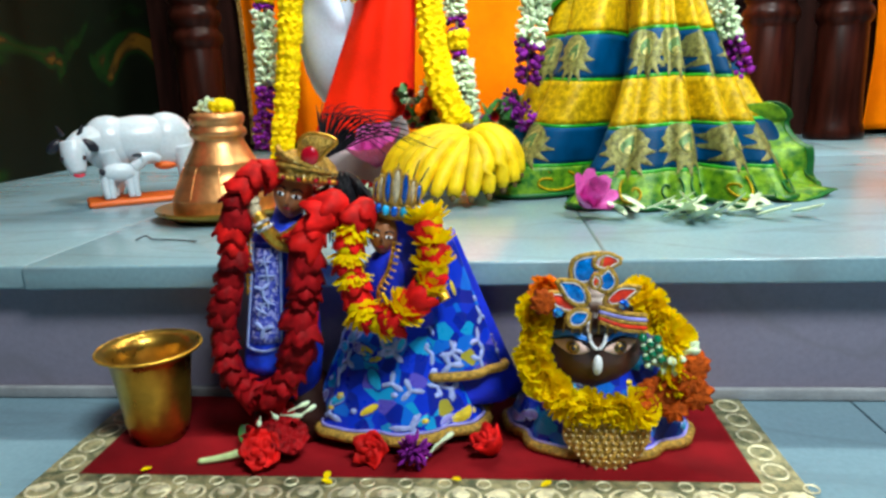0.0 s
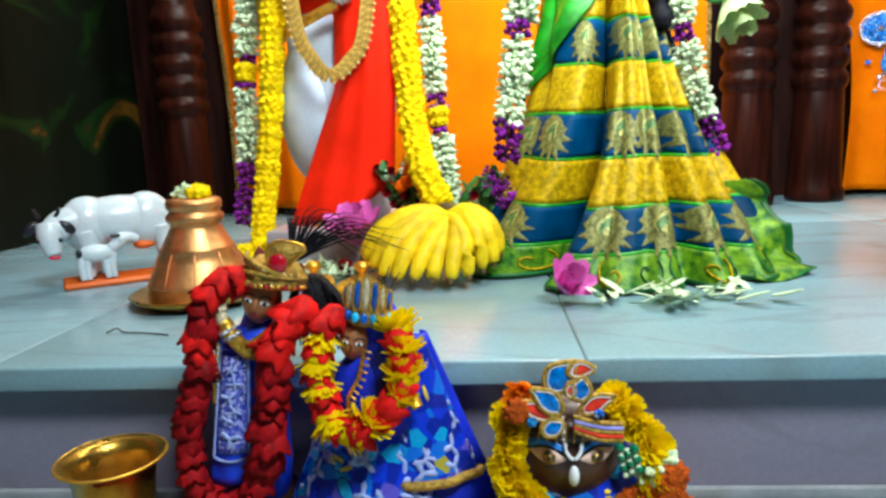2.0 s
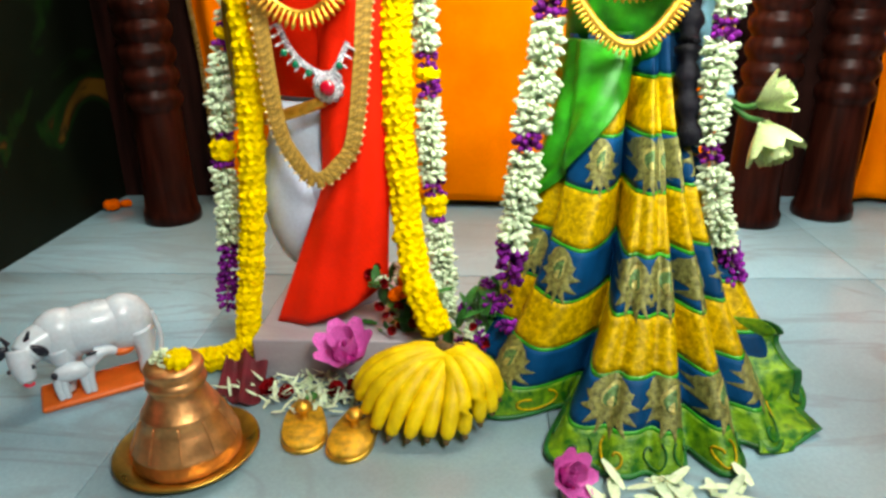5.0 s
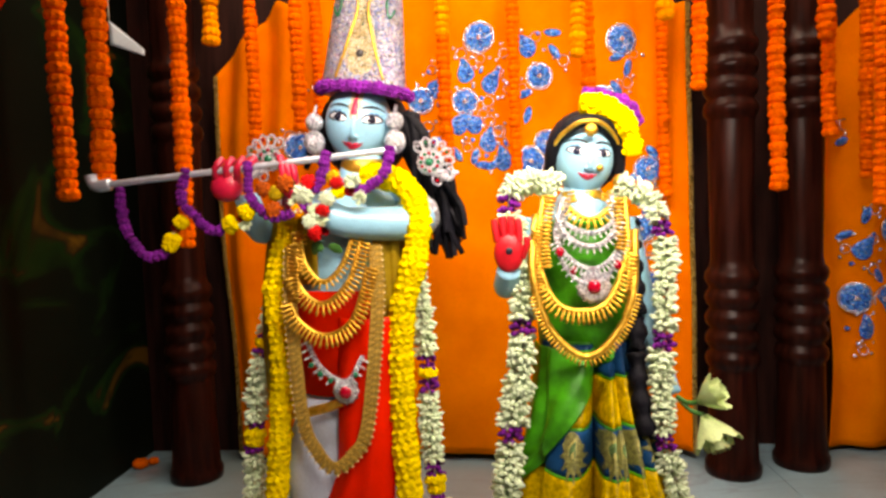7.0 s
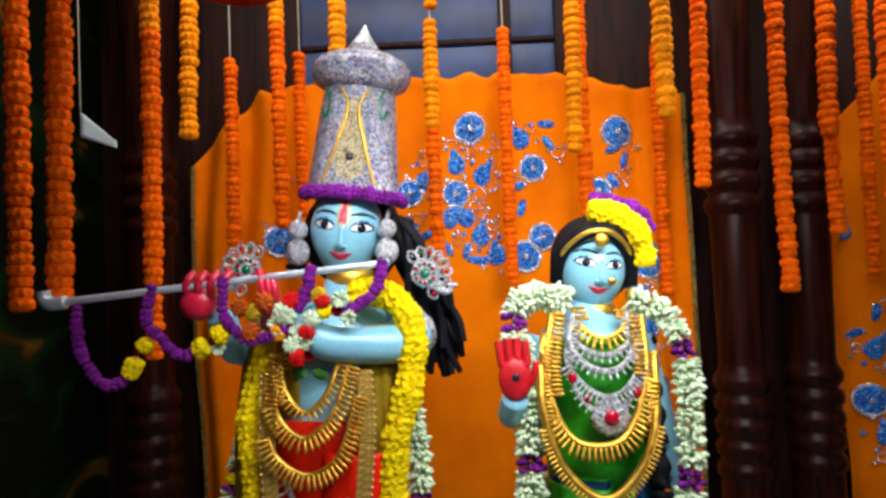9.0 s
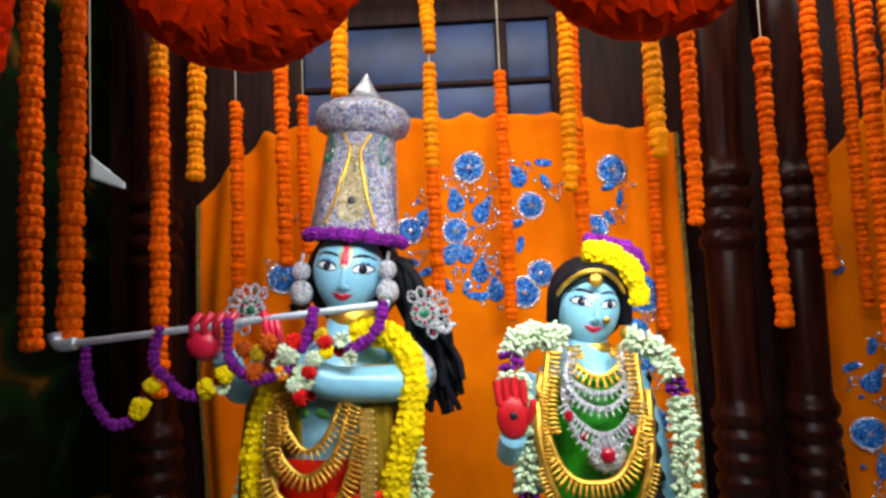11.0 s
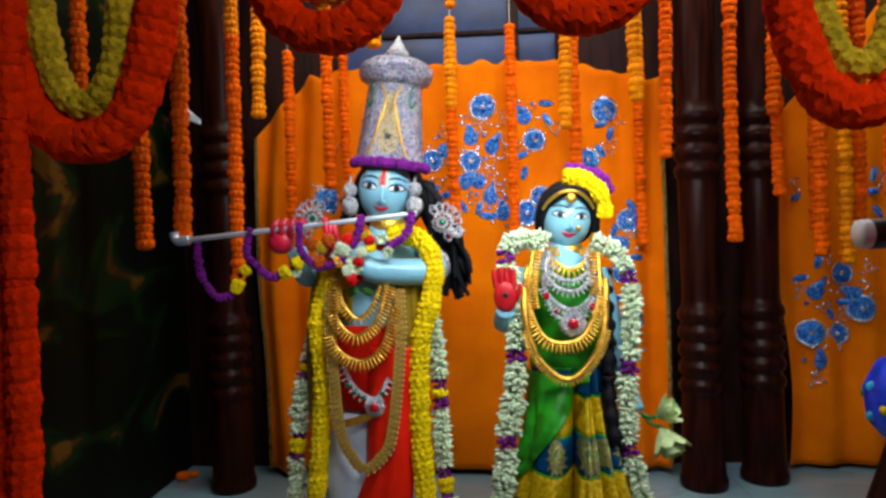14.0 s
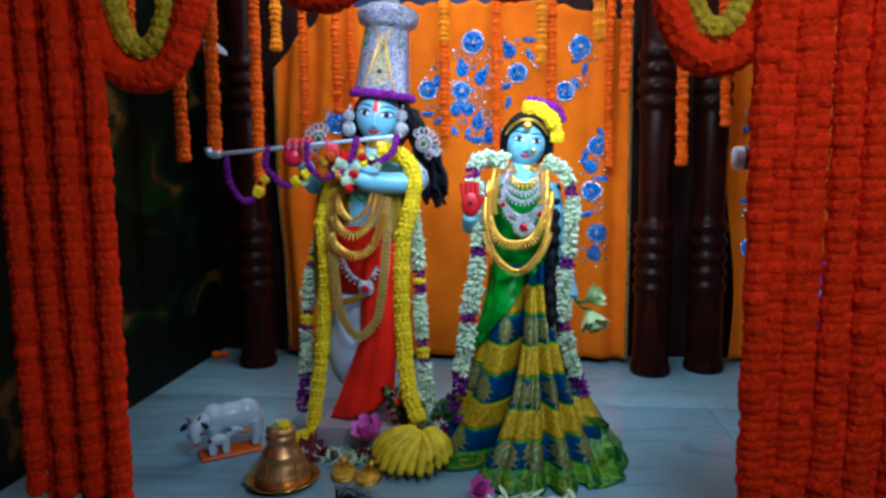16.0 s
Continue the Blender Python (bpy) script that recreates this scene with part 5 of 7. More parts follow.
sari = thing("sari", "pleated silk sari skirt in blue and gold bands", "sari", at=(CX, 1.6, P))
LEVELS = (0.0, 0.085, 0.205, 0.325, 0.465, 0.60, 0.745, 0.88, 1.0)
KINDS = (("border", BORDER_GREEN), ("blue_band", SARI_BLUE), ("gold_band", SARI_GOLD), ("blue_band", SARI_BLUE), ("gold_band", SARI_GOLD), ("blue_band", SARI_BLUE), ("gold_band", SARI_GOLD), ("blue_band", SARI_BLUE))
for (v0, v1), (nm, mt) in zip(zip(LEVELS, LEVELS[1:]), KINDS):
    rim = 0.009 if nm == "blue_band" else 0.0
    for low, high, kind, mat in ((v0, v0 + rim, "green_edge", SARI_GREEN), (v0 + rim, v1 - rim, nm, mt), (v1 - rim, v1, "green_edge", SARI_GREEN)):
        if high > low:
            part(kind, G(sheet(lambda u, v, low=low, high=high: skirt(-math.pi + 2 * math.pi * u, low + (high - low) * v), 260, 8 if high - low > 0.02 else 1, 0.003), mat), sari)


def lotus_fan(s):
    """Pointed petals below, a smooth shoulder above."""
    out = []
    for i in range(130):
        t = 2 * math.pi * i / 130
        low = max(0.0, min(1.0, 0.75 + math.cos(t)))
        r = 0.041 * (0.66 + 0.16 * (1 - low) + 0.42 * low * (1 - abs(math.sin(6.5 * t))))
        out.append((r * math.sin(t) * 1.08 / 0.26 * s, -r * math.cos(t) * 1.12 / 0.66 * s))
    return out


def on_skirt(a0, v0, up):
    return lambda a, b, h: skirt(a0 + a, v0 + b, up + h)


def scaled(r, s, shift=0.0):
    return [(p[0] / 0.26 * s, p[1] / 0.66 * s + shift) for p in paisley_outline(r, 0.1)]


for v0, s, row in ((0.145, 1.02, (-1.5, -1.0, -0.28, 0.09, 0.46, 0.84, 1.3)), (0.395, 1.08, (-1.25, -0.78, -0.10, 0.17, 0.55, 0.95)), (0.672, 1.12, (-1.2, -0.45, 0.14, 0.35, 0.63, 1.0))):
    for a0 in row:
        m0 = part("lotus_motif", G(blob(lotus_fan(s), on_skirt(a0, v0, 0.0015), 0.0010, 8), SARI_MOTIF), sari, "woven gold paisley on a lotus")
        part("paisley_rim", G(blob(scaled(0.024, s), on_skirt(a0, v0, 0.0030), 0.0008, 6), SARI_RIM), m0)
        part("paisley_core", G(blob(scaled(0.019, s), on_skirt(a0, v0, 0.0042), 0.0006, 6), SARI_CORE), m0)
        part("paisley_seed", G(blob(scaled(0.009, s, -0.006), on_skirt(a0, v0, 0.0054), 0.0005, 5), SARI_RIM), m0)
for k in range(15):
    a0 = -1.45 + 0.2 * k
    curl = []
    for i in range(22):
        t = 0.5 + 6.6 * i / 21
        r = 0.0035 * t
        curl.append(skirt(a0 + 0.9 * r / 0.26 * math.cos(t) * (1 if k % 2 else -1), 0.044 + r / 0.66 * math.sin(t), 0.003))
    part("scroll", G(tube(curl, 0.0019, 5, 0.004), SARI_DARK if k % 3 else SARI_GOLD), sari, "dark woven scroll")
part("hem_edge", G(tube([skirt(-math.pi + 2 * math.pi * i / 200, 0.006, 0.002) for i in range(201)], 0.0045, 6, 0.008), SARI_DARK), sari, "dark green edge")
# the sari's green end laid across the front of the waist
solo("sari_end", G(sheet(lambda u, v: skirt(-1.6 + (0.12 + 1.95 * v) * u, 0.50 + 0.48 * v, 0.014 + 0.005 * math.sin(u * 17 + 2 * v) + 0.016 * u * (1 - u)), 40, 40, 0.003), SARI_GREEN),
     "green silk end of the sari falling over the waist", "cloth")
OUTER = [(0.690, 1.47, 0.372), (0.752, 1.45, 0.350), (0.757, 1.44, 0.290), (0.788, 1.42, 0.232), (0.772, 1.36, P + 0.006), (0.730, 1.285, P + 0.005)]
INNER = [(0.655, 1.48, 0.372), (0.670, 1.47, 0.335), (0.670, 1.43, 0.290), (0.675, 1.38, 0.255), (0.670, 1.33, 0.235), (0.655, 1.28, P + 0.012)]


def between(pts, u):
    i = min(len(pts) - 2, int(u * (len(pts) - 1)))
    f = u * (len(pts) - 1) - i
    return Vector(pts[i]).lerp(Vector(pts[i + 1]), f * f * (3 - 2 * f))


def ruffle(u, v):
    p = between(INNER, u).lerp(between(OUTER, u), v)
    wave = math.sin(u * 17 + 0.6) * 0.016 * v
    return p.x + wave * 0.7, p.y - wave, max(P + 0.004, p.z + 0.5 * wave)


fan = thing("sari_end", "ruffled green brocade end of the sari beside the skirt", "cloth", at=(0.72, 1.38, P))
part("brocade", G(sheet(lambda u, v: ruffle(u, 0.86 * v), 60, 12, 0.003), BORDER_GREEN), fan)
part("hem", G(sheet(lambda u, v: ruffle(u, 0.86 + 0.14 * v), 60, 4, 0.003), SARI_DARK), fan, "dark green hem")

W1 = bands((0.10, WHITE_BUDS), (0.14, WHITE_BUDS), (0.19, PURPLE_BUDS), (0.44, WHITE_BUDS), (0.48, PURPLE_BUDS), (0.70, WHITE_BUDS), (0.73, PURPLE_BUDS), (0.92, WHITE_BUDS), (1, PURPLE_BUDS))
garland("white_garland", "thick garland of white tuberoses with purple bands", [(0.40, 1.67, 1.20), (0.335, 1.65, 1.215), (0.295, 1.63, 1.17), (0.312, 1.61, 1.05), (0.318, 1.60, 0.95), (0.31, 1.57, 0.84), (0.29, 1.55, 0.72), (0.275, 1.53, 0.60), (0.258, 1.50, 0.50), (0.25, 1.50, 0.42)],
        W1, 0.019, 1.15, group="statue garlands")
garland("white_garland", "thick garland of white tuberoses with purple bands", [(0.545, 1.68, 1.20), (0.60, 1.66, 1.17), (0.628, 1.64, 1.10), (0.63, 1.62, 1.0), (0.618, 1.59, 0.90), (0.60, 1.56, 0.78), (0.605, 1.54, 0.65), (0.63, 1.52, 0.53), (0.675, 1.52, 0.42)],
        W1, 0.019, 1.0, group="statue garlands")
necklace("necklace", "broad gold necklace of pointed beads over the sari", [(0.37, 1.63, 1.18), (0.352, 1.59, 1.05), (0.385, 1.565, 0.955), (0.445, 1.555, 0.935), (0.50, 1.565, 0.96), (0.54, 1.59, 1.06), (0.545, 1.63, 1.17)], 0.013, 0.0095, GOLD, 0.008)
necklace("necklace", "long gold necklace of fringed beads over the sari", [(0.352, 1.62, 1.14), (0.338, 1.57, 1.02), (0.368, 1.55, 0.905), (0.440, 1.54, 0.842), (0.505, 1.545, 0.885), (0.545, 1.56, 0.97), (0.562, 1.61, 1.10)], 0.009, 0.008, GOLD, 0.009)
necklace("necklace", "pale silver fringe necklace over the green blouse", [(0.41, 1.64, 1.16), (0.393, 1.60, 1.085), (0.44, 1.576, 1.030), (0.49, 1.576, 1.030), (0.532, 1.60, 1.085), (0.525, 1.64, 1.16)], 0.009, 0.0085, SILVER, 0.005)
necklace("necklace", "silver stone-set necklace over the green blouse", [(0.415, 1.65, 1.175), (0.40, 1.605, 1.12), (0.44, 1.585, 1.075), (0.49, 1.585, 1.075), (0.525, 1.605, 1.12), (0.52, 1.65, 1.175)], 0.008, 0.012, SILVER, 0.006)
sn = necklace("necklace", "silver necklace with a large round red pendant", [(0.405, 1.63, 1.14), (0.40, 1.59, 1.05), (0.44, 1.57, 0.995), (0.49, 1.57, 1.0), (0.525, 1.59, 1.06)], 0.006, 0.014, SILVER, 0.005)
m = at(0.467, 1.575, 0.985) @ Matrix.Rotation(radians(90), 4, "X")
part("pendant", G(lathe([(0.034, -0.004), (0.037, 0.0), (0.032, 0.006), (0.018, 0.009)], 28, 0.06, 14), SILVER, m), sn)
part("red_stone", G(ball(0.015, 0.015, 0.009, 16, 8), RUBY, m @ at(0, 0, 0.010)), sn, "deep red round stone")
for x, z in ((0.398, 1.06), (0.425, 1.02), (0.518, 1.03)):
    part("red_stone", G(ball(0.009, 0.006, 0.011, 10, 6), RUBY, at(x, 1.575, z)), sn)
necklace("necklace", "short gold necklace of round beads at the throat", [(0.42, 1.67, 1.185), (0.425, 1.635, 1.155), (0.455, 1.622, 1.13), (0.485, 1.622, 1.13), (0.515, 1.635, 1.155), (0.52, 1.67, 1.185)], 0.012, 0.011, GOLD, 0.006)
necklace("necklace", "silver stone-set necklace close to the throat", [(0.41, 1.66, 1.165), (0.41, 1.62, 1.125), (0.45, 1.600, 1.10), (0.485, 1.600, 1.10), (0.52, 1.62, 1.125), (0.525, 1.66, 1.165)], 0.007, 0.012, SILVER, 0.006)
solo("collar", G(lathe([(0.046, 0), (0.050, 0.005), (0.047, 0.022), (0.043, 0.026)], 28), GOLD, at(0.471, 1.738, 1.165)), "gold choker round the sari statue's neck", "necklace")
hb = thing("head_ornament", "gold hair band with a round forehead pendant", "head ornament", at=(0.475, 1.66, 1.33))
part("band", G(tube([(0.395, 1.74, 1.26), (0.41, 1.695, 1.305), (0.445, 1.67, 1.335), (0.475, 1.662, 1.343), (0.51, 1.67, 1.335), (0.545, 1.70, 1.30), (0.557, 1.74, 1.25)], 0.0052, 8), GOLD), hb)
part("pendant", G(lathe([(0.013, -0.003), (0.015, 0), (0.011, 0.003), (0.005, 0.005)], 18, 0.10, 9), GOLD, at(0.480, 1.652, 1.322) @ Matrix.Rotation(radians(90), 4, "X")), hb)
for x in (0.402, 0.55):
    solo("earring", G(lathe([(0.004, 0.02), (0.014, 0.012), (0.017, 0.0), (0.012, -0.012), (0.003, -0.02)], 16), GOLD, at(x, 1.70, 1.205)), "gold bell earring beside the statue's face", "earring", "sari statue earrings")
garland("head_garland", "yellow flower string over the statue's hair", [(0.475, 1.70, 1.385), (0.51, 1.70, 1.38), (0.55, 1.70, 1.355), (0.575, 1.71, 1.315), (0.58, 1.72, 1.28)], Y, 0.014, 1.0, group="hair garlands")
garland("head_garland", "purple flower string over the statue's hair", [(0.485, 1.74, 1.41), (0.53, 1.74, 1.405), (0.58, 1.74, 1.38), (0.605, 1.75, 1.34)], PU, 0.012, 1.1, group="hair garlands")
solo("nose_ring", G(lathe([(0.007, -0.001), (0.008, 0.0), (0.007, 0.001), (0.003, 0.002)], 18), BRASS, at(0.500, 1.664, 1.238) @ Matrix.Rotation(radians(90), 4, "X")), "small round gold ornament at the sari statue's nose", "nose ring")

# ---- things on the platform ----
pot = thing("kalash_pot", "engraved copper water pot standing in a brass plate", "pot", at=(-0.285, 1.262, P))
PM = at(-0.285, 1.262, P)
part("plate", G(lathe([(0.07, 0.0), (0.085, 0.001), (0.112, 0.014), (0.117, 0.020), (0.114, 0.022), (0.085, 0.007), (0.02, 0.006)], 40), BRASS, PM), pot, "brass plate")
part("vessel", G(lathe([(0.080, 0.006), (0.086, 0.010), (0.087, 0.022), (0.085, 0.034), (0.0865, 0.036), (0.084, 0.040), (0.078, 0.056), (0.070, 0.074), (0.061, 0.092), (0.0625, 0.094), (0.059, 0.098), (0.052, 0.111), (0.046, 0.122), (0.042, 0.130), (0.041, 0.136),
                        (0.044, 0.139), (0.047, 0.142), (0.047, 0.150), (0.043, 0.154), (0.041, 0.158), (0.045, 0.163), (0.046, 0.172), (0.042, 0.178), (0.030, 0.179)], 44), COPPER, PM), pot)
for k in range(10):
    a = 2 * math.pi * k / 10
    part("engraved_rib", G(tube([PM @ Vector((0.0845 * math.cos(a), 0.0845 * math.sin(a), 0.040)), PM @ Vector((0.0705 * math.cos(a), 0.0705 * math.sin(a), 0.074)), PM @ Vector((0.062 * math.cos(a), 0.062 * math.sin(a), 0.091))], 0.0016, 6), COPPER), pot)
pf = thing("flower", "small yellow and white flowers resting on the copper pot", "flower", at=(-0.275, 1.25, P + 0.18))
piece("bloom", YELLOW_PUFFS[0], pf, aim((-0.270, 1.25, P + 0.189), (0.1, -0.3, 1), 0, 0.85))
piece("bloom", WHITE_BUDS[0], pf, aim((-0.302, 1.255, P + 0.189), (-0.6, -0.2, 0.6), 0, 0.62))
piece("bloom", WHITE_BUDS[1], pf, aim((-0.285, 1.245, P + 0.187), (-0.2, -0.8, 0.5), 0, 0.5))

# cow and calf, one glazed figurine
g = Geo()
CM = at(-0.545, 1.455, P) @ Matrix.Rotation(radians(34), 4, "Z")
g.add(box(-0.098, 0.110, -0.050, 0.045, 0.0, 0.013, 0.006), ORANGE_PAINT, CM)
g.add(ball(0.098, 0.046, 0.050, 28, 18), CERAMIC, CM @ at(0.018, 0.012, 0.124))
g.add(ball(0.052, 0.044, 0.056, 20, 14), CERAMIC, CM @ at(-0.042, 0.012, 0.120))
g.add(ball(0.054, 0.045, 0.058, 20, 14), CERAMIC, CM @ at(0.066, 0.012, 0.120))
g.add(ball(0.026, 0.024, 0.013), CERAMIC, CM @ at(-0.046, 0.012, 0.162))
for x, y in ((-0.050, -0.012), (-0.040, 0.034), (0.088, -0.012), (0.098, 0.034)):
    g.add(tube([CM @ Vector((x, y, 0.11)), CM @ Vector((x + 0.006, y, 0.06)), CM @ Vector((x, y, 0.017))], lambda f: 0.024 - 0.013 * f, 10), CERAMIC)
    g.add(lathe([(0.012, 0), (0.010, 0.010)], 10), BLACK_PAINT, CM @ at(x, y, 0.015))
g.add(tube([CM @ Vector((-0.055, 0.008, 0.128)), CM @ Vector((-0.085, -0.004, 0.124)), CM @ Vector((-0.105, -0.018, 0.112))], lambda f: 0.036 - 0.010 * f, 14), CERAMIC)
g.add(tube([CM @ Vector((-0.108, -0.018, 0.125)), CM @ Vector((-0.110, -0.027, 0.104)), CM @ Vector((-0.108, -0.034, 0.082)), CM @ Vector((-0.106, -0.038, 0.070))], lambda f: 0.024 - 0.011 * f * f, 14), CERAMIC)
g.add(tube([CM @ Vector((-0.114, -0.044, 0.068)), CM @ Vector((-0.106, -0.050, 0.066)), CM @ Vector((-0.098, -0.046, 0.068))], 0.003, 8), RED_PAINT)
for s, x, y in ((-1, -0.140, -0.012), (1, -0.080, -0.032)):
    g.add(ball(0.018, 0.006, 0.010, 12, 8), BLACK_PAINT, CM @ at(x, y, 0.122) @ Matrix.Rotation(0.7 * s, 4, "Y"))
    g.add(tube([CM @ Vector((-0.110 + 0.014 * s, -0.022, 0.142)), CM @ Vector((-0.110 + 0.022 * s, -0.026, 0.160))], lambda f: 0.005 * (1 - 0.7 * f), 8), BLACK_PAINT)
    g.add(ball(0.0035, 0.003, 0.005, 8, 6), BLACK_PAINT, CM @ at(-0.112 + 0.019 * s, -0.046, 0.100))
g.add(tube([CM @ Vector((0.118, 0.01, 0.13)), CM @ Vector((0.127, 0.008, 0.08)), CM @ Vector((0.122, 0.006, 0.03))], 0.005, 8), CERAMIC)
g.add(ball(0.022, 0.018, 0.010), ORANGE_PAINT, CM @ at(0.055, -0.006, 0.072))
g.add(ball(0.036, 0.016, 0.018, 16, 10), CERAMIC, CM @ at(-0.035, -0.036, 0.066))
for x in (-0.062, -0.052, -0.018, -0.008):
    g.add(tube([CM @ Vector((x, -0.036, 0.064)), CM @ Vector((x - 0.002, -0.038, 0.040)), CM @ Vector((x, -0.038, 0.016))], lambda f: 0.009 - 0.003 * f, 8), CERAMIC)
g.add(tube([CM @ Vector((-0.010, -0.036, 0.072)), CM @ Vector((0.012, -0.036, 0.088))], 0.011, 10), CERAMIC)
g.add(tube([CM @ Vector((0.006, -0.036, 0.090)), CM @ Vector((0.026, -0.036, 0.092)), CM @ Vector((0.042, -0.035, 0.086))], lambda f: 0.013 - 0.006 * f, 10), CERAMIC)
g.add(ball(0.010, 0.003, 0.004, 8, 6), BLACK_PAINT, CM @ at(0.000, -0.046, 0.098))
g.add(ball(0.006, 0.004, 0.008, 8, 6), BLACK_PAINT, CM @ at(-0.066, -0.046, 0.070))
solo("cow_figurine", g, "glazed white ceramic cow and calf figurine on an orange base", "figurine")

# bananas
hand_of = thing("banana_bunch", "ripe yellow bunch of bananas lying on the platform", "bananas", at=(0.12, 1.38, P))
STEM = Vector((0.146, 1.400, 0.335))
part("stalk", G(tube([STEM + Vector((-0.022, 0.004, 0.010)), STEM + Vector((-0.004, -0.006, 0.013)), STEM + Vector((0.026, -0.004, 0.008))], lambda f: 0.009 + 0.002 * math.sin(f * 9), 10), BANANA_TIP), hand_of)


def banana(tip, out, fat):
    a, c = STEM + Vector((rng.uniform(-0.014, 0.014), -0.006, -0.006)), Vector(tip)
    mid = (a + c) / 2 + Vector(out)
    pts = [a, a.lerp(mid, 0.45) + Vector(out) * 0.35, mid, mid.lerp(c, 0.55) + Vector(out) * 0.30, c]
    b = part("banana", G(tube(pts, lambda f: fat * (0.28 + 0.85 * math.sin(math.pi * min(1, 0.08 + 0.86 * f)) ** 0.55) if f < 0.97 else fat * 0.45, 8, 0.012), BANANA), hand_of)
    part("tip", G(lathe([(0.006, 0), (0.0055, 0.006), (0.003, 0.010)], 7), BANANA_TIP, aim(c, c - mid)), b)


for k in range(12):
    th = -1.45 + 2.75 * k / 11
    side = math.sin(th)
    tip = (0.107 + 0.130 * side, 1.402 - 0.118 * math.cos(th) + rng.uniform(-0.006, 0.006), 0.231 + 0.032 * abs(side) ** 3 + rng.uniform(0, 0.006))
    banana(tip, (0.017 * side, -0.006, 0.010 + 0.026 * abs(side)), 0.0150)
for k in range(6):
    side = -0.75 + 0.3 * k
    banana((0.112 + 0.115 * side, 1.430 - 0.05 * (1 - side * side), 0.262 + 0.02 * abs(side)), (0.020 * side, 0.004, 0.028), 0.0145)

# sandals
for x, y, t in ((-0.108, 1.338, 12), (-0.016, 1.318, -6)):
    s = thing("wooden_sandal", "gilded wooden toe-knob sandal with a small leaf on it", "sandal", "pair of sandals", at=(x, y, P))
    m = at(x, y, P) @ Matrix.Rotation(radians(t), 4, "Z")
    sole = [((0.041 + 0.004 * math.cos(2 * u) - 0.008 * math.cos(u)) * math.sin(u), 0.072 * math.cos(u)) for u in [6.283 * i / 32 for i in range(32)]]
    for name, z0, z1, mt in (("sole", 0.004, 0.014, BRASS), ("rim", 0.0, 0.005, GOLD)):
        n = len(sole)
        k2 = 1.0 if name == "sole" else 1.05
        vs = [(a * k2, b * k2, z0) for a, b in sole] + [(a * k2, b * k2, z1) for a, b in sole] + [(a * k2 * 0.94, b * k2 * 0.96, z1 + 0.003) for a, b in sole]
        fs = [(i, (i + 1) % n, n + (i + 1) % n, n + i) for i in range(n)] + [(n + i, n + (i + 1) % n, 2 * n + (i + 1) % n, 2 * n + i) for i in range(n)] + [tuple(range(2 * n, 3 * n)), tuple(range(n - 1, -1, -1))]
        part(name, G((vs, fs), YELLOW_GOLD if name == "sole" else mt, m), s)
    part("toe_knob", G(lathe([(0.013, 0.014), (0.008, 0.018), (0.007, 0.032), (0.015, 0.037), (0.016, 0.042), (0.010, 0.049), (0.002, 0.051)], 16), GOLD, m @ at(0, 0.006, 0)), s)
    part("leaf", G(petal(0.03, 0.022, 0.2), GREEN_LEAF, m @ at(0.005, 0.026, 0.03) @ Matrix.Rotation(-0.5, 4, "Z")), s)

# fallen flowers on the platform
heap = thing("scattered_petals", "white and red flower petals scattered at the foot of the marble block", "petals", at=(-0.1, 1.42, P), kind="stuff")
gp = Geo()
rp = random.Random(5)
for k in range(150):
    x, y = -0.10 + rp.gauss(0, 0.065), 1.435 + rp.gauss(0, 0.035)
    if y < 1.50:
        gp.add(petal(rp.uniform(0.022, 0.04), rp.uniform(0.006, 0.010), rp.uniform(-0.2, 0.6), 3), WHITE_FLOWER, at(x, y, P + 0.003 + rp.uniform(0, 0.018)) @ Matrix.Rotation(rp.uniform(0, 6.3), 4, "Z") @ Matrix.Rotation(rp.uniform(-0.2, 0.6), 4, "X"))
for k in range(30):
    x, y = 0.49 + rp.gauss(0, 0.075), 1.175 + rp.gauss(0, 0.020)
    gp.add(petal(rp.uniform(0.035, 0.065), rp.uniform(0.013, 0.021), rp.uniform(-0.1, 0.5), 5), WHITE_FLOWER, at(x, y, P + 0.003 + rp.uniform(0, 0.012)) @ Matrix.Rotation(rp.uniform(0, 6.3), 4, "Z") @ Matrix.Rotation(rp.uniform(-0.05, 0.35), 4, "X"))
part("white_petals", gp, heap)
solo("maroon_cloth", G(sheet(lambda u, v: (-0.295 + 0.085 * u - 0.01 * v, 1.40 + 0.12 * v + 0.012 * math.sin(u * 7), P + 0.004 + 0.035 * v * v + 0.007 * (1 + math.sin(u * 12 + 3 * v))), 24, 24, 0.003), MAROON),
     "maroon cloth lying against the marble block", "cloth")
for x, y, s in ((-0.195, 1.44, 1.2), (-0.165, 1.425, 1.0), (-0.075, 1.435, 1.15), (-0.045, 1.45, 0.9)):
    r = tagged(new("rose", ROSES[0]), "red rose head lying among white petals", "flower", "roses on the platform")
    r.matrix_world = aim((x, y, P + 0.010), (rp.uniform(-0.4, 0.4), -0.5, 0.8), 0, s)


def lotus(x, y, z, r, d, label, petal_mesh=None, stalk=None):
    f = thing("lotus_flower", label, "flower", "lotus flowers", at=(x, y, z))
    if stalk:
        part("stalk", G(tube([(x, y, z), *stalk], 0.005, 8), GREEN_LEAF), f)
    for count, size, lean in ((5, 0.8, 1.35), (6, 1.0, 1.0), (7, 1.05, 0.6)):
        for i in range(count):
            piece("petal", petal_mesh or LOTUS_PETAL, f, aim((x, y, z), d) @ Matrix.Rotation(2 * math.pi * i / count + count, 4, "Z") @ Matrix.Rotation(lean, 4, "X") @ Matrix.Diagonal((r * size, r * size, r * size, 1)))
    return f


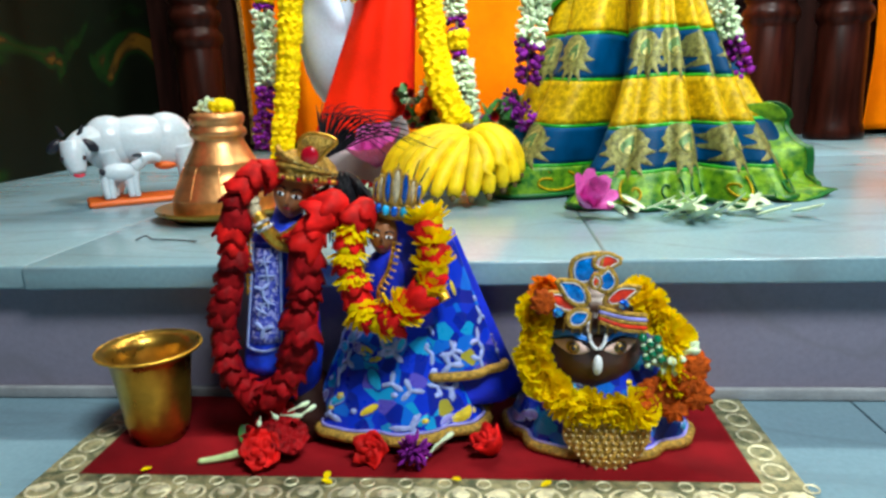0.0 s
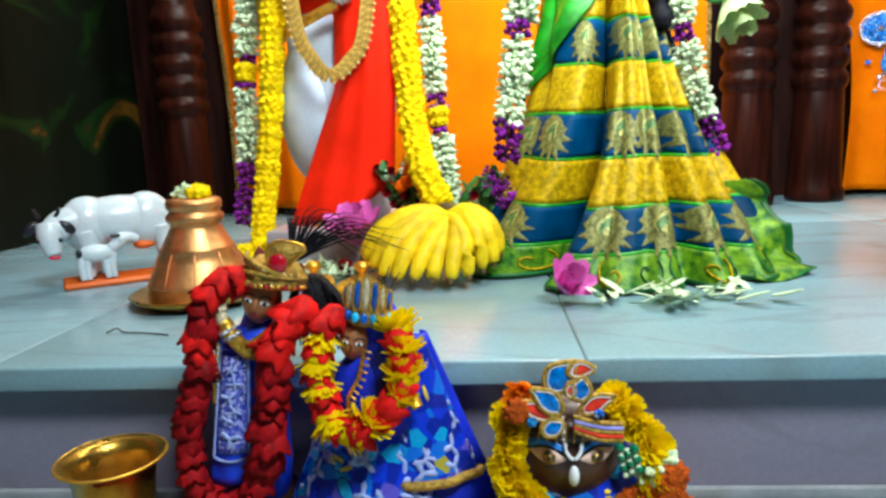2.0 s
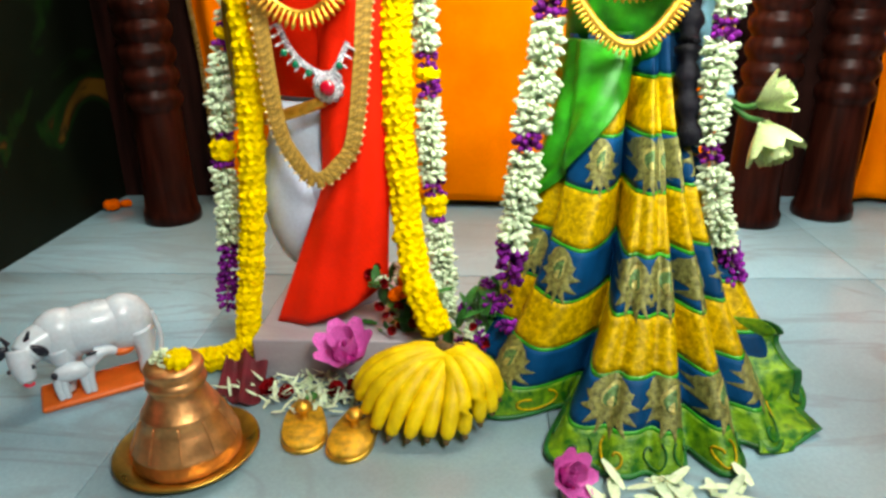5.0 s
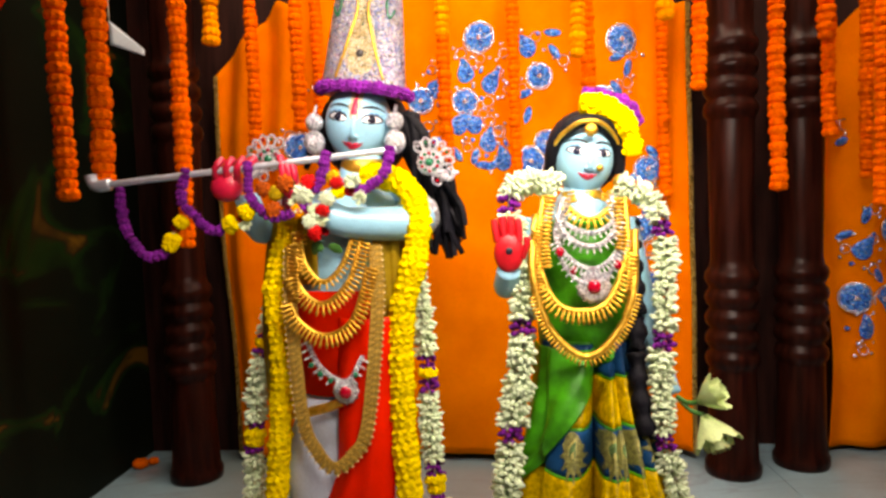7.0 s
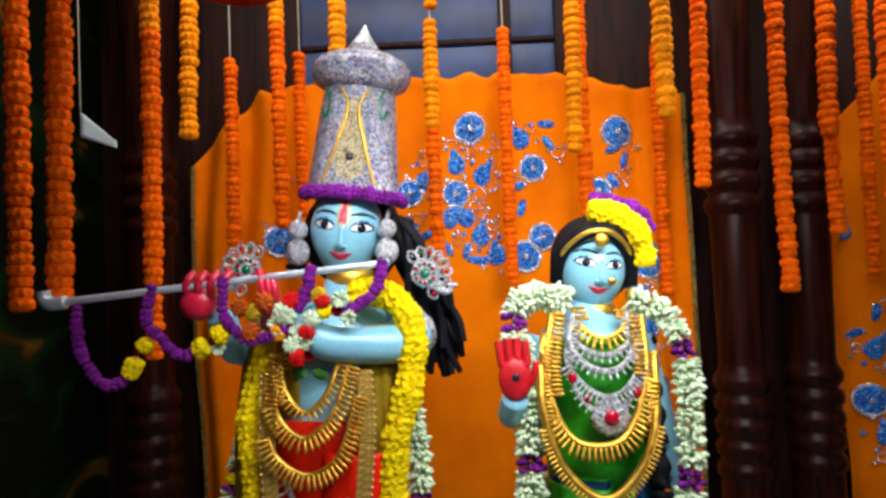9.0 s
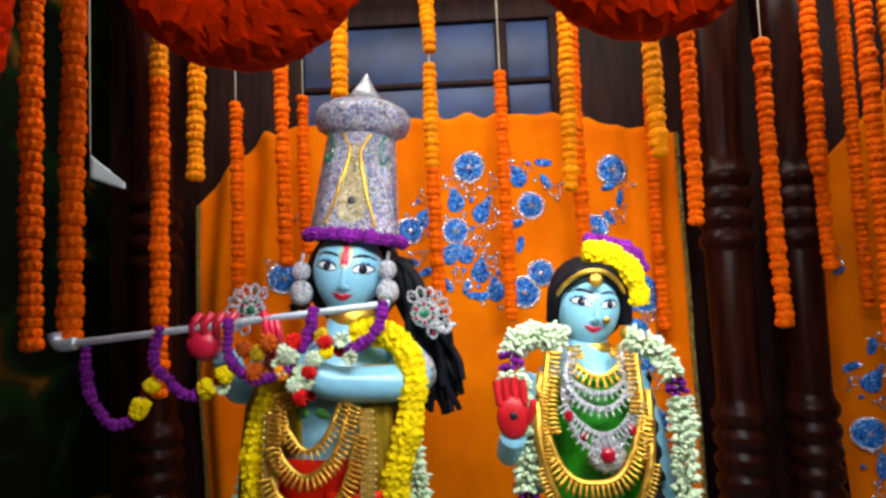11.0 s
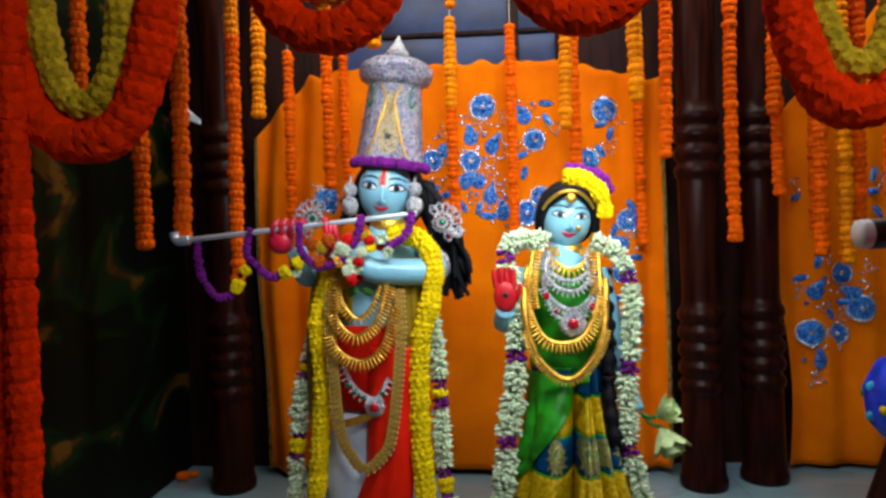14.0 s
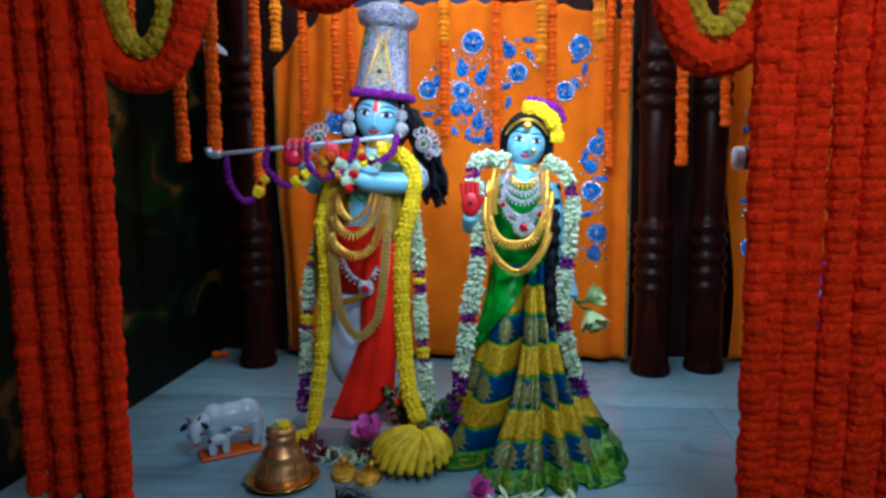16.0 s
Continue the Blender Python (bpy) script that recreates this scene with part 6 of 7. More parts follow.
GREEN_PETAL = G(petal(1.0, 0.55, 0.3, 6), LOTUS_GREEN).mesh("petal")
LOTUS_PETAL = G(petal(1.0, 0.62, 0.25, 6), PINK_FLOWER).mesh("petal")
lotus(-0.045, 1.462, P + 0.060, 0.082, (-0.1, -0.35, 0.8), "pink lotus flower leaning on the marble block")
lotus(0.325, 1.205, P + 0.018, 0.055, (0.3, -0.5, 0.5), "pink lotus flower lying at the sari's hem")
lotus(0.682, 1.540, 0.715, 0.075, (0.25, -0.55, -0.75), "pale green and white lotus held at the sari's side", GREEN_PETAL, [(0.66, 1.56, 0.72), (0.64, 1.585, 0.74)])
lotus(0.672, 1.55, 0.740, 0.060, (0.75, -0.45, 0.55), "pale green and white lotus held at the sari's side", GREEN_PETAL, [(0.655, 1.565, 0.735), (0.64, 1.585, 0.742)])
posy = thing("flower_cluster", "small red, orange and white flowers with green leaves", "flowers", at=(0.05, 1.56, P))
for k in range(46):
    x, y, z = 0.055 + rp.gauss(0, 0.035), 1.545 + rp.gauss(0, 0.02), P + 0.02 + 0.19 * rp.random()
    me = rp.choice([ROSES[0], ROSES[1], ORANGE_PUFFS[0], WHITE_BUDS[0], WHITE_BUDS[1], ROSES[2]])
    piece("flower", me, posy, aim((x, y, z), (rp.uniform(-0.6, 0.6), -1, rp.uniform(-0.4, 0.6)), rp.uniform(0, 6), rp.uniform(0.45, 0.8)))
gl = Geo()
for k in range(40):
    gl.add(petal(0.045, 0.02, 0.2, 3), GREEN_LEAF, at(0.055 + rp.gauss(0, 0.04), 1.56 + rp.gauss(0, 0.02), P + 0.01 + 0.18 * rp.random()) @ Matrix.Rotation(rp.uniform(0, 6.3), 4, "Z") @ Matrix.Rotation(rp.uniform(-0.6, 1.2), 4, "X"))
part("leaves", gl, posy, "dark green leaves")
part("stem", G(tube([(0.05, 1.56, P), (0.06, 1.555, P + 0.12), (0.055, 1.55, P + 0.2)], 0.02, 8), GREEN_LEAF), posy)
bun = thing("flower_cluster", "bunch of white and purple flowers with dark leaves", "flowers", at=(0.2, 1.52, P))
for k in range(40):
    x, y, z = 0.215 + rp.gauss(0, 0.035), 1.52 + rp.gauss(0, 0.025), P + 0.02 + 0.17 * rp.random()
    piece("flower", rp.choice([WHITE_BUDS[0]] + PURPLE_BUDS * 2 + [ROSES[0]]), bun, aim((x, y, z), (rp.uniform(-0.6, 0.6), -1, rp.uniform(-0.4, 0.6)), rp.uniform(0, 6), rp.uniform(0.5, 0.9)))
gl = Geo()
for k in range(50):
    gl.add(petal(0.05, 0.025, 0.2, 3), GREEN_LEAF, at(0.205 + rp.gauss(0, 0.045), 1.53 + rp.gauss(0, 0.02), P + 0.01 + 0.15 * rp.random()) @ Matrix.Rotation(rp.uniform(0, 6.3), 4, "Z") @ Matrix.Rotation(rp.uniform(-0.6, 1.2), 4, "X"))
part("leaves", gl, bun, "dark green leaves")
part("stem", G(tube([(0.2, 1.54, P), (0.21, 1.535, P + 0.1), (0.215, 1.53, P + 0.18)], 0.02, 8), GREEN_LEAF), bun)
for x, y, s in ((-1.09, 2.56, 1.3), (-1.06, 2.6, 0.9)):
    r = tagged(new("marigold", ORANGE_PUFFS[0]), "orange marigold head lying beside the painted wall", "flower", "loose marigolds")
    r.matrix_world = aim((x, y, P + 0.015 * s), (0, 0, 1), 0, s)

# spotlight, side figure and small pale triangle
sp = thing("spotlight", "white cylindrical spotlight with a black band clamped to a post", "spotlight", at=(1.12, 1.2, 1.2))
part("housing", G(lathe([(0.030, 0), (0.031, 0.004), (0.031, 0.046), (0.031, 0.075), (0.031, 0.15), (0.026, 0.16)], 28), WHITE_PLASTIC, at(1.035, 1.26, 1.205) @ Matrix.Rotation(radians(90), 4, "Y")), sp)
part("band", G(lathe([(0.0318, 0), (0.0325, 0.002), (0.0325, 0.03), (0.0318, 0.032)], 28), BLACK_PLASTIC, at(1.056, 1.26, 1.205) @ Matrix.Rotation(radians(90), 4, "Y")), sp, "black band")
part("bracket", G(tube([(1.15, 1.26, 1.18), (1.145, 1.20, 1.16), (1.135, 1.06, 1.16)], 0.010, 10), BLACK_PLASTIC), sp)
fig = thing("draped_stand", "dark stand draped with a bright blue and yellow patterned cloth", "draped stand", at=(1.55, 1.9, P))
part("stand", G(lathe([(0.20, 0.0), (0.19, 0.04), (0.10, 0.34), (0.07, 0.40)], 24), WOOD_FRAME, at(1.56, 1.9, P)), fig)
part("cloth", G(torso([(0.55, 0.10, 0.10, 0, 1.9), (0.62, 0.16, 0.13, 0, 1.9), (0.72, 0.17, 0.14, 0, 1.9), (0.80, 0.13, 0.11, 0, 1.9), (0.84, 0.06, 0.05, 0, 1.9)], 1.56), BLUE_DRESS), fig)
for k in range(16):
    a, z = 0.42 * k, 0.64 + 0.03 * (k % 6)
    part("patch", G(ball(0.022, 0.016, 0.018, 10, 6), (SKY_PATCH, YELLOW_FLOWER, BORDER_GREEN)[k % 3], at(1.56 - 0.155 * math.cos(a), 1.9 - 0.125 * math.sin(a), z)), fig)
# Stands for a pale triangle of unknown kind; its cord is added.
fg = solo("flag", G(sheet(lambda u, v: (-0.93 + 0.10 * u, 2.25 + 0.02 * u, 1.79 - 0.09 * u - 0.055 * v * (1 - u) - 0.02 * v), 8, 6, 0.003), CERAMIC), "small pale blue triangle hanging on a thin cord", "flag")
part("cord", G(tube([(-0.93, 2.25, 1.79), (-0.93, 2.24, 2.59)], 0.002, 6), THREAD), fg)

# ---- things on the red mat ----
MZ = FL + 0.004
rug = thing("mat", "dark red velvet mat with an olive and gold brocade border", "mat", at=(0.09, 0.85, FL))
part("velvet", G(box(-0.268, 0.450, 0.752, 0.94, FL + 0.0005, MZ + 0.001, 0.0005), RED_CARPET), rug, "dark red velvet")
for x0, x1, y0, y1 in ((-0.31, 0.492, 0.68, 0.752), (-0.31, -0.268, 0.752, 0.94), (0.450, 0.492, 0.752, 0.94)):
    part("border", G(box(x0, x1, y0, y1, FL + 0.0004, MZ, 0.0005), BROCADE), rug, "olive and gold brocade border")
for k in range(20):
    x = -0.29 + 0.0402 * k
    part("border_scroll", G(blob(paisley_outline(0.013, 0.9 * (k % 3) - 0.9, 1 if k % 2 else -1), lambda a, b, h, x=x: (x + a * 1.15, 0.722 + b, MZ + 0.0005 + h), 0.0008), BROCADE_LIGHT), rug)
    part("border_scroll", G(ring_geo(0.017 + 0.002 * (k % 2), lambda a, b, h, x=x: (x + a, 0.720 + b * 0.9, MZ + 0.0003 + h * 0.2)), BROCADE_LIGHT), rug)
    part("border_scroll", G(ring_geo(0.008, lambda a, b, h, x=x: (x + 0.02 + a, 0.741 + b, MZ + 0.0005 + h * 0.4)), BROCADE_LIGHT), rug)
for k in range(5):
    for x in (-0.289, 0.471):
        part("border_scroll", G(ring_geo(0.014, lambda a, b, h, x=x, k=k: (x + a, 0.772 + 0.037 * k + b * 1.15, MZ + 0.0005 + h * 0.4)), BROCADE_LIGHT), rug)

cup = thing("brass_cup", "wide-rimmed brass tumbler standing on the red mat", "cup", at=(-0.215, 0.832, MZ))
VM = at(-0.215, 0.832, MZ + 0.001)
part("vessel", G(lathe([(0.024, 0.0), (0.028, 0.002), (0.027, 0.008), (0.034, 0.014), (0.037, 0.03), (0.041, 0.07), (0.045, 0.10), (0.050, 0.108), (0.057, 0.112), (0.058, 0.114), (0.056, 0.1155), (0.047, 0.110), (0.042, 0.10), (0.038, 0.06), (0.030, 0.02), (0.004, 0.018)], 44), BRASS, VM), cup)
part("rim_bead", G(tube([VM @ Vector((0.0575 * math.cos(6.2832 * i / 40), 0.0575 * math.sin(6.2832 * i / 40), 0.114)) for i in range(41)], 0.0018, 6, 0.006), GOLD), cup)


def dress(cx, cy, top, low, r0, r1, folds, squash=0.8, power=1.0):
    def f(a, v, lift=0.0):
        w = 1 - v
        r = r0 + (r1 - r0) * w ** power
        q = r * (1 + 0.05 * w * math.sin(folds * a) + 0.025 * w * math.sin(2 * folds * a + 1)) + lift
        return cx + q * math.sin(a), cy - q * squash * math.cos(a), low + (top - low) * v
    return f


def dressed(name, label, f, category, patches, seed, hem=True):
    d = thing(name, label, category, at=f(0, 0))
    part("fabric", G(sheet(lambda u, v: f(-math.pi + 2 * math.pi * u, v), 96, 14, 0.002), CELL_WEAVE), d)
    rr = random.Random(seed)
    for k in range(patches):
        a0, v0, s = rr.uniform(-1.5, 1.5), rr.uniform(0.10, 0.85), rr.uniform(0.7, 1.2)
        lay = lambda a, b, h, a0=a0, v0=v0: f(a0 + a / 0.08, v0 + b / 0.2, 0.001 + h)
        if k % 3 == 0:
            part("lily_applique", G(blob(lily_outline(0.017 * s, rr.uniform(0, 6), 3 + k % 3), lay, 0.0014), WHITE_THREAD), d)
        elif k % 3 == 1:
            out = leaf_outline(0.014 * s, rr.uniform(0, 3))
            m0 = part("leaf_applique", G(blob(out, lay, 0.0012), (SKY_PATCH, SKY_PATCH, LILAC_PATCH, YELLOW_PATCH)[k % 4]), d)
            part("outline", G(tube([lay(p, q, 0.001) for p, q in out + out[:1]], 0.0007, 4, 0.004), BLUE_PLAIN if k % 2 else WHITE_THREAD), m0)
        else:
            part("sequin", G(blob(disc_outline(0.004 * s, 5), lay, 0.0015), WHITE_THREAD if k % 2 else YELLOW_PATCH), d)
    if hem:
        part("hem", G(tube([f(-math.pi + 2 * math.pi * i / 60, 0.035, 0.003) for i in range(61)], 0.0060, 8, 0.006), GOLD_DULL), d, "gold lace hem")
        part("piping", G(tube([f(-math.pi + 2 * math.pi * i / 60, 0.075, 0.002) for i in range(61)], 0.0022, 6, 0.006), LILAC_PATCH), d, "lilac piping")
    return d


# flowers of the small garlands


def cup_mesh(name, mat, r, h, seed):
    """A closed rose seen from any side: rolled petals in three lobed rings."""
    rr, n = random.Random(seed), 20
    rows = ((0.30, -0.55, 0.0), (0.78, -0.35, 0.05), (0.96, 0.05, 0.09), (1.10, 0.40, 0.15), (1.0, 0.50, 0.14), (0.82, 0.20, 0.10), (0.76, 0.50, 0.13), (0.56, 0.25, 0.10), (0.46, 0.52, 0.12), (0.22, 0.30, 0.05), (0.04, 0.36, 0.0))
    turns = [rr.uniform(0, 6.3) for _ in rows]
    vs, fs = [], []
    for j, (q, z, lobe) in enumerate(rows):
        for i in range(n):
            a = 2 * math.pi * i / n
            w = lobe * math.sin(5 * a + turns[j // 2]) + rr.uniform(-0.02, 0.02)
            vs.append((r * q * (1 + w) * math.cos(a), r * q * (1 + w) * math.sin(a), h * (z + 1.1 * w)))
    for j in range(len(rows) - 1):
        fs += [(j * n + i, j * n + (i + 1) % n, (j + 1) * n + (i + 1) % n, (j + 1) * n + i) for i in range(n)]
    fs += [tuple(range(n - 1, -1, -1)), tuple(range((len(rows) - 1) * n, len(rows) * n))]
    return G((vs, fs), mat).mesh(name)


def mum_mesh(name, mat, r, seed):
    """A full chrysanthemum of many strap petals."""
    rr, g = random.Random(seed), Geo().add(ball(0.62 * r, 0.62 * r, 0.42 * r, 12, 8), mat)
    for count, size, lean in ((9, 0.72, 1.0), (13, 0.92, 0.66), (16, 1.06, 0.34), (14, 1.02, 0.02)):
        for i in range(count):
            a = 2 * math.pi * (i + rr.random() * 0.4) / count
            g.add(petal(r * size, r * 0.36 * size, 0.35 * rr.uniform(0.6, 1.3), 4, True), mat, Matrix.Rotation(a, 4, "Z") @ Matrix.Rotation(lean + rr.uniform(-0.15, 0.15), 4, "X"))
    return g.mesh(name)


def lily_outline(r, turn, k=5):
    """Pointed petals, for embroidered flowers."""
    out = []
    for i in range(8 * k):
        t = 2 * math.pi * i / (8 * k)
        q = r * (0.20 + 0.90 * abs(math.cos(k * t / 2)) ** 4.5)
        out.append((q * math.cos(t + turn), q * math.sin(t + turn)))
    return out


ROSE_CUPS = [cup_mesh("flower", ROSE_BRIGHT, 0.0165, 0.024, s) for s in (41, 42, 43)]
DARK_CUPS = [cup_mesh("flower", RED_FLOWER, 0.0165, 0.024, s) for s in (44, 45, 46)]
MUMS = [mum_mesh("flower", MUM_YELLOW, 0.024, s) for s in (31, 32, 33)]
SMALL_MUMS = [mum_mesh("flower", MUM_AMBER, 0.019, s) for s in (34, 35)]


def doll_head(g, c, r, roll, skin):
    """A small plain painted head with brows, eyes and lips."""
    t = Geo()
    t.add(head_form(r, r, 1.25 * r), skin, at(*c))

    def on(a, b, lift):
        return c[0] + a * r, c[1] - (r + lift) * math.sqrt(max(0.02, 1 - a * a - b * b)), c[2] + 1.25 * r * b
    for s in (-1, 1):
        t.add(blob([(s * 0.42 + 0.22 * math.cos(q), 0.05 + 0.09 * math.sin(q)) for q in [6.283 * i / 12 for i in range(12)]], on, 0.0006), EYE_WHITE)
        t.add(blob([(s * 0.42 + 0.10 * math.cos(q), 0.05 + 0.09 * math.sin(q)) for q in [6.283 * i / 10 for i in range(10)]], lambda a, b, h: on(a, b, h + 0.0006), 0.0004), BLACK_PAINT)
        t.add(tube([on(s * 0.16, 0.26, 0.0004), on(s * 0.42, 0.36, 0.0004), on(s * 0.68, 0.24, 0.0004)], 0.0009, 5), BLACK_PAINT)
    t.add(blob([(0.20 * math.cos(q), -0.50 + 0.06 * math.sin(q)) for q in [6.283 * i / 10 for i in range(10)]], on, 0.0008), RED_PAINT)
    t.add(tube([on(0, 0.2, 0), on(0, -0.05, 0.002), on(0, -0.22, 0.004), on(0, -0.30, 0)], lambda f: 0.0012 + 0.0018 * f, 8), skin)
    merge(g, t, at(*c) @ Matrix.Rotation(radians(roll), 4, "Y") @ at(-c[0], -c[1], -c[2]))


# flute-playing doll
g = Geo()
g.add(lathe([(0.056, 0.0), (0.054, 0.03), (0.035, 0.06), (0.028, 0.07)], 24), WOOD_FRAME, at(-0.055, 0.87, MZ + 0.001))
g.add(torso([(0.07, 0.036, 0.032, 0, 0.86), (0.12, 0.043, 0.034, 0, 0.86), (0.22, 0.034, 0.028, 0.008, 0.86), (0.265, 0.040, 0.028, 0.012, 0.86), (0.283, 0.018, 0.018, 0.016, 0.86), (0.305, 0.013, 0.013, 0.02, 0.86)], -0.062), BLUE_DRESS)
doll_head(g, (-0.034, 0.848, 0.312), 0.0215, 14, COPPER_SKIN)
g.add(tube([(-0.022, 0.86, 0.262), (-0.042, 0.832, 0.258), (-0.058, 0.822, 0.276), (-0.068, 0.822, 0.296)], lambda f: 0.0098 - 0.002 * f, 12), GOLD)
g.add(tube([(-0.067, 0.822, 0.292), (-0.071, 0.822, 0.303), (-0.072, 0.826, 0.312)], 0.0075, 8), CREAM_PAINT)
g.add(tube([(-0.092, 0.855, 0.268), (-0.095, 0.83, 0.285), (-0.080, 0.825, 0.302)], 0.008, 10), GOLD)
for q in (0.0, 0.006):
    g.add(lathe([(0.0095, -0.002), (0.0115, 0.0), (0.0095, 0.002)], 14), SILVER, aim((-0.060 - q * 0.7, 0.822, 0.279 + q), (-0.45, 0, 0.9)))
g.add(ball(0.027, 0.022, 0.036), HAIR, at(0.014, 0.884, 0.296))
lock = random.Random(11)
for k in range(70):
    a, b = lock.uniform(0, 6.28), lock.uniform(-0.6, 1.2)
    p0 = Vector((0.014 + 0.024 * math.cos(a), 0.878 + 0.01 * math.sin(b), 0.298 + 0.032 * math.sin(a)))
    g.add(tube([p0, p0 + Vector((0.008 * math.cos(a) + 0.004, -0.006, -0.010)), p0 + Vector((0.013 * math.cos(a) + 0.006, -0.008 + 0.004 * b, -0.026))], lambda f: 0.0026 * (1 - 0.8 * f), 5), HAIR)
solo("doll", g, "small bronze-faced doll in a blue dress under a rose garland", "doll")


def panel_at(u, v):
    wide = 0.052 - 0.014 * v
    return -0.076 + 0.014 * v + wide * (u - 0.5), 0.824 - 0.008 * math.sin(math.pi * u) + 0.010 * v, 0.112 + 0.150 * v


front = thing("dress_panel", "narrow blue dress panel with white leaf embroidery on the doll", "dress", at=(-0.07, 0.82, 0.18))
part("fabric", G(sheet(panel_at, 12, 16, 0.002), BLUE_DRESS), front)
part("inner_panel", G(sheet(lambda u, v: tuple(Vector(panel_at(0.16 + 0.68 * u, 0.24 + 0.72 * v)) + Vector((0, -0.002, 0))), 8, 12, 0.001), LILAC_WEAVE), front, "mottled lilac and blue centre panel")
for k, (u, v, r, w) in enumerate(((0.5, 0.36, 0.012, 0.3), (0.42, 0.50, 0.008, 1.0), (0.60, 0.56, 0.009, 2.2), (0.45, 0.66, 0.010, 0.7), (0.58, 0.76, 0.009, 1.6), (0.47, 0.86, 0.008, 2.6))):
    part("leaf_embroidery", G(blob(lily_outline(r, w, 3 + k % 3), lambda a, b, h, u=u, v=v: tuple(Vector(panel_at(u, v)) + Vector((a, -0.0035 - h, b))), 0.001), WHITE_THREAD), front)
for u in (0.10, 0.90):
    part("piping", G(tube([Vector(panel_at(u, v)) + Vector((0, -0.003, 0)) for v in (0.2, 0.4, 0.6, 0.8, 1.0)], 0.0015, 6), WHITE_THREAD), front)
part("piping", G(tube([Vector(panel_at(u, 0.22 - 0.03 * math.sin(math.pi * u))) + Vector((0, -0.003, 0)) for u in (0.1, 0.3, 0.5, 0.7, 0.9)], 0.0015, 6), WHITE_THREAD), front)

turban = thing("turban", "gold and red beaded turban with a spray of dark feathers", "turban", at=(-0.025, 0.855, 0.34))
TM = at(-0.022, 0.854, 0.328) @ Matrix.Rotation(radians(16), 4, "Y")
part("wrap", G(lathe([(0.026, 0.0), (0.033, 0.004), (0.034, 0.012), (0.030, 0.020), (0.020, 0.028), (0.008, 0.031)], 24, 0.06, 8), GOLD_DULL, TM), turban)
for k in range(4):
    part("fold", G(tube([TM @ Vector((0.034 * math.sin(a), -0.034 * math.cos(a), 0.006 + 0.005 * k + 0.006 * math.sin(a + k))) for a in [-1.5 + 0.5 * i for i in range(7)]], 0.0028, 6), GOLD_DULL if k % 2 else GOLD_TRIM), turban)
part("crest", G(blob(paisley_outline(0.024, -0.35), lambda a, b, h: tuple(TM @ Vector((0.006 + a, -0.022 - h, 0.034 + b))), 0.006), GOLD_DULL), turban)
part("crest_edge", G(tube([TM @ Vector((0.006 + a, -0.026, 0.034 + b)) for a, b in paisley_outline(0.025, -0.35)], 0.0016, 6), GOLD), turban)
part("red_jewel", G(ball(0.010, 0.005, 0.011, 12, 8), RUBY, TM @ at(0.008, -0.030, 0.030)), turban, "faceted red jewel")
for k in range(20):
    a = -1.6 + 3.2 * k / 19
    part("bead", G(ball(0.0030, n=8, m=6), (GOLD, RUBY, GOLD)[k % 3], TM @ at(0.0345 * math.sin(a), -0.0345 * math.cos(a), 0.004 + 0.003 * math.sin(2 * a))), turban)
part("pearl_drop", G(tube([TM @ Vector((0.033, -0.012, 0.002)), TM @ Vector((0.036, -0.014, -0.016)), TM @ Vector((0.035, -0.014, -0.034))], 0.0017, 6), SILVER), turban, "hanging pearl drop")
for k in range(46):
    a = -0.12 + 1.62 * k / 45
    far = 0.075 + 0.020 * ((k * 7) % 4)
    e = Vector((math.sin(a) * far, 0.03, math.cos(a) * (0.052 + 0.012 * (k % 2))))
    b0 = Vector((-0.004, 0.868, 0.348))
    part("feather", G(tube([b0, b0 + e * 0.5 + Vector((0, 0, 0.020)), b0 + e * 0.95 + Vector((0, 0, -0.004 * (k % 3)))], lambda f: 0.0015 * (1 - 0.85 * f), 5), HAIR), turban)
garland("rose_garland", "long garland of dark red roses on the small doll", [(-0.052, 0.838, 0.336), (-0.066, 0.832, 0.336), (-0.084, 0.822, 0.318), (-0.093, 0.82, 0.285), (-0.095, 0.818, 0.25), (-0.104, 0.815, 0.21), (-0.113, 0.812, 0.165), (-0.111, 0.81, 0.125), (-0.094, 0.81, 0.095), (-0.072, 0.812, 0.082)],
        bands((0.16, ROSE_CUPS), (0.24, DARK_CUPS), (0.34, ROSE_CUPS), (1, DARK_CUPS)), 0.0165, 0.98, group="doll garlands", loose=0.35)
garland("rose_garland", "long garland of dark red roses on the small doll", [(0.014, 0.834, 0.300), (-0.004, 0.824, 0.285), (-0.016, 0.818, 0.258), (-0.018, 0.815, 0.221), (-0.024, 0.812, 0.176), (-0.032, 0.81, 0.139), (-0.050, 0.81, 0.105), (-0.070, 0.812, 0.084)],
        bands((0.26, ROSE_CUPS), (1, DARK_CUPS)), 0.0165, 1.12, group="doll garlands", loose=0.35)
necklace("bead_necklace", "gold bead necklace on the small doll", [(-0.062, 0.826, 0.284), (-0.046, 0.818, 0.272), (-0.026, 0.818, 0.282), (-0.012, 0.828, 0.294)], 0.004, 0.007, GOLD, 0.0022)
necklace("bead_necklace", "thin string of gold beads down the doll's side", [(-0.080, 0.828, 0.270), (-0.084, 0.822, 0.235), (-0.086, 0.820, 0.205)], 0.003, 0.006, GOLD, 0.0014)
for k in range(5):
    pale = tagged(new("petal", PALE_BUD), "small pale bud caught at the foot of the rose garland", "petal", "pale buds on the mat")
    pale.matrix_world = aim((-0.075 + 0.012 * k, 0.785, 0.075 + 0.006 * (k % 2)), (0.6 * (k - 2), -0.5, -0.4 + 0.3 * (k % 2)), 0, 0.8)

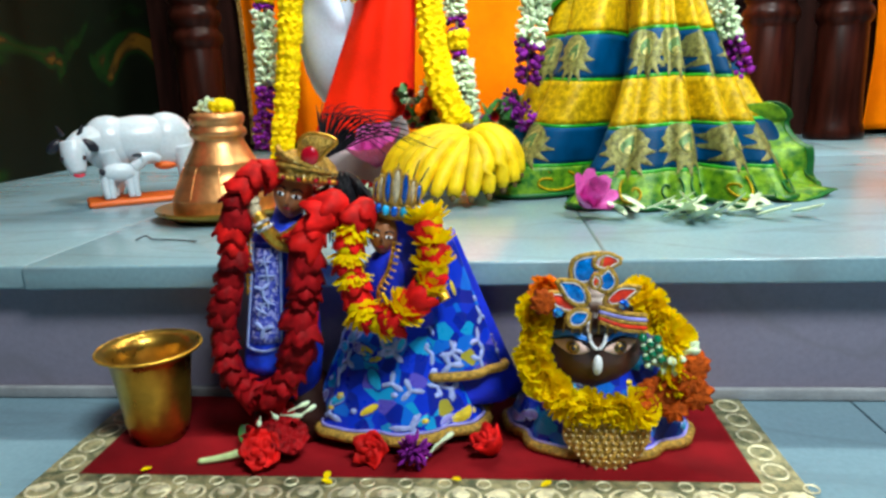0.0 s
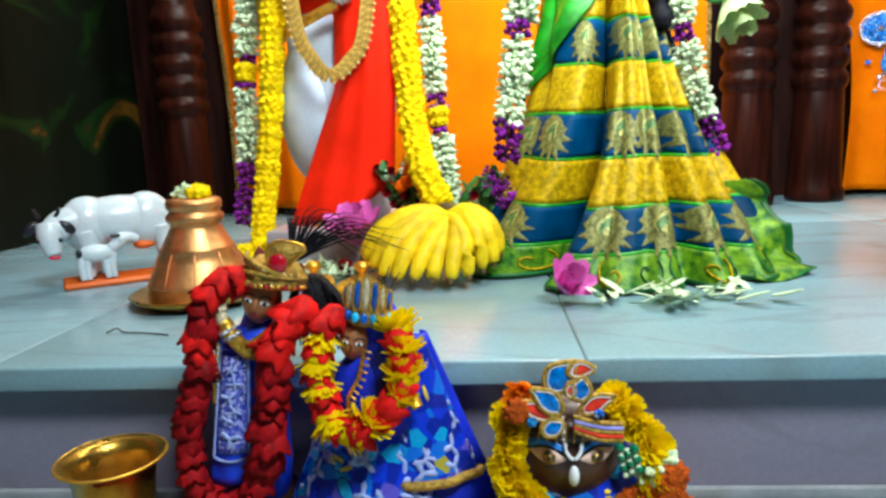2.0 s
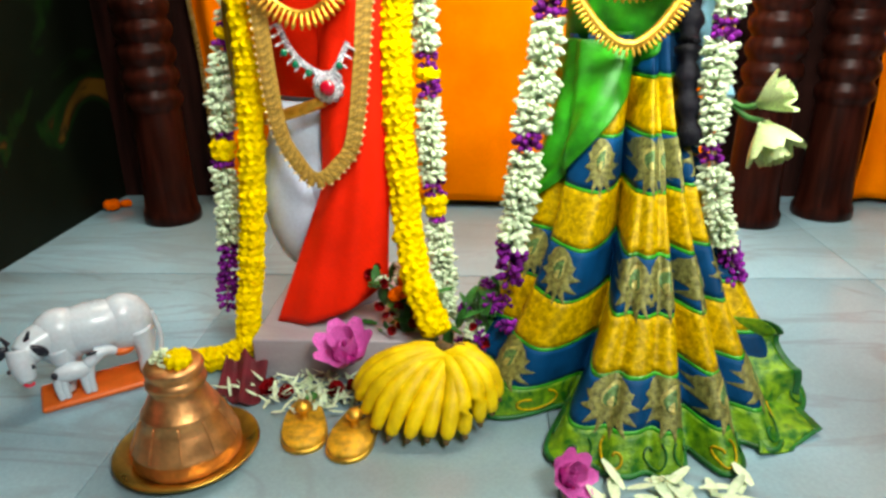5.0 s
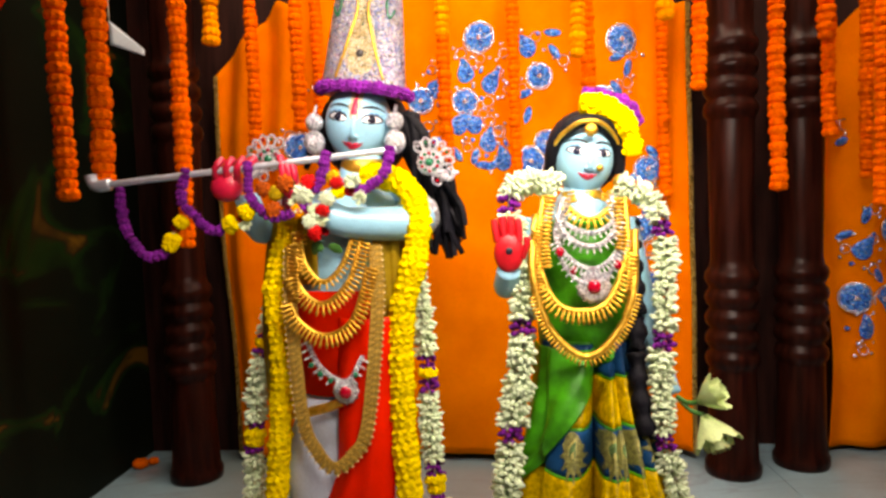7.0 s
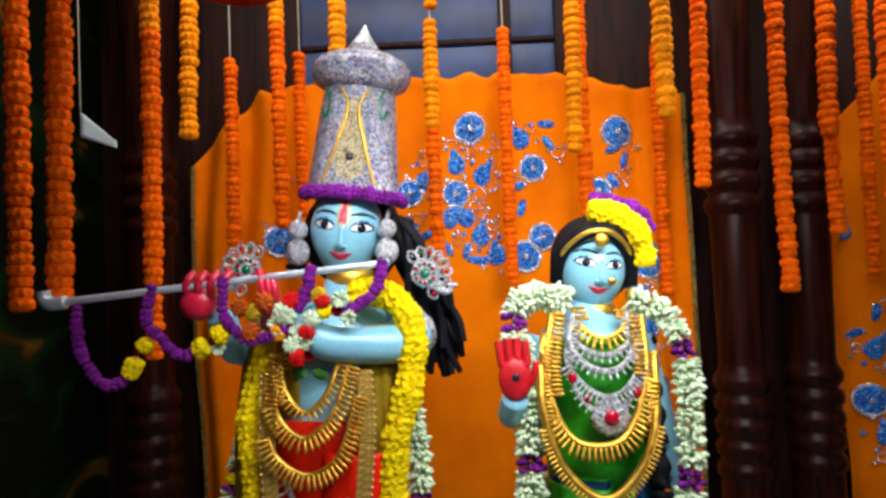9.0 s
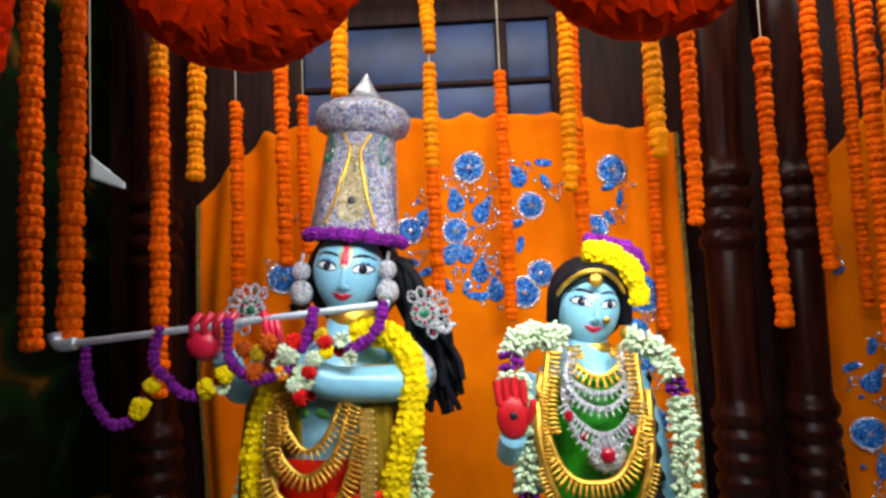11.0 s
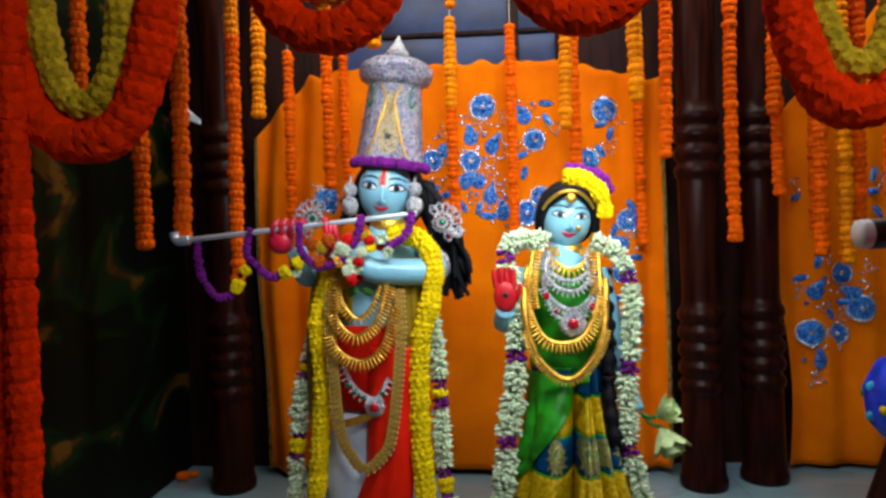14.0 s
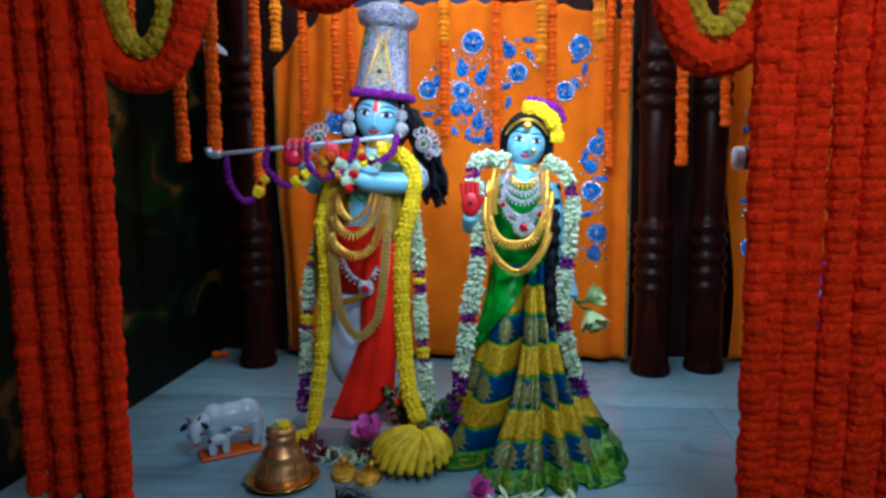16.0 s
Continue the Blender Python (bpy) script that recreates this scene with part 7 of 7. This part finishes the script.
# second doll in the wide blue skirt
skirt_b = dress(0.068, 0.868, 0.205, MZ + 0.012, 0.036, 0.108, 7, 0.66, 1.1)
dressed("doll_skirt", "flared royal blue doll skirt with bright applique and a gold hem", skirt_b, "dress", 60, 3)
veil = dress(0.118, 0.872, 0.258, 0.098, 0.020, 0.074, 5, 0.55, 1.0)
dv = dressed("doll_veil", "royal blue doll veil with bright applique and gold trim", veil, "veil", 30, 9, False)
part("hem", G(tube([veil(-0.1 + 1.7 * i / 24, 0.03, 0.003) for i in range(25)], 0.0055, 8, 0.006), GOLD_DULL), dv, "gold lace hem")
back = dress(0.118, 0.884, 0.262, 0.062, 0.022, 0.098, 4, 0.45, 1.0)
solo("veil_lining", G(sheet(lambda u, v: back(0.3 + 2.2 * u, v), 30, 14, 0.002), BLUE_PLAIN), "plain royal blue lining behind the doll's veil", "veil")
g = Geo()
g.add(lathe([(0.03, 0.0), (0.03, 0.18)], 16), WOOD_FRAME, at(0.068, 0.88, MZ + 0.001))
g.add(torso([(0.16, 0.034, 0.026, -0.010, 0.856), (0.21, 0.036, 0.028, -0.006, 0.852), (0.235, 0.032, 0.024, -0.004, 0.852), (0.250, 0.014, 0.014, -0.006, 0.85)], 0.078), BLUE_PLAIN)
doll_head(g, (0.066, 0.842, 0.266), 0.0175, 10, COPPER_SKIN)
g.add(torso([(0.165, 0.018, 0.020, 0.014, 0.842), (0.21, 0.020, 0.022, 0.010, 0.846), (0.25, 0.024, 0.024, 0.006, 0.852), (0.285, 0.024, 0.024, 0.002, 0.858), (0.305, 0.014, 0.014, 0.0, 0.860)], 0.090), BLUE_PLAIN)
g.add(tube([(0.105, 0.85, 0.225), (0.122, 0.835, 0.212), (0.132, 0.825, 0.195)], 0.007, 8), GOLD)
solo("doll", g, "small doll in a blue veil and skirt", "doll")
dc = thing("tiara", "tall spiky gold crown with blue stones on the veiled doll", "crown", at=(0.080, 0.845, 0.29))
DM = at(0.080, 0.848, 0.284) @ Matrix.Rotation(radians(8), 4, "Y")
part("band", G(lathe([(0.021, 0), (0.026, 0.004), (0.027, 0.016), (0.023, 0.022)], 20), GOLD_DULL, DM), dc)
for k in range(7):
    a = -1.05 + 0.35 * k
    tall = 0.019 - 0.008 * abs(a)
    spot = [(0.55 * p, q) for p, q in leaf_outline(tall, 0)]
    put = lambda p, q, h, a=a, tall=tall: tuple(DM @ Vector((0.026 * math.sin(a) + p, -0.026 * math.cos(a) - h, 0.022 + 0.8 * tall + q)))
    point = part("point", G(blob(spot, put, 0.003), CREAM_PAINT if k % 2 else BLUE_GEM), dc)
    part("point_edge", G(tube([put(p * 1.1, q * 1.1, 0.002) for p, q in spot + spot[:1]], 0.0014, 5), GOLD_DULL), point)
    part("blue_stone", G(ball(0.0042, 0.003, 0.006, 8, 6), BLUE_GEM if k % 2 else SKY_PATCH, DM @ at(0.028 * math.sin(a), -0.028 * math.cos(a), 0.011)), dc)
for k in range(1, 9, 2):
    part("spike", G(tube([DM @ Vector((-0.004 + 0.003 * k, -0.01, 0.030)), DM @ Vector((-0.008 + 0.0055 * k, -0.008, 0.054 + 0.006 * (k % 3)))], lambda f: 0.0016 * (1 - 0.7 * f), 5), BLACK_PAINT if k % 2 else GOLD), dc)
RED_YELLOW = [ROSE_CUPS, MUMS]
garland("rose_garland", "garland of red roses and yellow chrysanthemums on the veiled doll", [(0.048, 0.832, 0.296), (0.036, 0.82, 0.278), (0.031, 0.812, 0.255), (0.036, 0.805, 0.225), (0.046, 0.798, 0.196), (0.072, 0.792, 0.183), (0.099, 0.797, 0.199), (0.119, 0.805, 0.220), (0.122, 0.812, 0.252), (0.115, 0.825, 0.284)],
        lambda f: RED_YELLOW[int(f * 19) % 2], 0.0122, 0.98, group="doll garlands", loose=0.25)
necklace("bead_necklace", "gold bead necklace on the veiled doll", [(0.080, 0.822, 0.262), (0.074, 0.812, 0.235), (0.062, 0.808, 0.212), (0.066, 0.800, 0.192)], 0.0042, 0.007, GOLD, 0.0022)

# dark-faced idol with a yellow garland
idol_dress = dress(0.304, 0.87, 0.15, MZ + 0.002, 0.05, 0.102, 7, 0.80, 0.9)
dressed("idol_dress", "blue idol dress with bright applique and a wide gold hem", idol_dress, "dress", 40, 15)
g = Geo()
IH = (0.293, 0.86, 0.136)
g.add(ball(0.060, 0.056, 0.066, 28, 20), DARK_SKIN, at(*IH))


def on_idol(a, b, lift):
    k = max(0.02, 1 - (a / 0.060) ** 2 - (b / 0.066) ** 2)
    return IH[0] + a, IH[1] - (0.056 + lift) * math.sqrt(k) - lift * 0.3, IH[2] + b


def almond(cx, cz, w, h, s):
    """An eye's outline, its outer corner raised."""
    return [(cx + w * math.cos(t), cz + h * math.sin(t) * (1 - 0.55 * abs(math.cos(t)) ** 1.5) + 0.10 * s * w * math.cos(t)) for t in [6.283 * i / 24 for i in range(24)]]


for s in (-1, 1):
    g.add(blob(almond(s * 0.0255, 0.0115, 0.0205, 0.0105, s), lambda a, b, h: on_idol(a, b, h - 0.0006), 0.0008), BLACK_PAINT)
    g.add(blob(almond(s * 0.0255, 0.0110, 0.0185, 0.0085, s), on_idol, 0.0015), PINK_WHITE)
    for r, mt, up in ((0.0072, BRASS, 0.002), (0.0056, BLACK_PAINT, 0.003), (0.0042, BRASS, 0.004), (0.0024, BLACK_PAINT, 0.005)):
        g.add(blob([(s * 0.0250 + r * math.cos(t), 0.0110 + r * math.sin(t)) for t in [6.283 * i / 16 for i in range(16)]], lambda a, b, h, up=up: on_idol(a, b, h + up), 0.0008), mt)
    brow = [(s * (0.006 + 0.040 * i / 9), 0.0185 + 0.010 * math.sin(math.pi * (i + 0.8) / 11)) for i in range(10)]
    g.add(blob(brow + [(a, b - 0.0065 + 0.003 * i / 9) for i, (a, b) in enumerate(reversed(brow))], lambda a, b, h: on_idol(a, b, h + 0.001), 0.0015), BLUE_BROW)
for s in (-1, 1):
    g.add(tube([on_idol(s * a, b, 0.004) for a, b in ((0.0085, 0.050), (0.0090, 0.035), (0.0080, 0.022), (0.004, 0.014), (0.0, 0.012))], 0.0021, 6), EYE_WHITE)
g.add(blob([(p, q - 0.006) for p, q in leaf_outline(0.012, 0)], lambda a, b, h: on_idol(a, b, h + 0.004), 0.003), EYE_WHITE)
solo("idol", g, "dark brown idol head with large painted eyes", "idol")

cap = thing("tiara", "flat jewelled tiara of blue and red paisleys edged in gold thread", "crown", at=(0.293, 0.83, 0.19))


def jewel(x, z, outline, mt, lift=0.0):
    """A foil shape inside a thick gold-thread edge."""
    def put(a, c, h):
        return x + a, 0.804 - lift - h + 0.12 * (z + c - 0.19), z + c
    edge = part("setting", G(tube([put(a, c, 0.001) for a, c in outline + outline[:1]], 0.0026, 6, 0.004), GOLD_DULL), cap, "gold thread edge")
    part("gem", G(blob([(0.95 * a, 0.95 * c) for a, c in outline], put, 0.002), mt), edge)
    part("inner_edge", G(tube([put(0.78 * a, 0.78 * c, 0.003) for a, c in outline + outline[:1]], 0.0006, 5, 0.004), EYE_WHITE), edge)


def drop(w, h, turn, bend=0.0):
    """A drop with its point upwards before it is turned."""
    out = []
    for i in range(24):
        t = 2 * math.pi * i / 24
        b = -h * math.cos(t)
        a = w * math.sin(t) * (1 - 0.75 * max(0, b / h) ** 1.2) + bend * (max(0, b) / h) ** 2
        out.append((a * math.cos(turn) - b * math.sin(turn), a * math.sin(turn) + b * math.cos(turn)))
    return out


for x, z, outline, mt, lift in ((0.281, 0.236, drop(0.015, 0.021, -0.55, 0.008), BLUE_FOIL, 0.002), (0.302, 0.242, drop(0.008, 0.015, -1.35, 0.004), RED_FOIL, 0.003), (0.301, 0.223, drop(0.0105, 0.013, -0.2), BLUE_FOIL, 0.004),
                                (0.267, 0.212, drop(0.0105, 0.020, 0.75, -0.006), BLUE_FOIL, 0.003), (0.254, 0.201, drop(0.008, 0.021, 1.05, -0.004), RED_FOIL, 0.001), (0.317, 0.207, drop(0.008, 0.020, -1.05, 0.004), RED_FOIL, 0.001),
                                (0.273, 0.184, drop(0.009, 0.013, -1.1), BLUE_FOIL, 0.004), (0.290, 0.222, drop(0.005, 0.008, 0.1), RED_FOIL, 0.005)):
    jewel(x, z, outline, mt, lift)
for x, z in ((0.251, 0.190), (0.318, 0.198)):
    part("rosette", G(blob(disc_outline(0.0055, 7), lambda a, c, h, x=x, z=z: (x + a, 0.797 - h, z + c), 0.002), BLUE_SEQUIN), cap)
part("cap", G(lathe([(0.055, 0.0), (0.057, 0.008), (0.050, 0.022), (0.03, 0.034), (0.008, 0.038)], 28, 0.04, 9), DARK_SKIN, at(0.293, 0.862, 0.160)), cap, "dark cap")
for k in range(9):
    part("veil_thread", G(tube([(0.258 + 0.009 * k, 0.812 - 0.007 * math.sin(math.pi * k / 8), 0.163), (0.260 + 0.0085 * k, 0.808 - 0.006 * math.sin(math.pi * k / 8), 0.183)], 0.0010, 5), GOLD_DULL), cap)
for k, mt in enumerate((GOLD_DULL, LILAC_PATCH, GOLD_DULL, RED_FOIL, GOLD_DULL)):
    dz = 0.0045 * k
    part("band", G(tube([(0.293, 0.798, 0.1945 - 0.8 * dz), (0.318, 0.800, 0.1875 - dz), (0.344, 0.812, 0.1805 - dz)], 0.0025, 8), mt), cap)
garland("yellow_garland", "thick ring garland of yellow chrysanthemums round the idol", [(0.246, 0.842, 0.205), (0.232, 0.832, 0.190), (0.224, 0.822, 0.160), (0.228, 0.81, 0.128), (0.246, 0.80, 0.100), (0.276, 0.792, 0.088), (0.308, 0.79, 0.085), (0.340, 0.796, 0.083)],
        bands((0.10, SMALL_MUMS), (1, MUMS)), 0.0155, 0.98, jitter=0.12, facing=(0, -1, 0.25), loose=0.7, group="idol garlands")
garland("yellow_garland", "end of the yellow garland with white and orange bands", [(0.348, 0.802, 0.088), (0.366, 0.808, 0.105), (0.378, 0.815, 0.130), (0.372, 0.825, 0.155), (0.356, 0.835, 0.180), (0.338, 0.842, 0.200)],
        bands((0.12, RUST_PUFFS), (0.34, MUMS), (0.44, RUST_PUFFS), (0.54, WHITE_BUDS), (1, MUMS)), 0.0150, 0.92, jitter=0.12, facing=(0.1, -1, 0.3), loose=0.7, group="idol garlands")
rust = thing("orange_cluster", "rust orange marigold tuft at the side of the yellow garland", "flowers", at=(0.385, 0.81, 0.11))
for dx, dz, s in ((0.0, 0.0, 1.1), (0.010, -0.018, 1.0), (0.008, 0.014, 0.9), (-0.012, -0.034, 0.9), (-0.15, 0.085, 0.8)):
    piece("flower", rng.choice(RUST_PUFFS), rust, aim((0.386 + dx, 0.802, 0.115 + dz), (rng.uniform(-0.4, 0.4), -1, 0.2), rng.uniform(0, 6), s * 0.8))
bib = thing("beaded_bib", "round gold beaded bib hanging in front of the idol", "bib", at=(0.302, 0.78, 0.05))


def on_bib(a, b, h):
    return 0.302 + a, 0.776 - h + 0.22 * (b + 0.03) + 2.0 * a * a, 0.055 + b


def bib_half(b):
    """Half the bib's width at the height b: broad above, drawn to a round point below."""
    return 0.044 * max(0.0, 1 - (max(0.0, -b) / 0.037) ** 1.7) if b < 0.025 else 0.044 * (1 - (b - 0.025) / 0.03)


edge_b = [-0.036 + 0.072 * i / 14 for i in range(15)]
part("cloth", G(blob([(bib_half(b) + 0.002, b) for b in edge_b] + [(-bib_half(b) - 0.002, b) for b in reversed(edge_b)], on_bib, 0.004, 4), GOLD_DULL), bib)
bead = G(ball(0.0019, n=8, m=6), PALE_BEAD).mesh("bead")
for j in range(11):
    b = -0.034 + 0.0064 * j
    half = bib_half(b)
    n = max(2, int(half / 0.0036))
    for k in range(n):
        a = -half + 2 * half * (k + 0.5 * (j % 2) * 0.9) / max(1, n - 0.5)
        piece("bead", bead, bib, at(*on_bib(a, b, 0.007)))
for k in range(16):
    s = tagged(new("pearl", PEARLS[k % 2]), "pearl and green bead string beside the idol's face", "bead", "bead string")
    s.location = (0.340 + 0.007 * (k % 3) + 0.0012 * (k // 3), 0.806 - 0.002 * (k % 3), 0.158 - 0.0055 * (k // 3) - 0.003 * (k % 2))

aster = thing("aster", "purple aster head with white petals on the mat", "flower", "flowers on the mat", at=(0.098, 0.772, MZ + 0.014))
piece("bloom", ASTER, aster, aim((0.098, 0.772, MZ + 0.020), (0.0, -0.9, 0.45), 0, 1.0))
for k in range(3):
    piece("white_petal", PALE_BUD, aster, aim((0.112 + 0.006 * k, 0.776, MZ + 0.010 + 0.006 * k), (0.8, -0.4, 0.5 - 0.4 * k), 0, 0.9))
for x, y, z, me, s, d, label in ((0.049, 0.785, 0.016, ROSE_CUPS[0], 1.05, (0.0, -0.9, 0.35), "bright red rose head on the mat"), (0.178, 0.798, 0.016, ROSE_CUPS[1], 0.95, (-0.5, -0.2, 0.8), "bright red rose head lying on its side on the mat"),
                                 (-0.070, 0.775, 0.018, ROSE_CUPS[2], 1.15, (0.2, -0.8, 0.5), "red rose with a pale green stem on the mat"), (-0.044, 0.79, 0.022, DARK_CUPS[1], 1.1, (0.3, -0.6, 0.7), "dark red rose lying on the mat"),
                                 (-0.060, 0.81, 0.030, DARK_CUPS[0], 1.2, (0.0, -0.6, 0.7), "dark red rose lying on the mat"), (-0.085, 0.80, 0.014, DARK_CUPS[2], 0.9, (-0.5, -0.6, 0.4), "dark red rose lying on the mat")):
    r = tagged(new("rose", me), label, "flower", "flowers on the mat")
    r.matrix_world = aim((x, y, MZ + z), d, 0, s)
solo("twig", G(tube([(-0.142, 0.772, MZ + 0.004), (-0.12, 0.776, MZ + 0.006), (-0.095, 0.778, MZ + 0.012), (-0.08, 0.778, MZ + 0.016)], lambda f: 0.0032 + 0.002 * f, 8), LOTUS_GREEN), "pale green rose stem lying on the mat", "stem")
solo("leaf", G(petal(0.040, 0.020, 0.25, 6), GREEN_LEAF, at(-0.088, 0.788, MZ + 0.012) @ Matrix.Rotation(0.5, 4, "Z")), "dark green rose leaf lying on the mat", "leaf")
for k, (x, y) in enumerate(((0.008, 0.742), (0.016, 0.735), (-0.19, 0.76), (0.14, 0.748), (0.23, 0.735))):
    c = tagged(new("petal", YELLOW_PETAL), "single yellow petal fallen on the mat", "petal", "fallen yellow petals")
    c.matrix_world = at(x, y, MZ + 0.003) @ Matrix.Rotation(1.3 * k, 4, "Z")
solo("wire", G(tube([(-0.345, 1.063, P + 0.002), (-0.332, 1.070, P + 0.007), (-0.318, 1.062, P + 0.003), (-0.285, 1.057, P + 0.003), (-0.245, 1.048, P + 0.002)], 0.0013, 6), BLACK_PLASTIC), "thin black wire lying on the marble platform", "wire")
